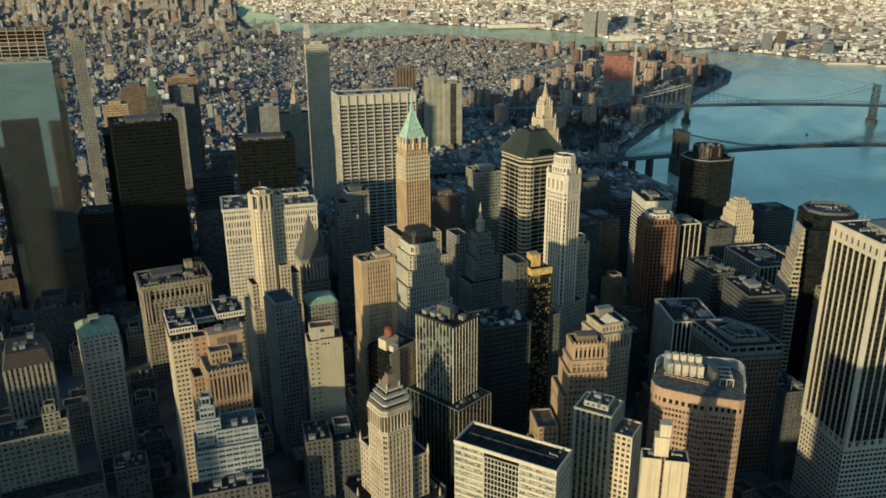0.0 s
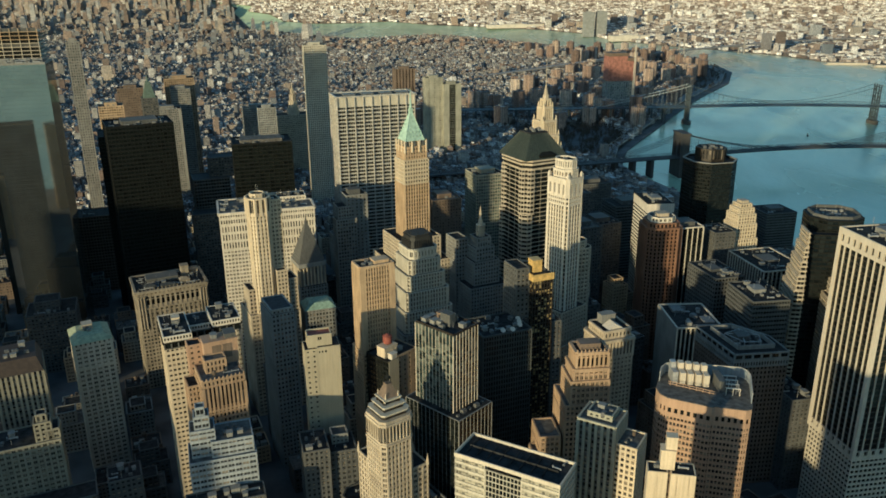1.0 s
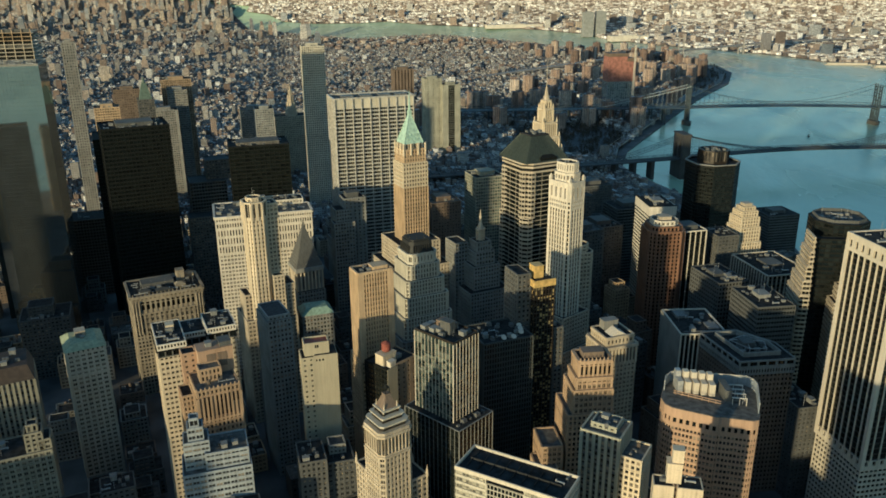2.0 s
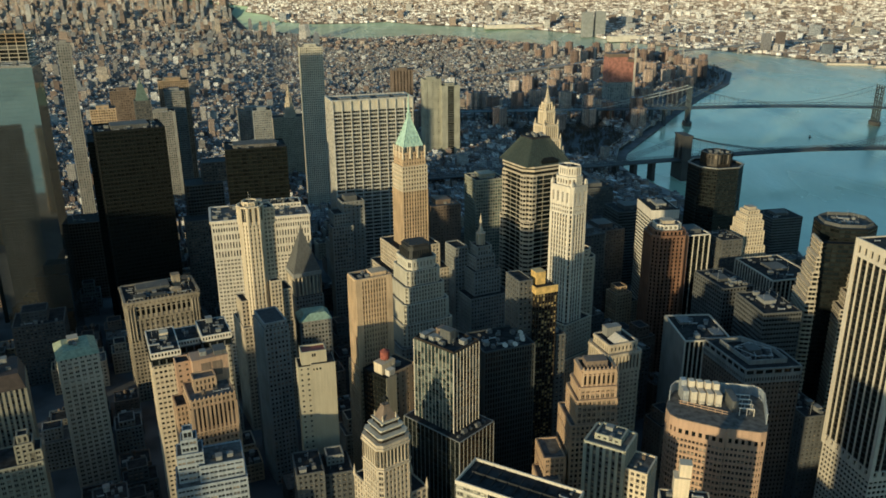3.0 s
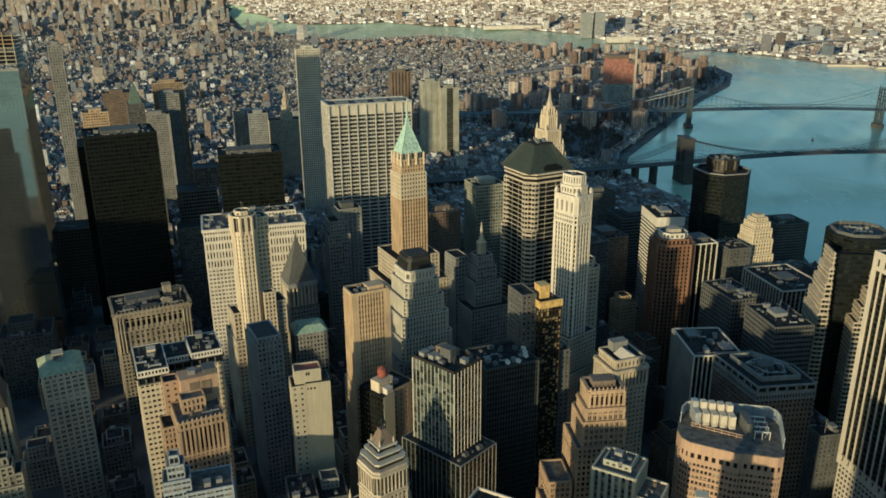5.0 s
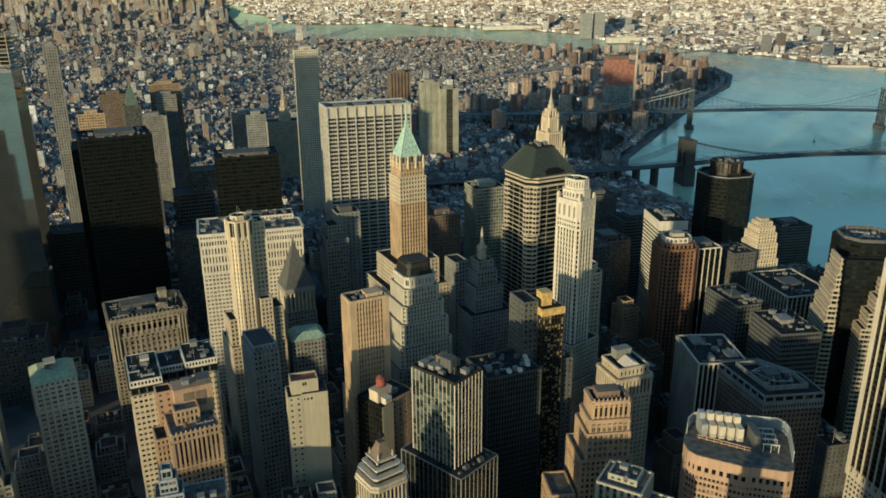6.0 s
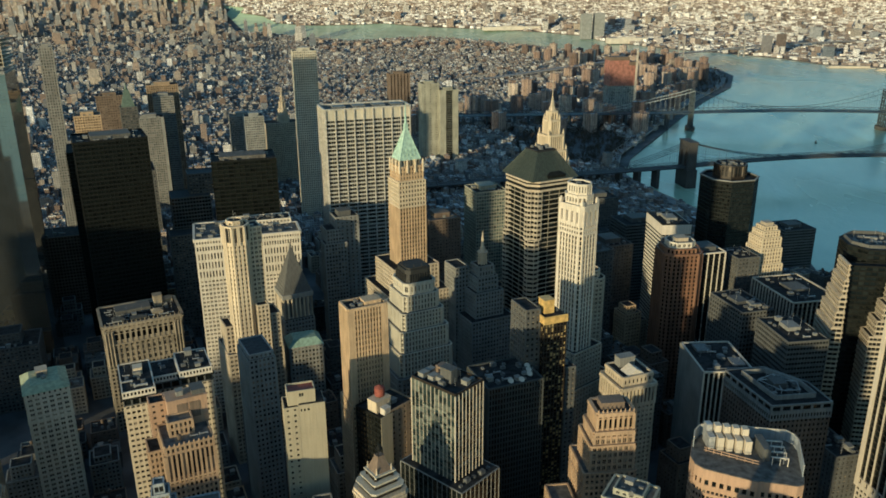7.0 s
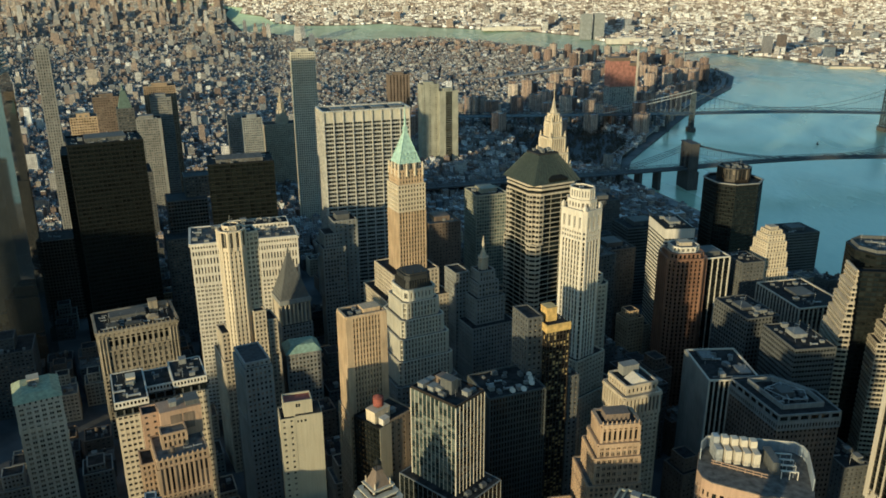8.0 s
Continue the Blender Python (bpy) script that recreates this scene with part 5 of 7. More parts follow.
def west_side():
    b = building("arcaded_building", "ornate stone building with rows of arched windows", -286, 672, 27, "office building")
    plan = rect(0, 0, 62, 44)
    storeys(b, plan, 0, 62, Style(3.0, 3.7, 1.2, 1.4, DIMLIME, dp=0.3), 50, parapet=0)
    storeys(b, plan, 62, 82, Style(4.4, 5.2, 2.2, 1.6, DIMLIME, dp=0.45, ds=0.2), 40, parapet=0, cornice=0.7)
    storeys(b, plan, 82, 93, Style(4.4, 11, 1.7, 3.0, DIMLIME, dp=0.7, ds=0.1, glass=PANE_DARK, edge=6.8), 30, parapet=0)
    arches(b, 6.8, -0.78, 89.4, 4.4, 1.36, 11, 1.0, DIMLIME)
    storeys(b, rect(-0.3, -0.3, 62.3, 44.3), 93, 98, Style(3.65, 5, 2.0, 2.4, DIMLIME, dp=0.5, ds=0.3), 30, cornice=1.2, roof=TAR)
    for x in (0.8, 3.2, 6.0, 56.0, 58.8, 61.2):
        g = Geo()
        g.round(x, -1.0, 0.75, 0.65, 62, 93, 8), g.box(x - 0.9, -1.9, 93, x + 0.9, -0.2, 94.5)
        part("column", g, DIMLIME, b)
    for i in range(18):
        g = Geo()
        g.round(1.7 + i * 3.45, -0.6, 0.5, 0.15, 99, 101.5, 6)
        part("finial", g, DIMLIME, b)
    clutter(b, 2, 2, 60, 42, 98, 26, 30, ("stair_bulkhead", "cooling_unit", "duct", "duct", "mast"))
    for x, y, w, d, h in ((8, 6, 10, 7, 4), (22, 5, 14, 6, 3), (40, 8, 9, 8, 4.5), (52, 30, 8, 8, 6)):
        g = Geo()
        g.prism(rect(x, y, x + w, y + d), 98.3, 98.3 + h * 0.6), g.prism(rect(x - 0.3, y - 0.3, x + w + 0.3, y + d + 0.3), 98.3 + h * 0.6, 98.3 + h, rect(x + w * 0.3, y + d * 0.45, x + w * 0.7, y + d * 0.55))
        part("roof_shed", g, LEAD if w > 9 else DIMLIME, b)
    bulk(b, 12, 20, 40, 34, 98.3, 102, DGREY), bulk(b, 44, 26, 51, 34, 98.3, 108, DIMLIME)
    at(b, 0, 0, 62, 44)
    b = building("copper_top_tower", "pale stone tower with a low green copper roof", -279, 534, 30, "office tower")
    pale = Style(4.3, 3.7, 1.75, 1.65, LBEIGE, dp=0.3, ds=0.15, edge=0.8)
    storeys(b, rect(0, 0, 27, 32), 0, 92, pale, 130, parapet=0)
    storeys(b, rect(0, 0, 27, 32), 92, 96, Style(4.5, 4, 2.0, 2.6, LBEIGE, dp=0.6, ds=0.5), 10, parapet=0)
    storeys(b, rect(0, 0, 27, 32), 96, 110, pale, 40, parapet=0)
    storeys(b, rect(0, 0, 27, 32), 110, 113.5, Style(3.4, 3.5, 2.2, 1.4, LBEIGE, dp=0.3), 10, parapet=0)
    frustum(b, -0.9, -0.9, 27.9, 32.9, 113.5, 117.5, 5.5, painted("pale_green_copper", (0.31, 0.34, 0.22), 0.8), "hipped_roof", "pale green copper roof")
    bulk(b, 9, 16, 16, 24, 117, 121, LIME)
    clutter(b, 6, 6, 20, 26, 117.4, 5, 31)
    at(b, 0, 0, 27, 32)
    b = building("mansard_tower", "grey-green tower with tall window strips and a brown top", -304, 474, 28, "office tower")
    storeys(b, rect(0, 0, 30, 34), 0, 118, Style(3.4, 3.8, 1.7, 1.6, OLIVE, dp=0.5, ds=-0.2, spanmat=DGREY), 80, parapet=0)
    g = Geo()
    g.prism(rect(0, 0, 30, 34), 118, 128, rect(3, 3, 27, 31))
    part("mansard_roof", g, painted("brown_slate", (0.045, 0.032, 0.026), 0.8), b, "brown mansard roof")
    clutter(b, 5, 5, 26, 30, 128, 2, 32)
    at(b, 0, 0, 30, 34)
    b = building("stepped_green_building", "dull green-grey building with a small corner turret", -292, 430, 26, "office building")
    storeys(b, rect(0, 0, 44, 26), 0, 88, S_GREEN, 50)
    storeys(b, rect(30, 2, 40, 13), 88, 101, S_GREEN, 16)
    storeys(b, rect(32, 4, 38, 11), 101, 106, S_GREEN, 8)
    storeys(b, rect(36, 2, 44, 16), 88, 95, S_GREEN, 8)
    storeys(b, rect(-2, -18, 60, 0), 0, 52, S_DGREY, 0)
    clutter(b, 0, 0, 20, 26, 88, 2, 33)
    at(b, -2, -18, 60, 26)
    # dark wall colour replaces a cast shadow that no neighbour throws here
    b = building("low_dark_block", "low block with roof plant, darkened in place of shade", -228, 452, 25, "building")
    storeys(b, rect(0, 0, 21, 19), 0, 52, S_DGREY, 10)
    clutter(b, 0, 0, 21, 19, 52, 3, 34)
    at(b, 0, 0, 21, 19)


def limestone_wedge():
    S_WHT = Style(3.1, 3.8, 1.2, 1.6, WHITE, dp=0.35, ds=0.15)
    b = building("fluted_limestone_tower", "pale limestone tower with fluted corners and setbacks", -163, 625, 28, "skyscraper")
    fl = Style(3.1, 3.7, 1.8, 1.7, CREAM, dp=0.55, ds=0.02, course=False)
    storeys(b, rect(-7, 2, 36, 36), 0, 96, S_LIME, 30)
    storeys(b, rect(-6, 6, 0, 24), 96, 118, S_LIME, 16)
    storeys(b, rect(25.6, 1, 35, 20), 96, 124, S_LIME, 16)
    storeys(b, rect(0, 0, 17, 17, 4), 60, 184, fl, 160, parapet=1)
    storeys(b, rect(-0.3, -0.3, 17.3, 17.3, 4.4), 184, 198, Style(4.2, 14, 2.3, 2.6, CREAM, dp=0.9, ds=0.1), 24, parapet=1.2)
    storeys(b, rect(3, 3, 14, 14, 3), 198, 201, Style(3, 3, 2, 1, CREAM), 0)
    clutter(b, 3, 3, 14, 14, 201, 5, 35, ("cooling_unit", "duct", "mast"))
    storeys(b, rect(14, 6, 27, 22), 96, 194, S_CREAM, 30)
    storeys(b, rect(17.4, -2, 26, 5.8), 60, 134, S_CREAM, 20)
    clutter(b, 14, 6, 27, 22, 194, 3, 77)
    at(b, -7, 0, 36, 36)
    b = building("twin_wing_block", "huge white office block with two parallel wings", -208, 702, 17, "office building")
    for x0, y0, x1, y1 in ((-4, 0, 28, 47), (38, -1, 82, 26)):
        storeys(b, rect(x0, y0, x1, y1), 0, 128, S_WHT, 50, parapet=0)
        storeys(b, rect(x0, y0, x1, y1), 128, 152, Style(2.5, 7.5, 1.35, 2.4, WHITE, dp=0.5, ds=0.1), 50, parapet=0)
        storeys(b, rect(x0 - 0.3, y0 - 0.3, x1 + 0.3, y1 + 0.3), 152, 164, Style(2.2, 5.5, 1.0, 2.4, WHITE, dp=0.3), 30, cornice=1.1, roof=GRAVEL)
        clutter(b, x0, y0, x1, y1, 164, 6, int(x0) + 36)
    storeys(b, rect(28.2, 26.2, 78, 44), 0, 168, S_WHT, 0, roof=TAR)
    clutter(b, 30, 28, 76, 42, 168, 6, 93)
    at(b, 0, -1, 82, 47)
    b = building("grey_pyramid_tower", "grey stone tower with colonnade and stepped stone pyramid", -134, 706, 27, "office tower")
    storeys(b, rect(-13, -13, 13, 13), 0, 96, S_GREY, 40, parapet=0)
    storeys(b, rect(-11.2, -11.2, 11.2, 11.2), 96, 115, Style(3.2, 18, 1.2, 2, GREY, dp=0.2), 16, parapet=0)
    column_row(b, rect(-12, -12, 12, 12), range(4), 97, 114, 3.4, 0.75, LIME)
    g = Geo()
    g.prism(rect(-13.2, -13.2, 13.2, 13.2), 115, 119)
    part("entablature", g, GREY, b)
    g = Geo()
    for i in range(14):
        r = 12.2 - i * 0.87
        g.prism(rect(-r, -r, r, r), 119 + i * 2.75, 121.75 + i * 2.75, rect(-r + 0.6, -r + 0.6, r - 0.6, r - 0.6))
    g.round(0, 0, 0.9, 0.3, 157, 161, 8)
    part("stepped_pyramid", g, DGREY, b, "dark stone pyramid")
    at(b, -15, -15, 15, 15)
    b = building("green_roof_building", "stone building under a low green copper roof", -129, 650, 20, "building")
    storeys(b, rect(0, 0, 27, 22), 0, 90, S_GREY, 30, parapet=0, cornice=0.5)
    frustum(b, -0.8, -0.8, 27.8, 22.8, 90, 95, 5, painted("old_copper_roof", (0.24, 0.34, 0.27), 0.8), "hipped_roof", "green copper roof")
    at(b, 0, 0, 27, 22)
    b = building("blue_grey_building", "blue-grey brick building with a flat lead roof", -134, 547, 28, "office building")
    storeys(b, rect(0, 0, 18, 30), 0, 131, S_BLUE, 90, parapet=0)
    storeys(b, rect(1, 1, 17, 29), 131, 134, Style(3, 3, 1.5, 1, BLUEGREY), 0, parapet=1.2, roof=LEAD)
    at(b, 0, 0, 18, 30)


def black_slabs():
    b = building("black_steel_tower", "broad black steel office tower", -350, 805, 27, "skyscraper")
    storeys(b, rect(0, 0, 66, 50), 0, 224, Style(3.75, 4.2, 0.5, 1.6, BLACK, dp=0.15, ds=0.2, glass=PANE_BLACK), 120, parapet=2)
    bulk(b, 16, 12, 52, 38, 224, 228, DGREY)
    clutter(b, 2, 2, 64, 48, 224, 10, 60)
    at(b, 0, 0, 66, 50)
    b = building("black_slab_tower", "slim black glass office slab", -219, 791, 17, "skyscraper")
    storeys(b, rect(0, 0, 59, 40), 0, 209, S_BLACK, 80, parapet=1.5)
    bulk(b, 8, 8, 50, 30, 209, 212, GRAVEL)
    clutter(b, 2, 2, 57, 38, 209, 7, 61)
    at(b, 0, 0, 59, 40)
    b = building("mirror_tower", "sheer mirror-glass tower reflecting the city", -455, 776, 17, "skyscraper")
    g = Geo()
    g.prism(rect(0, 0, 62, 46), 0, 290)
    part("glass_wall", g, mirror, b, "sheer mirror glass")
    j = Geo()
    for i in range(72):
        j.box(-0.04, -0.04, 4 + i * 4, 62.04, 46.04, 4.08 + i * 4)
    for i in range(21):
        j.box(i * 3.1 - 0.03, -0.05, 0, i * 3.1 + 0.03, 0, 290)
        j.box(62, i * 2.3 - 0.05, 0, 62.07, i * 2.3 + 0.05, 290)
    part("mullions", j, painted("grey_mullion", (0.02, 0.025, 0.025), 0.5), b)
    r = Geo()
    r.box(0, 0, 290, 62, 0.8, 292), r.box(0, 45.2, 290, 62, 46, 292), r.box(0, 0.8, 290, 0.8, 45.2, 292), r.box(61.2, 0.8, 290, 62, 45.2, 292)
    part("parapet", r, GREY, b)
    clutter(b, 2, 2, 60, 44, 290, 8, 62)
    at(b, 0, 0, 62, 46)
    b = building("unfinished_tower", "unfinished concrete tower with open floors", -505, 849, 17, "construction site")
    c = Geo()
    c.prism(rect(8, 8, 62, 42), 0, 314)
    part("core", c, DGREY, b)
    for i in range(13):
        s = Geo()
        s.box(0, 0, 269 + i * 3.9, 72, 50, 269.5 + i * 3.9)
        for k in range(9):
            s.box(k * 8.8 + 0.2, 1.6, 269.5 + i * 3.9, k * 8.8 + 0.8, 2.2, 272.9 + i * 3.9)
        part("floor_slab", s, TAN if i > 9 else CONCRETE, b)
        n = Geo()
        n.box(1.5, 3.2, 269.5 + i * 3.9, 70, 7.5, 272.9 + i * 3.9)
        part("inner_wall", n, BLACK if i % 4 else DGREY, b)
    g = Geo()
    g.prism(rect(0, 0, 72, 50), 0, 269)
    part("glass_wall", g, PANE_DARK, b)
    at(b, 0, 0, 72, 50)
    b = building("grey_plaza_block", "grey office block with a flat blue-grey roof", -292, 880, 22, "office block")
    storeys(b, rect(0, 0, 40, 34), 0, 150, Style(3, 3.9, 0.8, 1.5, DGREY, glass=PANE_DARK), 20, roof=LEAD)
    storeys(b, rect(-6, -24, 30, 0), 0, 116, S_DGREY, 20, roof=LEAD)
    storeys(b, rect(20, 10, 50, 34), 150, 172, S_DGREY, 0, roof=LEAD)
    at(b, -6, -24, 50, 34)


    b = building("dark_teal_slab", "slim dark teal glass slab beside the black tower", -366, 872, 24, "office tower")
    storeys(b, rect(-22, -10, 15, 40), 0, 205, Style(3, 3.9, 0.2, 0.7, BLACK, dp=0.08, ds=0.02, glass=PANE_BLACK), 30, parapet=1)
    at(b, -22, -10, 15, 40)
    # two fill blocks whose dark walls stand in for deep street shade
    b = building("dim_west_block", "tall brown office block, dark colour standing in for shade", -472, 905, 20, "office block")
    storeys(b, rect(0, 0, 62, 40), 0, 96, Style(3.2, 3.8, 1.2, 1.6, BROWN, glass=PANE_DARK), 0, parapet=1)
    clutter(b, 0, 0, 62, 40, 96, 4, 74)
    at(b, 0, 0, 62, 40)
    b = building("dim_corner_block", "stone block in dark colour standing in for shade", -408, 700, 22, "office block")
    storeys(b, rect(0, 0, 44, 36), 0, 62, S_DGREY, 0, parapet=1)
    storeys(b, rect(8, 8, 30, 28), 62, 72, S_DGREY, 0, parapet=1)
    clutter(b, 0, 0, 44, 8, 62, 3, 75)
    at(b, 0, 0, 44, 36)


def middle_towers():
    """Towers beyond the financial streets, each with its own outline."""
    rows = [
        ("slim_hotel_tower", "slim grey stone tower with tall window strips", -541, 1150, 24, 17, 16, 283, Style(3.4, 3.8, 1.8, 1.7, masonry("dim_grey_stone", (0.27, 0.26, 0.235)), dp=0.4, ds=0.0), 60),
        ("tan_flats_tower", "tan brick apartment tower with even windows", -513, 1160, 24, 34, 30, 190, S_TAN, 40),
        ("rose_flats_tower", "light brown apartment tower", -545, 1310, 22, 40, 30, 196, S_BROWN, 20),
        ("steel_apartment_tower", "tall rippled steel apartment tower", -230, 1283, 14, 35, 32, 265, Style(3.3, 3.6, 1.6, 1.5, LBEIGE, dp=0.3, ds=0.2, edge=0), 120),
        ("court_tower", "tan federal tower with a bronze top", -500, 1405, 20, 50, 30, 200, Style(3.2, 3.8, 1.5, 1.2, OCHRE, dp=0.5, ds=0.0), 30),
        ("ribbed_court_tower", "ribbed grey court tower", -480, 1375, 20, 32, 28, 186, Style(3, 3.8, 0.8, 1.9, GREY, dp=0.05, ds=0.35), 30),
        ("grey_court_block", "grey court block with an open crown", -497, 1330, 20, 44, 32, 158, Style(3.4, 3.8, 1.6, 1.7, GREY, dp=0.4, edge=4.0), 40),
        ("grey_civic_tower", "grey stone office tower with flat roof", -366, 1405, 18, 44, 34, 148, S_GREY, 40),
        ("blue_civic_tower", "blue-grey brick office tower with flat roof", -322, 1330, 18, 30, 30, 160, S_BLUE, 30),
        ("narrow_slab", "narrow dark slab beside the column tower", -128, 1000, 18, 24, 30, 190, S_DGREY, 20),
        ("windowless_tower", "pale windowless telephone tower", -50, 1700, 16, 36, 30, 163, Style(12, 5, 9.5, 3.4, GREENISH, dp=0.4), 0),
        ("dark_striped_tower", "dark glass tower with pale edges", -13, 1700, 16, 38, 30, 150, Style(40, 3.8, 24, 0.5, GREENISH, dp=0.5, glass=PANE_DARK), 0),
        ("brown_court_tower", "plain brown brick tower beyond the column slab", -124, 1830, 14, 44, 30, 168, Style(7, 3.8, 4.4, 1.6, BROWN, dp=1.6, ds=0.0, glass=PANE_DARK), 0),
        ("brown_insurance_block", "dark brown office block", -20, 868, 20, 34, 36, 128, S_BROWN, 30),
        ("green_glass_block", "green glass office tower with pale fins", 30, 905, 20, 36, 36, 148, Style(3, 3.9, 0.5, 1.0, GREENISH, dp=0.3, glass=PANE_SHINY), 30),
        # the two dim blocks: dark grey walls carry the shade on them
        ("dim_office_block", "office block in dark grey that stands in for shade", 128, 790, 22, 34, 36, 118, S_DGREY, 20),
        ("dim_stone_block", "dark stone office block", 158, 850, 18, 36, 40, 104, S_DGREY, 20),
        ("river_office_block", "dark office block near the river", 130, 930, 18, 44, 40, 116, S_DGREY, 20),
        ("river_glass_block", "dark glass office block near the quay", 205, 950, 15, 50, 40, 96, S_DBAND, 0),
        ("brick_river_block", "brown block near the quay", 300, 960, 14, 46, 40, 70, S_BROWN, 0),
        ("seaport_block", "low dark block beside the bridge", 180, 1090, 14, 50, 40, 88, S_DGREY, 0),
    ]
    for i, (name, label, x, y, ang, w, d, top, st, one) in enumerate(rows):
        b = building(name, label, x, y, ang, "tower")
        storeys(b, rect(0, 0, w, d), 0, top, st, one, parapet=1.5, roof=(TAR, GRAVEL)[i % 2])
        bulk(b, w * 0.25, d * 0.25, w * 0.75, d * 0.75, top + 0.3, top + 5, st.wall)
        clutter(b, 1, 1, w - 1, d - 1, top, 3, 70 + i)
        at(b, 0, 0, w, d)
    b = building("gothic_tower", "gothic stone tower with a green copper pyramid", -448, 1190, 24, "skyscraper")
    storeys(b, rect(-24, -20, 24, 40), 0, 110, S_DGREY, 0)
    storeys(b, rect(-11, -11, 11, 11), 110, 200, S_DGREY, 40)
    dull = painted("dull_copper", (0.10, 0.14, 0.11), 0.8)
    frustum(b, -9, -9, 9, 9, 200, 224, 6, dull, label="dull green copper pyramid")
    g = Geo()
    g.round(0, 0, 2.0, 0.2, 224, 234, 8)
    part("spire", g, dull, b)
    at(b, -24, -20, 24, 40)
    b = building("civic_wedding_cake", "civic stone tower with tiered drum and spire", -302, 1530, 20, "civic building")
    storeys(b, rect(-34, -16, 34, 22), 0, 118, S_LIME, 40)
    g = Geo()
    for r, z0, z1 in ((11, 118, 130), (8, 130, 144), (5.5, 144, 156), (3, 156, 166)):
        g.round(0, 0, r, r * 0.92, z0, z1, 16), g.round(0, 0, r + 0.8, r + 0.8, z1 - 1, z1, 16)
        for i in range(8):
            a = 2 * math.pi * i / 8
            g.round((r + 0.5) * math.cos(a), (r + 0.5) * math.sin(a), 0.5, 0.4, z0, z1 - 1, 6)
    g.round(0, 0, 2, 0.1, 166, 180, 8)
    part("tiered_drum", g, LIME, b)
    at(b, -34, -16, 34, 22)
    b = building("orange_net_tower", "glass tower under construction wrapped in orange netting", 432, 2196, 10, "construction site")
    storeys(b, rect(0, 0, 76, 40), 0, 92, Style(6.3, 3.9, 0.8, 1.2, SLATEBLUE, dp=0.5, ds=0.1, glass=PANE_SHINY), 0, parapet=0)
    netting = painted("orange_netting", (0.33, 0.15, 0.115), 0.85, 0.0, 0.45, 0.12)
    for x0, x1, n in ((0, 52, 17), (52.2, 76, 14)):
        for i in range(n):
            z = 92.2 + i * 4.4
            g = Geo()
            g.box(x0 - 0.5, -0.5, z, x1 + 0.5, 40.5, z + 3.5), g.box(x0 + 0.5, 0.5, z + 3.5, x1 - 0.5, 39.5, z + 4.4)
            for k in range(int((x1 - x0) / 6.3)):
                g.box(x0 + 1 + k * 6.3, -1.2, z, x0 + 3.2 + k * 6.3, -0.4, z + 4.3)
            part("netted_floor", g, netting if i < n - 2 else BROWN, b)
    at(b, 0, 0, 76, 40)
    crane = building("tower_crane", "tall tower crane beside the netted tower", 500, 2190, 20, "crane")
    g = Geo()
    for x, y in ((-1.5, -1.5), (1.5, -1.5), (1.5, 1.5), (-1.5, 1.5)):
        g.box(x - 0.4, y - 0.4, 0, x + 0.4, y + 0.4, 190)
    for k in range(38):
        g.beam((-1.5, -1.5, k * 5), (1.5, -1.5, k * 5 + 5), 0.4)
    part("mast", g, WHITE, crane)
    g = Geo()
    g.beam((-14, 0, 190), (0, 0, 190), 2.2), g.beam((0, 0, 190), (14, 4, 214), 1.6)
    part("jib", g, STEEL, crane)


for make in (fin_tower, banded_tower, black_octagon, red_tower, pier_tower, white_box, cascade, quay_block, slabs, rose_tower, front_blocks, column_crown_tower, glass_tower, white_spire, setback_tan,
             hip_roof_tower, spire_tower, green_pyramid, column_slab, domed_setback, centre_row, west_side, limestone_wedge, black_slabs, middle_towers):
    make()


# ---- unseen buildings, placed and sized to shade the streets and fill the mirror tower ----
def shade_row():
    rows = [
        ("unseen_club_tower", "unseen grey harbour tower added to cast shade", -474, 232, 6, 46, 34, 134, S_GREY),
        ("unseen_shaft_tower", "unseen grey tower added to show in the mirror glass", -434, 590, 6, 40, 30, 206, S_GREY),
        ("unseen_side_block", "unseen grey block added beside the shading tower", -420, 238, 6, 62, 34, 112, S_GREY),
        ("unseen_corner_block", "unseen grey corner block added to cast shade", -513, 228, 6, 34, 34, 126, S_GREY),
        ("unseen_park_block", "unseen long tan brick block added to cast shade", -338, 200, 4, 60, 36, 140, S_TAN),
        ("plaza_block", "unseen grey office block added to cast shade", -141, 205, 10, 74, 34, 78, S_GREY),
        ("unseen_slender_block", "unseen slender stone block added to cast shade", -56, 214, 0, 25, 30, 84, S_LIME),
        ("unseen_glass_block", "unseen glass block added by the harbour to cast shade", 34, 212, 0, 40, 34, 78, S_CURTAIN),
        ("unseen_waffle_tower", "unseen broad harbour tower added to shade the fin tower", 106, 240, 0, 152, 34, 157, S_GREY),
        ("unseen_stone_block", "unseen pale stone block added to cast shade", -180, 262, 12, 66, 34, 68, S_LIME),
        ("unseen_west_tower", "unseen tall grey office tower added to cast shade", -751, 440, 20, 90, 60, 225, S_GREY),
        ("unseen_domed_tower", "unseen tall stone tower added to cast shade", -651, 380, 20, 80, 56, 196, S_GREY),
        ("unseen_street_block", "unseen tan brick block added to cast shade", -460, 330, 18, 60, 30, 96, S_TAN),
    ]
    for name, label, x, y, ang, w, d, top, st in rows:
        b = building(name, label, x, y, ang, "building")
        storeys(b, rect(0, 0, w, d), 0, top, st)
        at(b, 0, 0, w, d)


shade_row()


def is_free(x, y, r):
    for cx, cy, a, hw, hd in FOOT:
        dx, dy = x - cx, y - cy
        if abs(dx * math.cos(a) + dy * math.sin(a)) < hw + r and abs(-dx * math.sin(a) + dy * math.cos(a)) < hd + r:
            return False
    return True


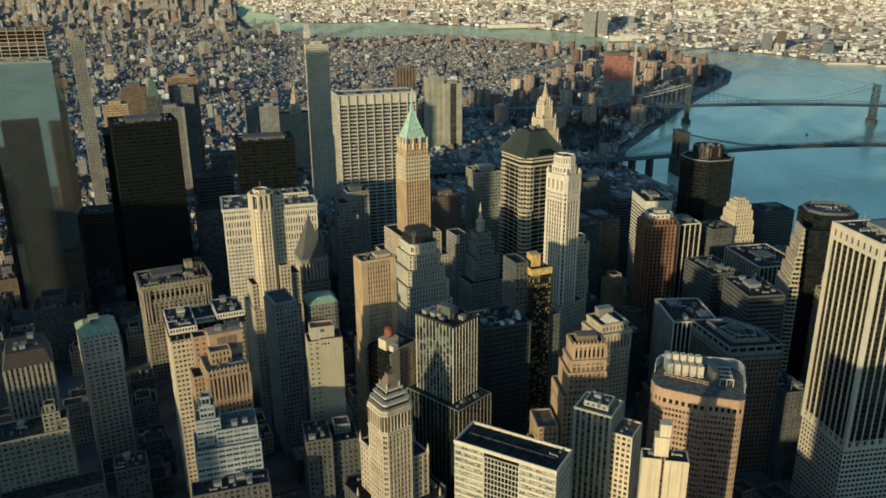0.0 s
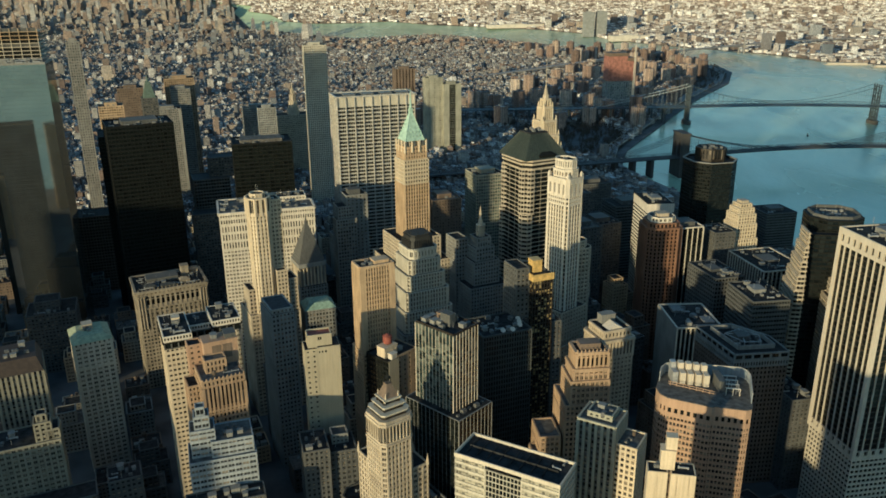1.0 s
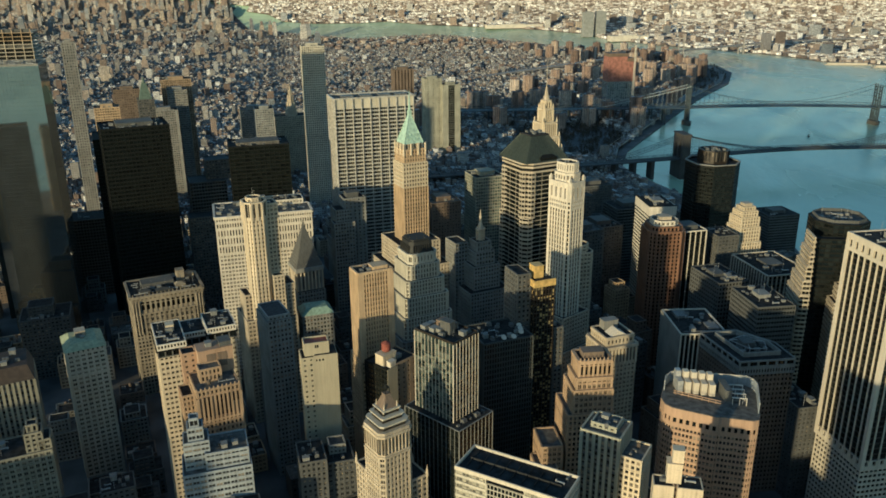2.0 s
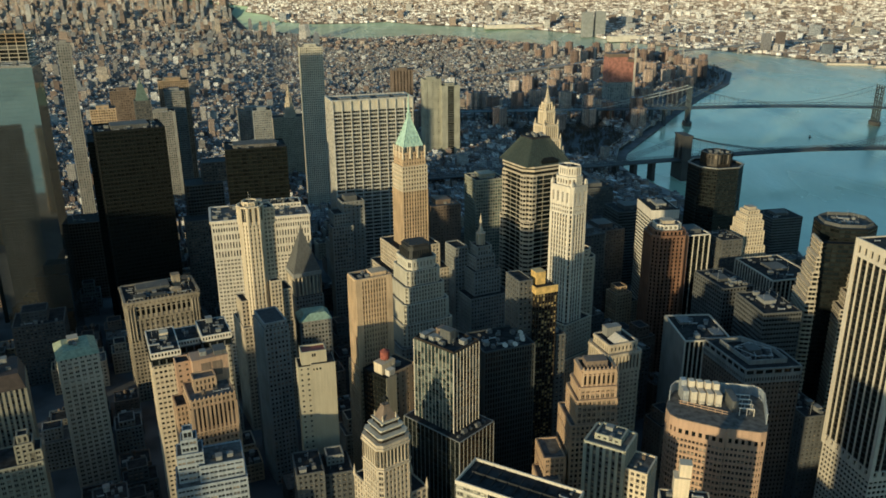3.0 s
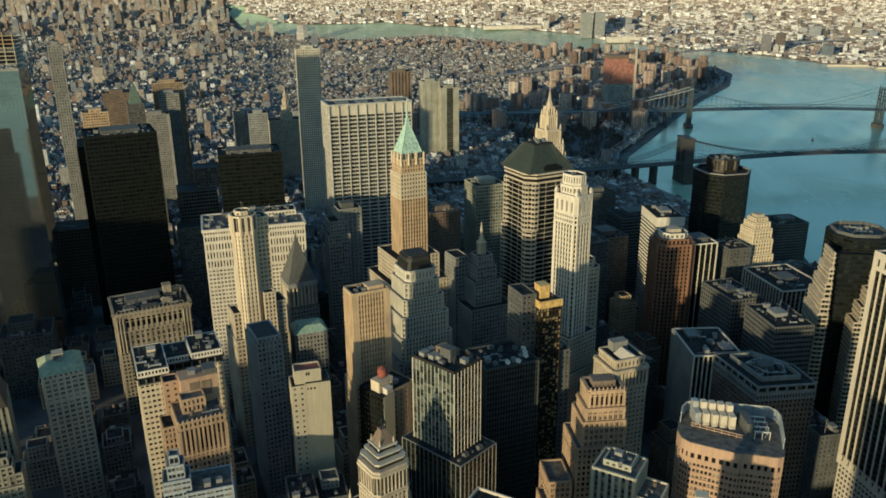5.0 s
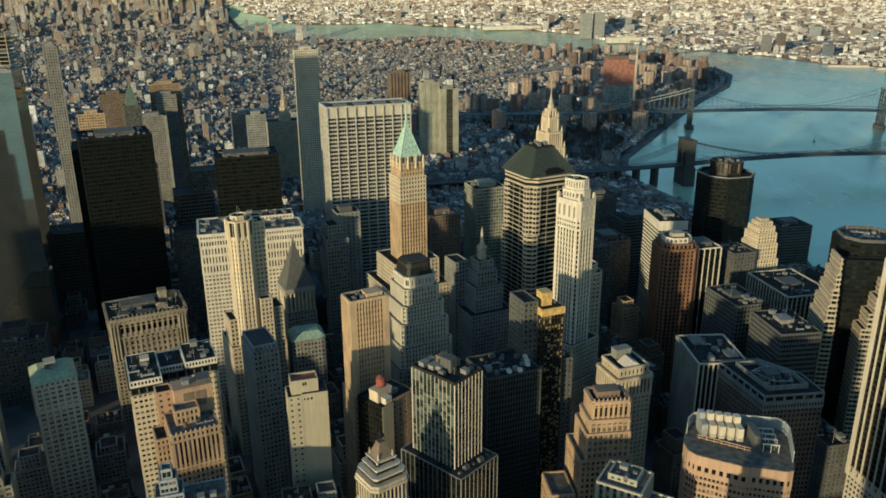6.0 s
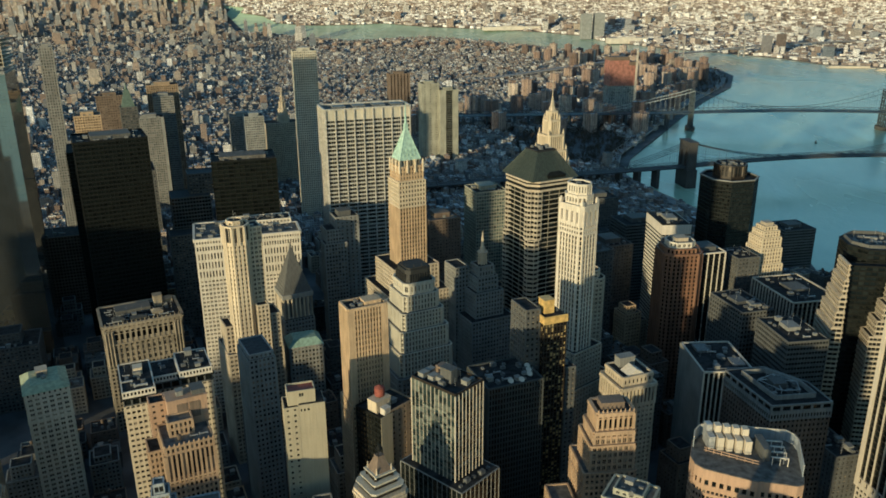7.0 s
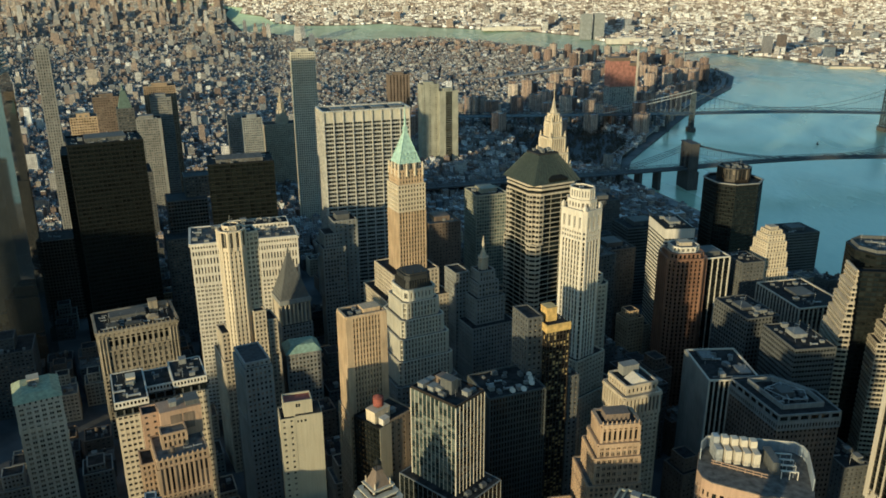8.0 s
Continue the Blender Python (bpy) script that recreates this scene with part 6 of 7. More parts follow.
# ---- smaller houses filling the financial streets ----
def infill():
    rng = random.Random(11)
    kinds = [("infill_stone_building", "grey stone building on a narrow street", S_GREY), ("infill_brick_building", "brown brick building on a narrow street", S_BROWN),
             ("infill_tan_building", "tan brick building on a narrow street", S_TAN), ("infill_dark_building", "dark office building on a narrow street", S_DGREY), ("infill_pale_building", "pale stone building on a narrow street", S_LIME)]
    n = 0
    ang = radians(24)
    for i in range(-30, 45):
        for j in range(-5, 45):
            u, v = i * 27.0 + rng.uniform(-3, 3), 300 + j * 26.0 + rng.uniform(-3, 3)
            if i % 4 == 0 or j % 5 == 0:
                continue
            x, y = u * math.cos(ang) - v * math.sin(ang) + 150, u * math.sin(ang) + v * math.cos(ang)
            if not 395 < y < 1130 or abs(x) > 0.62 * y + 20 or not inside(MANHATTAN, x + 40, y):
                continue
            w, d = rng.uniform(17, 24), rng.uniform(17, 23)
            if -250 < x < -190 and y < 505 or not is_free(x, y, 12.5):
                continue
            top = rng.uniform(12, 26) if y < 560 or x < -150 else rng.uniform(24, 70)
            if x > 330:
                top = rng.uniform(16, 30)
            name, label, st = kinds[rng.choice((0, 1, 1, 2, 3, 3, 4))]
            b = building(name, label, x, y, 24, "building")
            tagged(b, group="small buildings between the towers")
            storeys(b, rect(-w / 2, -d / 2, w / 2, d / 2), 0, top, st, roof=rng.choice((TAR, GRAVEL)))
            if rng.random() < 0.6:
                storeys(b, rect(-w / 3, -d / 3, w / 4, d / 3), top, top + rng.uniform(4, 12), st, parapet=0.8)
            else:
                clutter(b, -w / 2, -d / 2, w / 2, d / 2, top, 2, n, ("cooling_unit", "stair_bulkhead", "water_tank"))
            n += 1
            FOOT.append((x, y, ang, w / 2, d / 2))


infill()

# ---- the low city beyond: single houses first, then whole districts ----
# row house tints are greyed to carry some aerial haze
BRICKS = city_mat("row_house_walls", [(0.0, (0.15, 0.105, 0.085)), (0.18, (0.27, 0.20, 0.16)), (0.34, (0.37, 0.31, 0.255)), (0.5, (0.18, 0.18, 0.18)), (0.64, (0.50, 0.46, 0.41)), (0.76, (0.16, 0.175, 0.19)), (0.88, (0.60, 0.57, 0.53)), (1.0, (0.84, 0.82, 0.79))], (0.03, 0.03, 0.035))
PROJECT = city_mat("housing_brick", [(0.0, (0.16, 0.115, 0.095)), (0.4, (0.31, 0.215, 0.17)), (0.75, (0.44, 0.335, 0.265)), (1.0, (0.58, 0.50, 0.42))], (0.035, 0.03, 0.03), 3.2, 4.2)
# far town colours and roofs lifted in place of distance haze
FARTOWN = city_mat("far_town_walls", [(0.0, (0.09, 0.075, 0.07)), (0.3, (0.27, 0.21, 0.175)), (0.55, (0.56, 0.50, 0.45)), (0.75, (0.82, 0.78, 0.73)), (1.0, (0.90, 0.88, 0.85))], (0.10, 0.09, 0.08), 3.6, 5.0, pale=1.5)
TALL = city_mat("far_tower_walls", [(0.0, (0.16, 0.125, 0.105)), (0.3, (0.40, 0.30, 0.23)), (0.5, (0.17, 0.20, 0.23)), (0.7, (0.48, 0.40, 0.31)), (0.85, (0.30, 0.32, 0.34)), (1.0, (0.68, 0.62, 0.54))], (0.04, 0.04, 0.045), 4.0, 4.0)


class Town:
    """Many boxes in one mesh, each a house with parapet or bulkhead, set by its true place."""

    def __init__(self):
        self.geo = Geo()

    def house(self, x, y, a, w, d, h, base=2.5, bulkhead=False):
        (px, py, pz), s = far(x, y, base)
        c, k = math.cos(a) * s / 2, math.sin(a) * s / 2
        q = [(px + (u * w * c - v * d * k), py + (u * w * k + v * d * c)) for u, v in ((-1, -1), (1, -1), (1, 1), (-1, 1))]
        self.geo.hexa([(*p, pz - 0.5) for p in q] + [(*p, pz + h * s) for p in q], False)
        if bulkhead:
            q = [(px + (u * w * c - v * d * k) * 0.35, py + (u * w * k + v * d * c) * 0.3) for u, v in ((-1, -1), (1, -1), (1, 1), (-1, 1))]
            self.geo.hexa([(*p, pz + h * s) for p in q] + [(*p, pz + (h + 3.5) * s) for p in q], False)

    def done(self, name, material, label):
        me = self.geo.mesh(name)
        me.materials.append(material)
        return tagged(new(name, me), label, "houses", kind="stuff")


def lower_east():
    rng = random.Random(5)
    town, shapes, singles = Town(), {}, 0
    housing, a = [], radians(18)
    ca, sa = math.cos(a), math.sin(a)
    # brick housing towers along the river
    for k in range(700):
        y = rng.uniform(1950, 5300)
        x = rng.uniform(-0.15 * y, 1150)
        if not inside(MANHATTAN, x + 60, y + 30) or (inside(MANHATTAN, x + 620, y) and inside(MANHATTAN, x, y + 800)) or any(abs(x - p) + abs(y - q) < 62 for p, q in housing) or not is_free(x, y, 30):
            continue
        housing.append((x, y))
        h = rng.choice((42, 48, 55, 55, 62, 72)) if y < 4100 else rng.choice((20, 24, 30))
        if y > 4000 and not inside(MANHATTAN, x, y + 260):
            continue
        if y < 2600 and len(housing) < 60:
            b = building("housing_tower", "brown brick housing tower in cross shape", x, y, 18 + rng.choice((0, 45)), "housing tower")
            tagged(b, group="housing towers by the river")
            g = Geo()
            g.box(-18, -6, 0, 18, 6, h), g.box(-6, -16, 0, 6, -6.05, h - 0.05), g.box(-6, 6.05, 0, 6, 16, h - 0.05), g.box(-3.5, -2.5, h, 3.5, 2.5, h + 6), g.box(8, -2, h, 11, 2, h + 3)
            part("wall", g, PROJECT, b)
        else:
            if h not in shapes:
                g = Geo()
                g.box(-17, -6, -1, 17, 6, h), g.box(-6, -16, -1, 6, -6.05, h - 0.3), g.box(-8, 6.05, -1, 4, 16, h - 0.3), g.box(-6, -2, h, 6, 2, h + 4.5)
                shapes[h] = g.mesh("housing_tower")
                shapes[h].materials.append(PROJECT)
            (px, py, pz), s = far(x, y, 2.5)
            ob = tagged(new("housing_tower", shapes[h]), "far brown brick housing tower in cross shape", "housing tower", "housing towers by the river")
            ob.location, ob.rotation_euler, ob.scale = (px, py, pz), (0, 0, a), (s, s, s)
    mats = {}
    for i in range(-350, 260):
        for j in range(45, 376):
            if (i + 5 * (j // 24)) % 17 == 0 or j % 4 == 0:
                continue
            u, v = i * 10.5 + rng.uniform(-1.5, 1.5), j * 17.0 + rng.uniform(-2.5, 2.5)
            x, y = u * ca - v * sa + 0.32 * v, u * sa + v * ca
            if not 1020 < y < 5650 or x < -0.62 * y - 60 or x > 0.45 * y + 40 or not inside(MANHATTAN, x + 25, y):
                continue
            if 1650 < y < 2030 and 170 < x < 420 or 2300 < y < 3750 and not inside(MANHATTAN, x + 175, y + 60):
                continue
            if any(abs(x - p) < 34 and abs(y - q) < 30 for p, q in housing) or not is_free(x, y, 8):
                continue
            left = x < -0.22 * y
            h = rng.uniform(9, 20) if not left else rng.uniform(10, 25)
            roll = rng.random()
            tall = roll < (0.03 if left else 0.01)
            if tall:
                h *= rng.uniform(1.5, 2.6)
            if roll > 0.94:
                continue
            if y > 4200 and not left:
                h = min(h, 20)
            w, d = (rng.uniform(13, 20), rng.uniform(14, 19)) if tall else (rng.uniform(6.5, 11), rng.uniform(11, 17))
            if y > 4000 and rng.random() < 0.35:
                continue
            if singles < 300 and y < 1620 and x > -0.5 * y:
                key = (round(w / 2), round(d / 2), round(h / 3))
                if key not in mats:
                    g = Geo()
                    W, D, H = key[0], key[1], key[2] * 3.0
                    g.box(-W, -D, 0, W, D, H), g.box(-W - 0.2, -D - 0.2, H - 1, W + 0.2, -D + 0.3, H + 1), g.box(-W - 0.2, -D + 0.3, H - 1, -W + 0.3, D, H + 1), g.box(-W * 0.4, -D * 0.2, H, W * 0.1, D * 0.5, H + 3)
                    mats[key] = g.mesh("row_house")
                    mats[key].materials.append(BRICKS)
                ob = tagged(new("row_house", mats[key]), "brick walk-up house with a flat roof", "house", "houses beyond the financial streets")
                ob.location, ob.rotation_euler = (x, y, 2.5), (0, 0, a)
                singles += 1
            else:
                town.house(x, y, a, w, d, h, 2.5, rng.random() < 0.65)
    town.done("row_house_district", BRICKS, "brick walk-up houses with flat roofs, street after street")
    # taller towers towards midtown
    for k in range(300):
        y = 2300 + 9000 * rng.random() ** 0.7
        x = -rng.uniform(0.16, 0.66) * y
        if not inside(MANHATTAN, x + 30, y) or y < 3600 and x > -0.34 * y:
            continue
        w = rng.uniform(22, 44)
        h = rng.uniform(36, 84) + max(0, (y - 3600) / 42) * rng.uniform(0.1, 1.0)
        (px, py, pz), s = far(x, y, 2.5)
        d = rng.uniform(22, 36)
        g = Geo()
        for k0, z0, z1 in ((1.0, -1, 0.62), (0.82, 0.62, 1.0), (0.5, 1.0, 1.0 + rng.choice((0.05, 0.12, 0.3)))):
            g.box(-w * k0 * s / 2, -d * k0 * s / 2, z0 * h * s if z0 > 0 else z0, w * k0 * s / 2, d * k0 * s / 2, z1 * h * s, z0 < 0)
        me = g.mesh("uptown_tower")
        me.materials.append(TALL)
        ob = tagged(new("uptown_tower", me), rng.choice(("far stone tower with setbacks", "far brick tower with setbacks")), "tower", "towers uptown")
        ob.location, ob.rotation_euler = (px, py, pz), (0, 0, a)


def across_the_river():
    rng = random.Random(8)
    town, big = Town(), Town()
    y = 3450.0
    while y < 17000:
        step = 20 + (y - 3400) * 0.0062
        x = -0.62 * y
        row = 0
        while x < 0.66 * y:
            row += 1
            x += step * rng.uniform(0.8, 1.3)
            if row % 7 == 0:
                x += step * 0.8
            if rng.random() < 0.2 or not inside(BROOKLYN, x, y - step * 0.9):
                continue
            h = rng.uniform(8, 15) + (y - 3400) * 0.0004
            if rng.random() < 0.05:
                h *= rng.uniform(1.6, 3.2)
            town.house(x, y + rng.uniform(-4, 4), radians(rng.choice((12, 12, -30))), step * rng.uniform(0.6, 1.05), step * rng.uniform(0.5, 0.85), h, 2.5)
        y += step * (1.25 if int(y / step) % 3 else 1.6)
    upper = Town()
    y = 5600.0
    while y < 16000:
        step = 24 + (y - 5000) * 0.006
        x = -0.64 * y
        while x < -0.1 * y:
            x += step * rng.uniform(0.9, 1.4)
            if rng.random() < 0.2 or not inside(MANHATTAN, x + 60, y + 40):
                continue
            upper.house(x, y, radians(18), step * rng.uniform(0.6, 1.0), step * rng.uniform(0.5, 0.9), rng.uniform(12, 27) * (2.4 if rng.random() < 0.1 else 1), 2.5)
        y += step * 1.35
    upper.done("uptown_district", TALL, "dense stone and brick blocks uptown")
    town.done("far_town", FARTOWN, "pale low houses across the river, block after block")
    for k in range(150):
        y = rng.uniform(3700, 12000)
        x = rng.uniform(-0.55, 0.62) * y
        if inside(BROOKLYN, x, y - 60):
            big.house(x, y, radians(12), rng.uniform(30, 60), rng.uniform(20, 40), rng.uniform(35, 80), 2.5, True)
    for x, y, w, d, h in ((1905, 3500, 46, 30, 62), (1760, 3800, 40, 30, 55), (1640, 4050, 36, 30, 95), (1560, 4020, 40, 30, 88)):
        big.house(x, y, 0.2, w, d, h, 2.5, True)
    big.done("far_town_towers", TALL, "scattered taller blocks across the river")
    # the pair of pale towers and the long white shed at the water's edge
    for name, label, x, y, w, d, h, n in (("waterside_tower", "pale green glass waterside tower", 860, 5080, 62, 40, 148, 2), ("waterside_shed", "long white waterside shed", 1045, 4760, 230, 60, 30, 1), ("long_pier_shed", "long low pale pier shed", 480, 6000, 420, 70, 24, 1)):
        for k in range(n):
            (px, py, pz), s = far(x + k * 88, y + k * 60, 2.5)
            b = building(name, label, px, py, 10, "building", pz)
            g = Geo()
            w2, d2, h2 = w * s / 2, d * s / 2, h * s
            g.box(-w2, -d2, -1, w2, d2, h2), g.box(-w2 * 0.5, -d2 * 0.4, h2, w2 * 0.4, d2 * 0.5, h2 + 4)
            if n > 1:
                for i in range(9):
                    g.box(-w2 + i * w2 / 4 - 0.7, -d2 - 0.6, 0, -w2 + i * w2 / 4 + 0.7, -d2, h2 - 1)
            part("wall", g, BLUEGREY if n > 1 else WHITE, b)
    # finger piers
    for x, y, w, d in ((1690, 3440, 190, 26), (1860, 3330, 230, 30), (1880, 3240, 200, 26)):
        b = building("finger_pier", "low pale pier reaching into the river", x, y, 172, "pier", 0.5)
        g = Geo()
        g.box(-w / 2, -d / 2, 0, w / 2, d / 2, 2.4), g.box(-w / 2 + 20, -d / 2 + 4, 2.4, w / 2 - 10, d / 2 - 4, 8)
        for i in range(12):
            g.round(-w / 2 + 8 + i * w / 12.5, -d / 2 - 0.4, 0.6, 0.6, -1, 3.2, 6)
        part("deck", g, CONCRETE, b)


lower_east()
across_the_river()


# ---- bridges ----
def stone_bridge():
    b = building("stone_tower_bridge", "old suspension bridge with twin-arched stone towers", 0, 0, 0, "bridge", 0)
    # granite darkened to stand in for the long shadow of the city
    stone = masonry("bridge_granite", (0.055, 0.052, 0.05))
    steel = painted("bridge_steel", (0.045, 0.05, 0.055), 0.7)
    A, B = Vector((445, 1514, 0)), Vector((938, 1592, 0))
    d = (B - A).normalized()
    n = Vector((-d.y, d.x, 0))

    def across(p, s, o, z):
        q = p + d * s + n * o
        return (q.x, q.y, z)
    for p in (A, B):
        g = Geo()
        for o0, o1 in ((-21, -14), (-4, 4), (14, 21)):
            g.hexa([across(p, s, o, z) for z in (-2, 80) for s, o in ((-8, o0), (8, o0), (8, o1), (-8, o1))])
        g.hexa([across(p, s, o, z) for z in (70, 83) for s, o in ((-7.6, -20.6), (7.6, -20.6), (7.6, 20.6), (-7.6, 20.6))])
        g.hexa([across(p, s, o, z) for z in (83, 85.5) for s, o in ((-9, -22), (9, -22), (9, 22), (-9, 22))])
        g.hexa([across(p, s, o, z) for z in (-2, 34) for s, o in ((-10, -23), (10, -23), (10, 23), (-10, 23))])
        for o in (-9, 9):
            for side in (-1, 1):
                g.hexa([across(p, s, o + side * q, z) for z, w in ((60, 0), (70, 1)) for s, q in ((-7.5, 5.1 - 0.1), (7.5, 5.0), (7.5, 5.0 - 4.6 * w + 0.2), (-7.5, 5.0 - 4.6 * w + 0.2))])
        part("tower", g, stone, b, "weathered granite tower, darkened in place of shade")
    L = (B - A).length

    def deck_z(s):
        return 36 + 8 * (1 - ((s / L) * 2 - 1) ** 2) if 0 <= s <= L else 36 - 0.03 * max(-s, s - L)
    g = Geo()
    stops = [-560 + i * 30 for i in range(52)]
    for s0, s1 in zip(stops, stops[1:]):
        g.hexa([across(A, s, o, deck_z(s) + dz) for dz in (0, 2.2) for s, o in ((s0, -13), (s1, -13), (s1, 13), (s0, 13))])
        for o in (-13, -4, 4, 13):
            g.beam(across(A, s0, o, deck_z(s0) + 2), across(A, s0, o, deck_z(s0) + 6), 0.6)
            g.beam(across(A, s0, o, deck_z(s0) + 6), across(A, s1, o, deck_z(s1) + 6), 0.7)
    part("deck", g, steel, b)
    for o in (-13, -4, 4, 13):
        g = Geo()
        prev = None
        for i in range(-9, 46):
            s = i * L / 36
            t = s / L
            z = 46 + 36 * (t * 2 - 1) ** 2 if 0 <= t <= 1 else 82 - 46 * min(1, (-t if t < 0 else t - 1) / 0.27) ** 0.85
            q = across(A, s, o, z)
            if prev:
                g.beam(prev, q, 0.7)
            if z > deck_z(s) + 7:
                g.beam(q, across(A, s, o, deck_z(s) + 6), 0.25)
            prev = q
        part("cable", g, steel, b)
    for i in range(14):
        g = Geo()
        s = -60 - i * 36
        g.hexa([across(A, q, o, z) for z in (-1, deck_z(s)) for q, o in ((s - 3, -12), (s + 3, -12), (s + 3, 12), (s - 3, 12))])
        part("approach_pier", g, stone, b)


def steel_bridge():
    b = building("steel_tower_bridge", "blue-grey steel suspension bridge with latticed towers", 0, 0, 0, "bridge", 0)
    # steel made darker to carry the shade it lies in
    steel = painted("blue_grey_steel", (0.045, 0.06, 0.07), 0.6)
    stone = masonry("pier_stone", (0.10, 0.095, 0.085))
    A, B = Vector((618, 2074, 0)), Vector((1098, 2064, 0))
    d = (B - A).normalized()
    n = Vector((-d.y, d.x, 0))
    L = (B - A).length

    def across(p, s, o, z):
        q = p + d * s + n * o
        return (q.x, q.y, z)

    def deck_z(s):
        return 44 + 4 * (1 - ((s / L) * 2 - 1) ** 2) if 0 <= s <= L else 44 - 0.012 * max(-s, s - L)
    for p in (A, B):
        g = Geo()
        g.prism([across(p, 11 * math.cos(a), 24 * math.sin(a), 0)[:2] for a in [2 * math.pi * i / 16 for i in range(16)]], -2, 9)
        part("pier", g, stone, b)
        g = Geo()
        for o in (-18, -6, 6, 18):
            g.hexa([across(p, s * w, o + q * w, z) for z, w in ((9, 1.3), (98, 0.8)) for s, q in ((-1.7, -1.1), (1.7, -1.1), (1.7, 1.1), (-1.7, 1.1))])
            g.round(*across(p, 0, o, 0)[:2], 1.7, 0.3, 98, 103, 8)
        for z in (16, 38, 60, 78, 94):
            g.beam(across(p, 0, -18, z), across(p, 0, 18, z), 1.8, 2.4)
        for z0, z1 in ((16, 38), (60, 78), (78, 94)):
            for o in (-18, 6):
                g.beam(across(p, 0, o, z0), across(p, 0, o + 12, z1), 0.9), g.beam(across(p, 0, o + 12, z0), across(p, 0, o, z1), 0.9)
        part("tower", g, steel, b)
    g = Geo()
    stops = [-620 + i * 20 for i in range(86)]
    for k, (s0, s1) in enumerate(zip(stops, stops[1:])):
        g.hexa([across(A, s, o, deck_z(s) + dz) for dz in (-1, 0.6) for s, o in ((s0, -18), (s1, -18), (s1, 18), (s0, 18))])
        for o in (-18, 18):
            g.beam(across(A, s0, o, deck_z(s0) + 7.5), across(A, s1, o, deck_z(s1) + 7.5), 0.9)
            g.beam(across(A, s0, o, deck_z(s0)), across(A, s1, o, deck_z(s1) + 7.5), 0.5), g.beam(across(A, s0, o, deck_z(s0) + 7.5), across(A, s1, o, deck_z(s1)), 0.5)
    part("deck_truss", g, steel, b)
    # side-span cables coloured pale as if sunlit, main span left dark
    pale = painted("sunlit_cable_paint", (0.30, 0.32, 0.32), 0.6)
    for o, i0, i1, thick in ((-18, -20, 0, 1.6), (18, -20, 0, 1.6), (-18, 0, 60, 0.8), (18, 0, 60, 0.8)):
        g = Geo()
        prev = None
        for i in range(i0, i1 + 1):
            t = i / 40
            s = t * L
            z = 56 + 44 * (t * 2 - 1) ** 2 if 0 <= t <= 1 else 100 - 52 * min(1.0, (-t if t < 0 else t - 1) / 0.46) ** 0.9
            q = across(A, s, o, z)
            if prev:
                g.beam(prev, q, thick)
            if z > deck_z(s) + 9:
                g.beam(q, across(A, s, o, deck_z(s) + 7), 0.35)
            prev = q
        part("cable", g, pale if i0 < 0 else steel, b, "cable coloured pale as if sunlit" if i0 < 0 else "")
    for i in range(16):
        s = -60 - i * 35
        for o in (-14, 14):
            g = Geo()
            g.hexa([across(A, q, o + e, z) for z in (1, deck_z(s) - 1) for q, e in ((s - 2, -2), (s + 2, -2), (s + 2, 2), (s - 2, 2))])
            part("approach_leg", g, steel, b)


def upper_bridge():
    """The third bridge, far up the river."""
    b = building("far_truss_bridge", "far steel suspension bridge low over the river", 0, 0, 0, "bridge", 0)
    steel = painted("far_bridge_steel", (0.28, 0.26, 0.24), 0.7)
    A, B = Vector((900, 3560, 0)), Vector((1560, 4060, 0))
    g, t0 = Geo(), None
    for i in range(-14, 27):
        p = A.lerp(B, i / 12)
        z = 42 if -2 < i < 14 else 42 - 2.0 * min(abs(i + 2), abs(i - 14))
        q = far(p.x, p.y, max(z, 12))[0]
        if t0:
            g.beam(t0, q, 22, 6)
        t0 = q
    part("deck", g, steel, b)
    for f in (0.22, 0.78):
        p = A.lerp(B, f)
        g = Geo()
        for o in (-14, 14):
            q0, q1 = far(p.x + o * 0.6, p.y - o * 0.8, 0)[0], far(p.x + o * 0.6, p.y - o * 0.8, 100)[0]
            g.beam(q0, q1, 6)
        g.beam(far(p.x - 9, p.y + 12, 96)[0], far(p.x + 9, p.y - 12, 96)[0], 5)
        part("tower", g, steel, b)


stone_bridge()
steel_bridge()
upper_bridge()


# ---- the elevated highway along the shore ----
def highway():
    b = building("shore_highway", "raised concrete highway along the river bank", 0, 0, 0, "road", 0)
    line = [(440, 1010), (445, 1150), (395, 1330), (345, 1480), (325, 1600), (362, 1745), (485, 1995), (612, 2252), (758, 2530), (955, 2865), (1065, 3160), (1080, 3390), (1010, 3600)]
    g, r = Geo(), Geo()
    for (ax, ay), (bx, by) in zip(line, line[1:]):
        z = 9 if ay < 2400 else 4
        g.beam((ax, ay, z), (bx, by, z), 24, 1.6)
        for s in (-1, 1):
            dx, dy = bx - ax, by - ay
            l = math.hypot(dx, dy)
            ox, oy = -dy / l * 11.6 * s, dx / l * 11.6 * s
            r.beam((ax + ox, ay + oy, z + 1.4), (bx + ox, by + oy, z + 1.4), 0.5, 1.2)
        for k in range(int(math.hypot(bx - ax, by - ay) / 30)):
            f = k * 30 / math.hypot(bx - ax, by - ay)
            x, y = ax + (bx - ax) * f, ay + (by - ay) * f
            if z > 5:
                g.box(x - 6, y - 0.8, 2, x + 6, y + 0.8, 8.2)
    part("deck", g, masonry("highway_concrete", (0.24, 0.23, 0.22)), b)
    part("barrier", r, CONCRETE, b)


highway()

# ---- trees: bare winter parks ----
LEAF = painted("winter_twigs", (0.060, 0.048, 0.032), 0.95, 0.0, 0.5, 0.05)


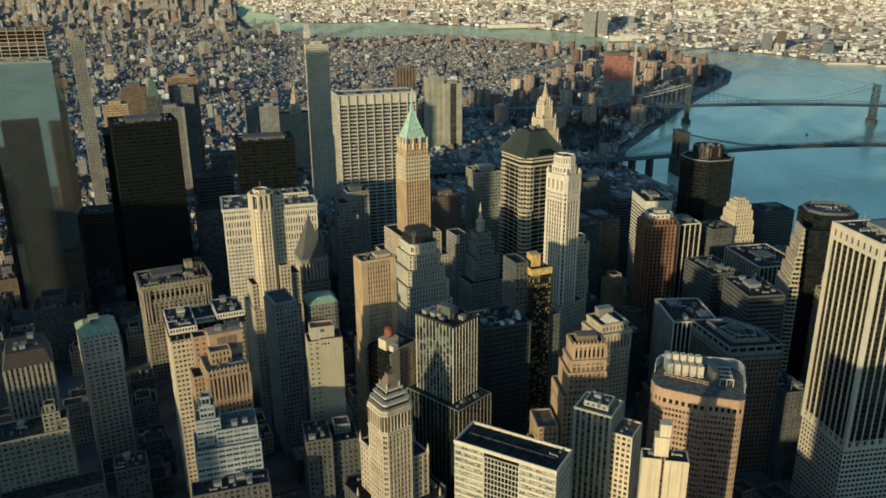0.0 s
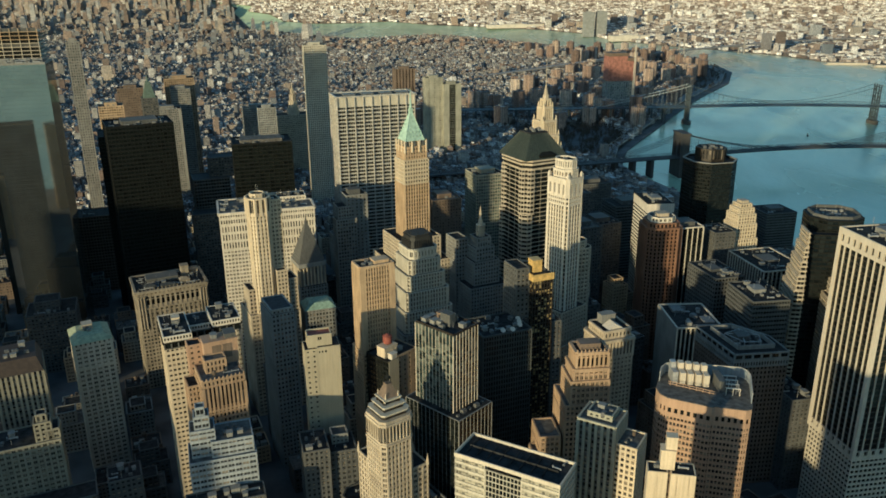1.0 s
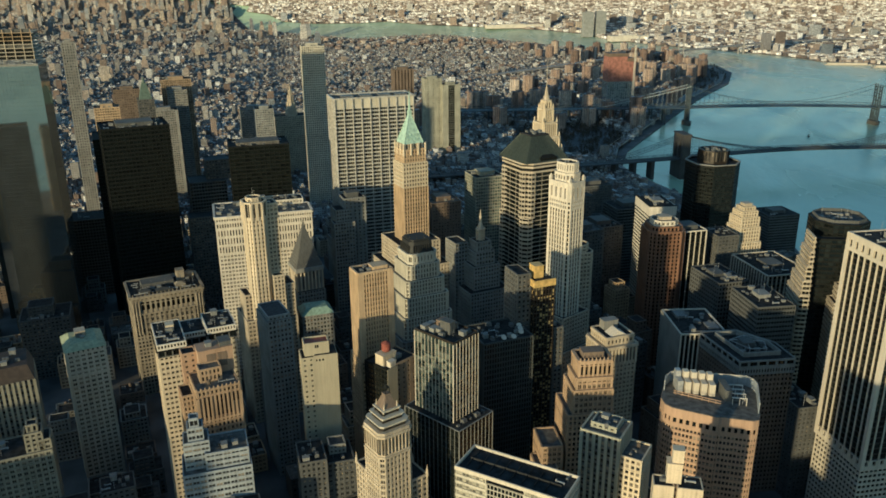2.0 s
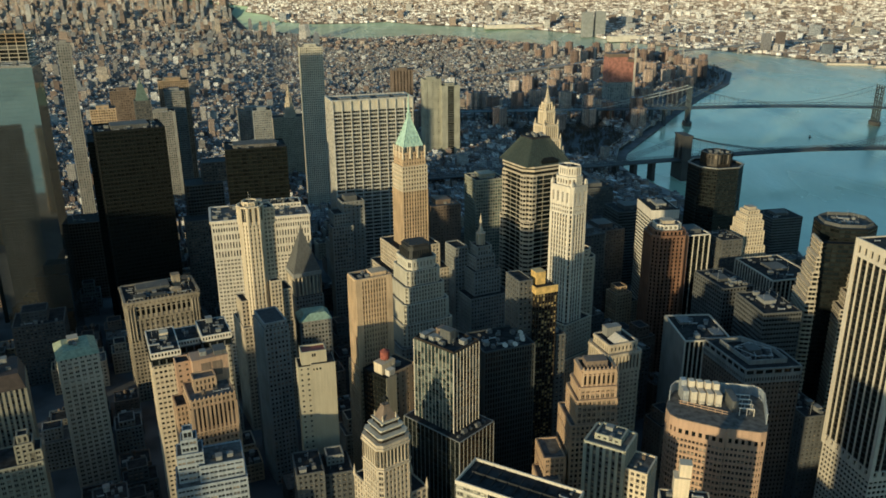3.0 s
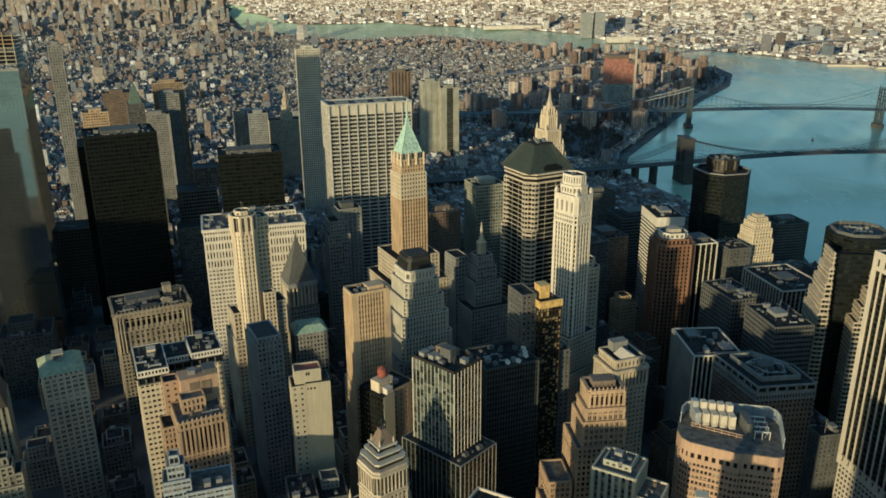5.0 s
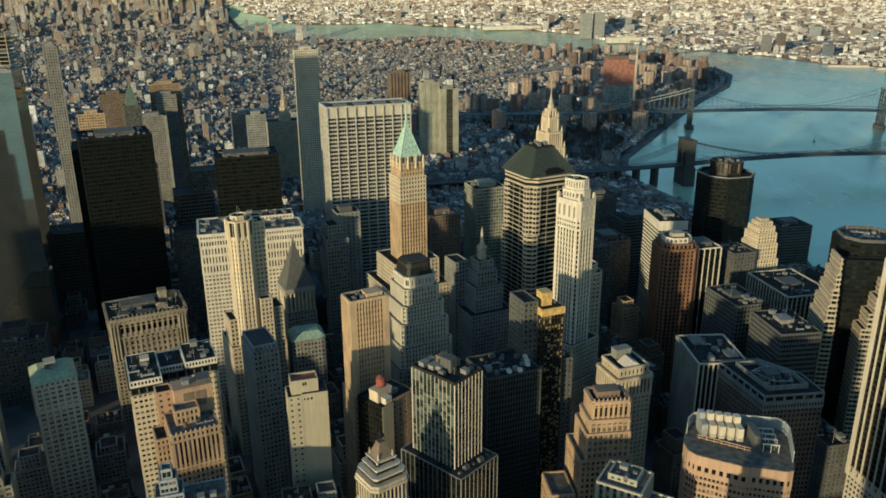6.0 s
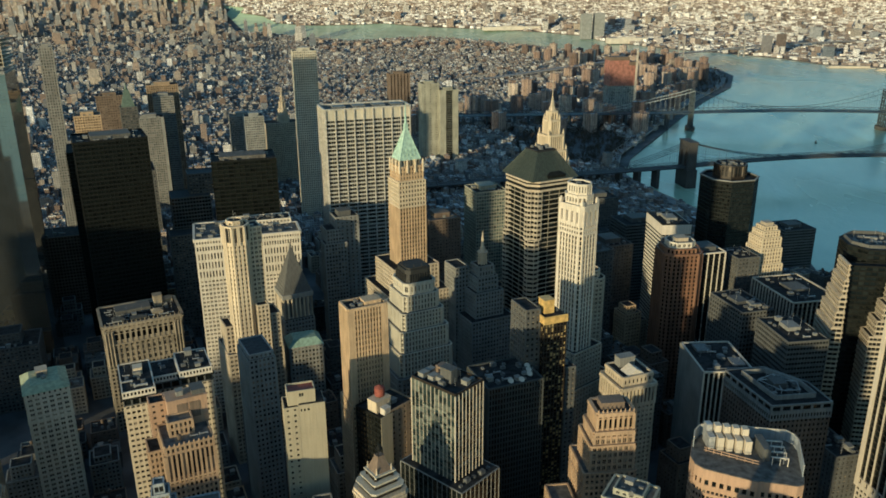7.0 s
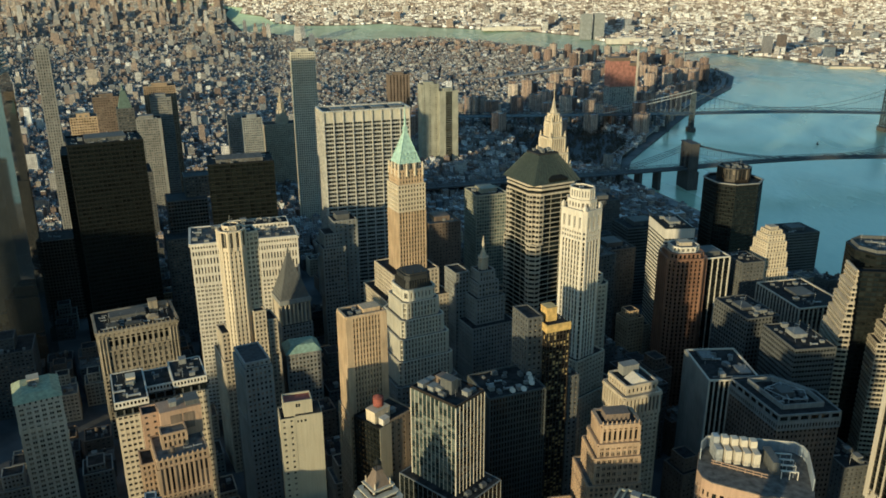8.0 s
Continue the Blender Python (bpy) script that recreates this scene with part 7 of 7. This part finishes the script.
def trees():
    rng = random.Random(21)

    def tree(g, x, y, z, h):
        g.round(x, y, 0.5, 0.22, z, z + h * 0.55, 5)
        for i in range(5):
            a, r = rng.uniform(0, 6.28), h * rng.uniform(0.18, 0.36)
            g.beam((x, y, z + h * rng.uniform(0.3, 0.5)), (x + r * math.cos(a), y + r * math.sin(a), z + h * rng.uniform(0.6, 0.9)), 0.25)
        for i in range(46):
            a, u = rng.uniform(0, 6.28), rng.uniform(0.1, 1) ** 0.6
            zz = rng.uniform(0.35, 1.0)
            r = h * 0.42 * u * math.sin(math.pi * min(0.97, zz * 0.85 + 0.12))
            px, py, pz = x + r * math.cos(a), y + r * math.sin(a), z + h * zz
            s = rng.uniform(0.8, 1.9)
            n = len(g.v)
            for k in range(3):
                g.v.append((px + rng.uniform(-s, s), py + rng.uniform(-s, s), pz + rng.uniform(-s, s)))
            g.f.append((n, n + 1, n + 2))
    zones = (("park_trees", "bare brown trees in a park by the bridge", 1100, (60, 420, 1640, 2120)), ("shore_park_trees", "bare trees along the river park", 520, (820, 1120, 2700, 3700)), ("street_trees", "bare trees between the housing towers", 500, (-100, 900, 2200, 4200)))
    for name, label, count, (x0, x1, y0, y1) in zones:
        g, made = Geo(), 0
        while made < count:
            x, y = rng.uniform(x0, x1), rng.uniform(y0, y1)
            made += 1
            if inside(MANHATTAN, x + 18, y) and is_free(x, y, 6):
                (px, py, pz), s = far(x, y, 2.4)
                tree(g, px, py, pz, rng.uniform(9, 17))
        me = g.mesh(name)
        me.materials.append(LEAF)
        tagged(new(name, me), label, "trees", kind="stuff")


trees()


# ---- small craft on the river ----
def boat(x, y, ang, l):
    b = building("ferry", "small white ferry on the river", x, y, ang, "boat", 0)
    g = Geo()
    g.prism([(-l / 2, -l * 0.14), (l * 0.3, -l * 0.14), (l / 2, 0), (l * 0.3, l * 0.14), (-l / 2, l * 0.14)], -0.5, 2.2)
    part("hull", g, BLACK, b)
    g = Geo()
    g.box(-l * 0.4, -l * 0.11, 2.2, l * 0.2, l * 0.11, 4.6), g.box(-l * 0.1, -l * 0.08, 4.6, l * 0.12, l * 0.08, 6.4)
    part("cabin", g, WHITE, b)


boat(861, 1900, 70, 14)
boat(360, 1640, 60, 12)

# ---- the single windows, nearest the eye, one by one ----
for wall, me, p, z, a in SINGLES:
    ob = new("window", me)
    ob.parent = wall
    ob.location, ob.rotation_euler = (p.x, p.y, z), (0, 0, a)
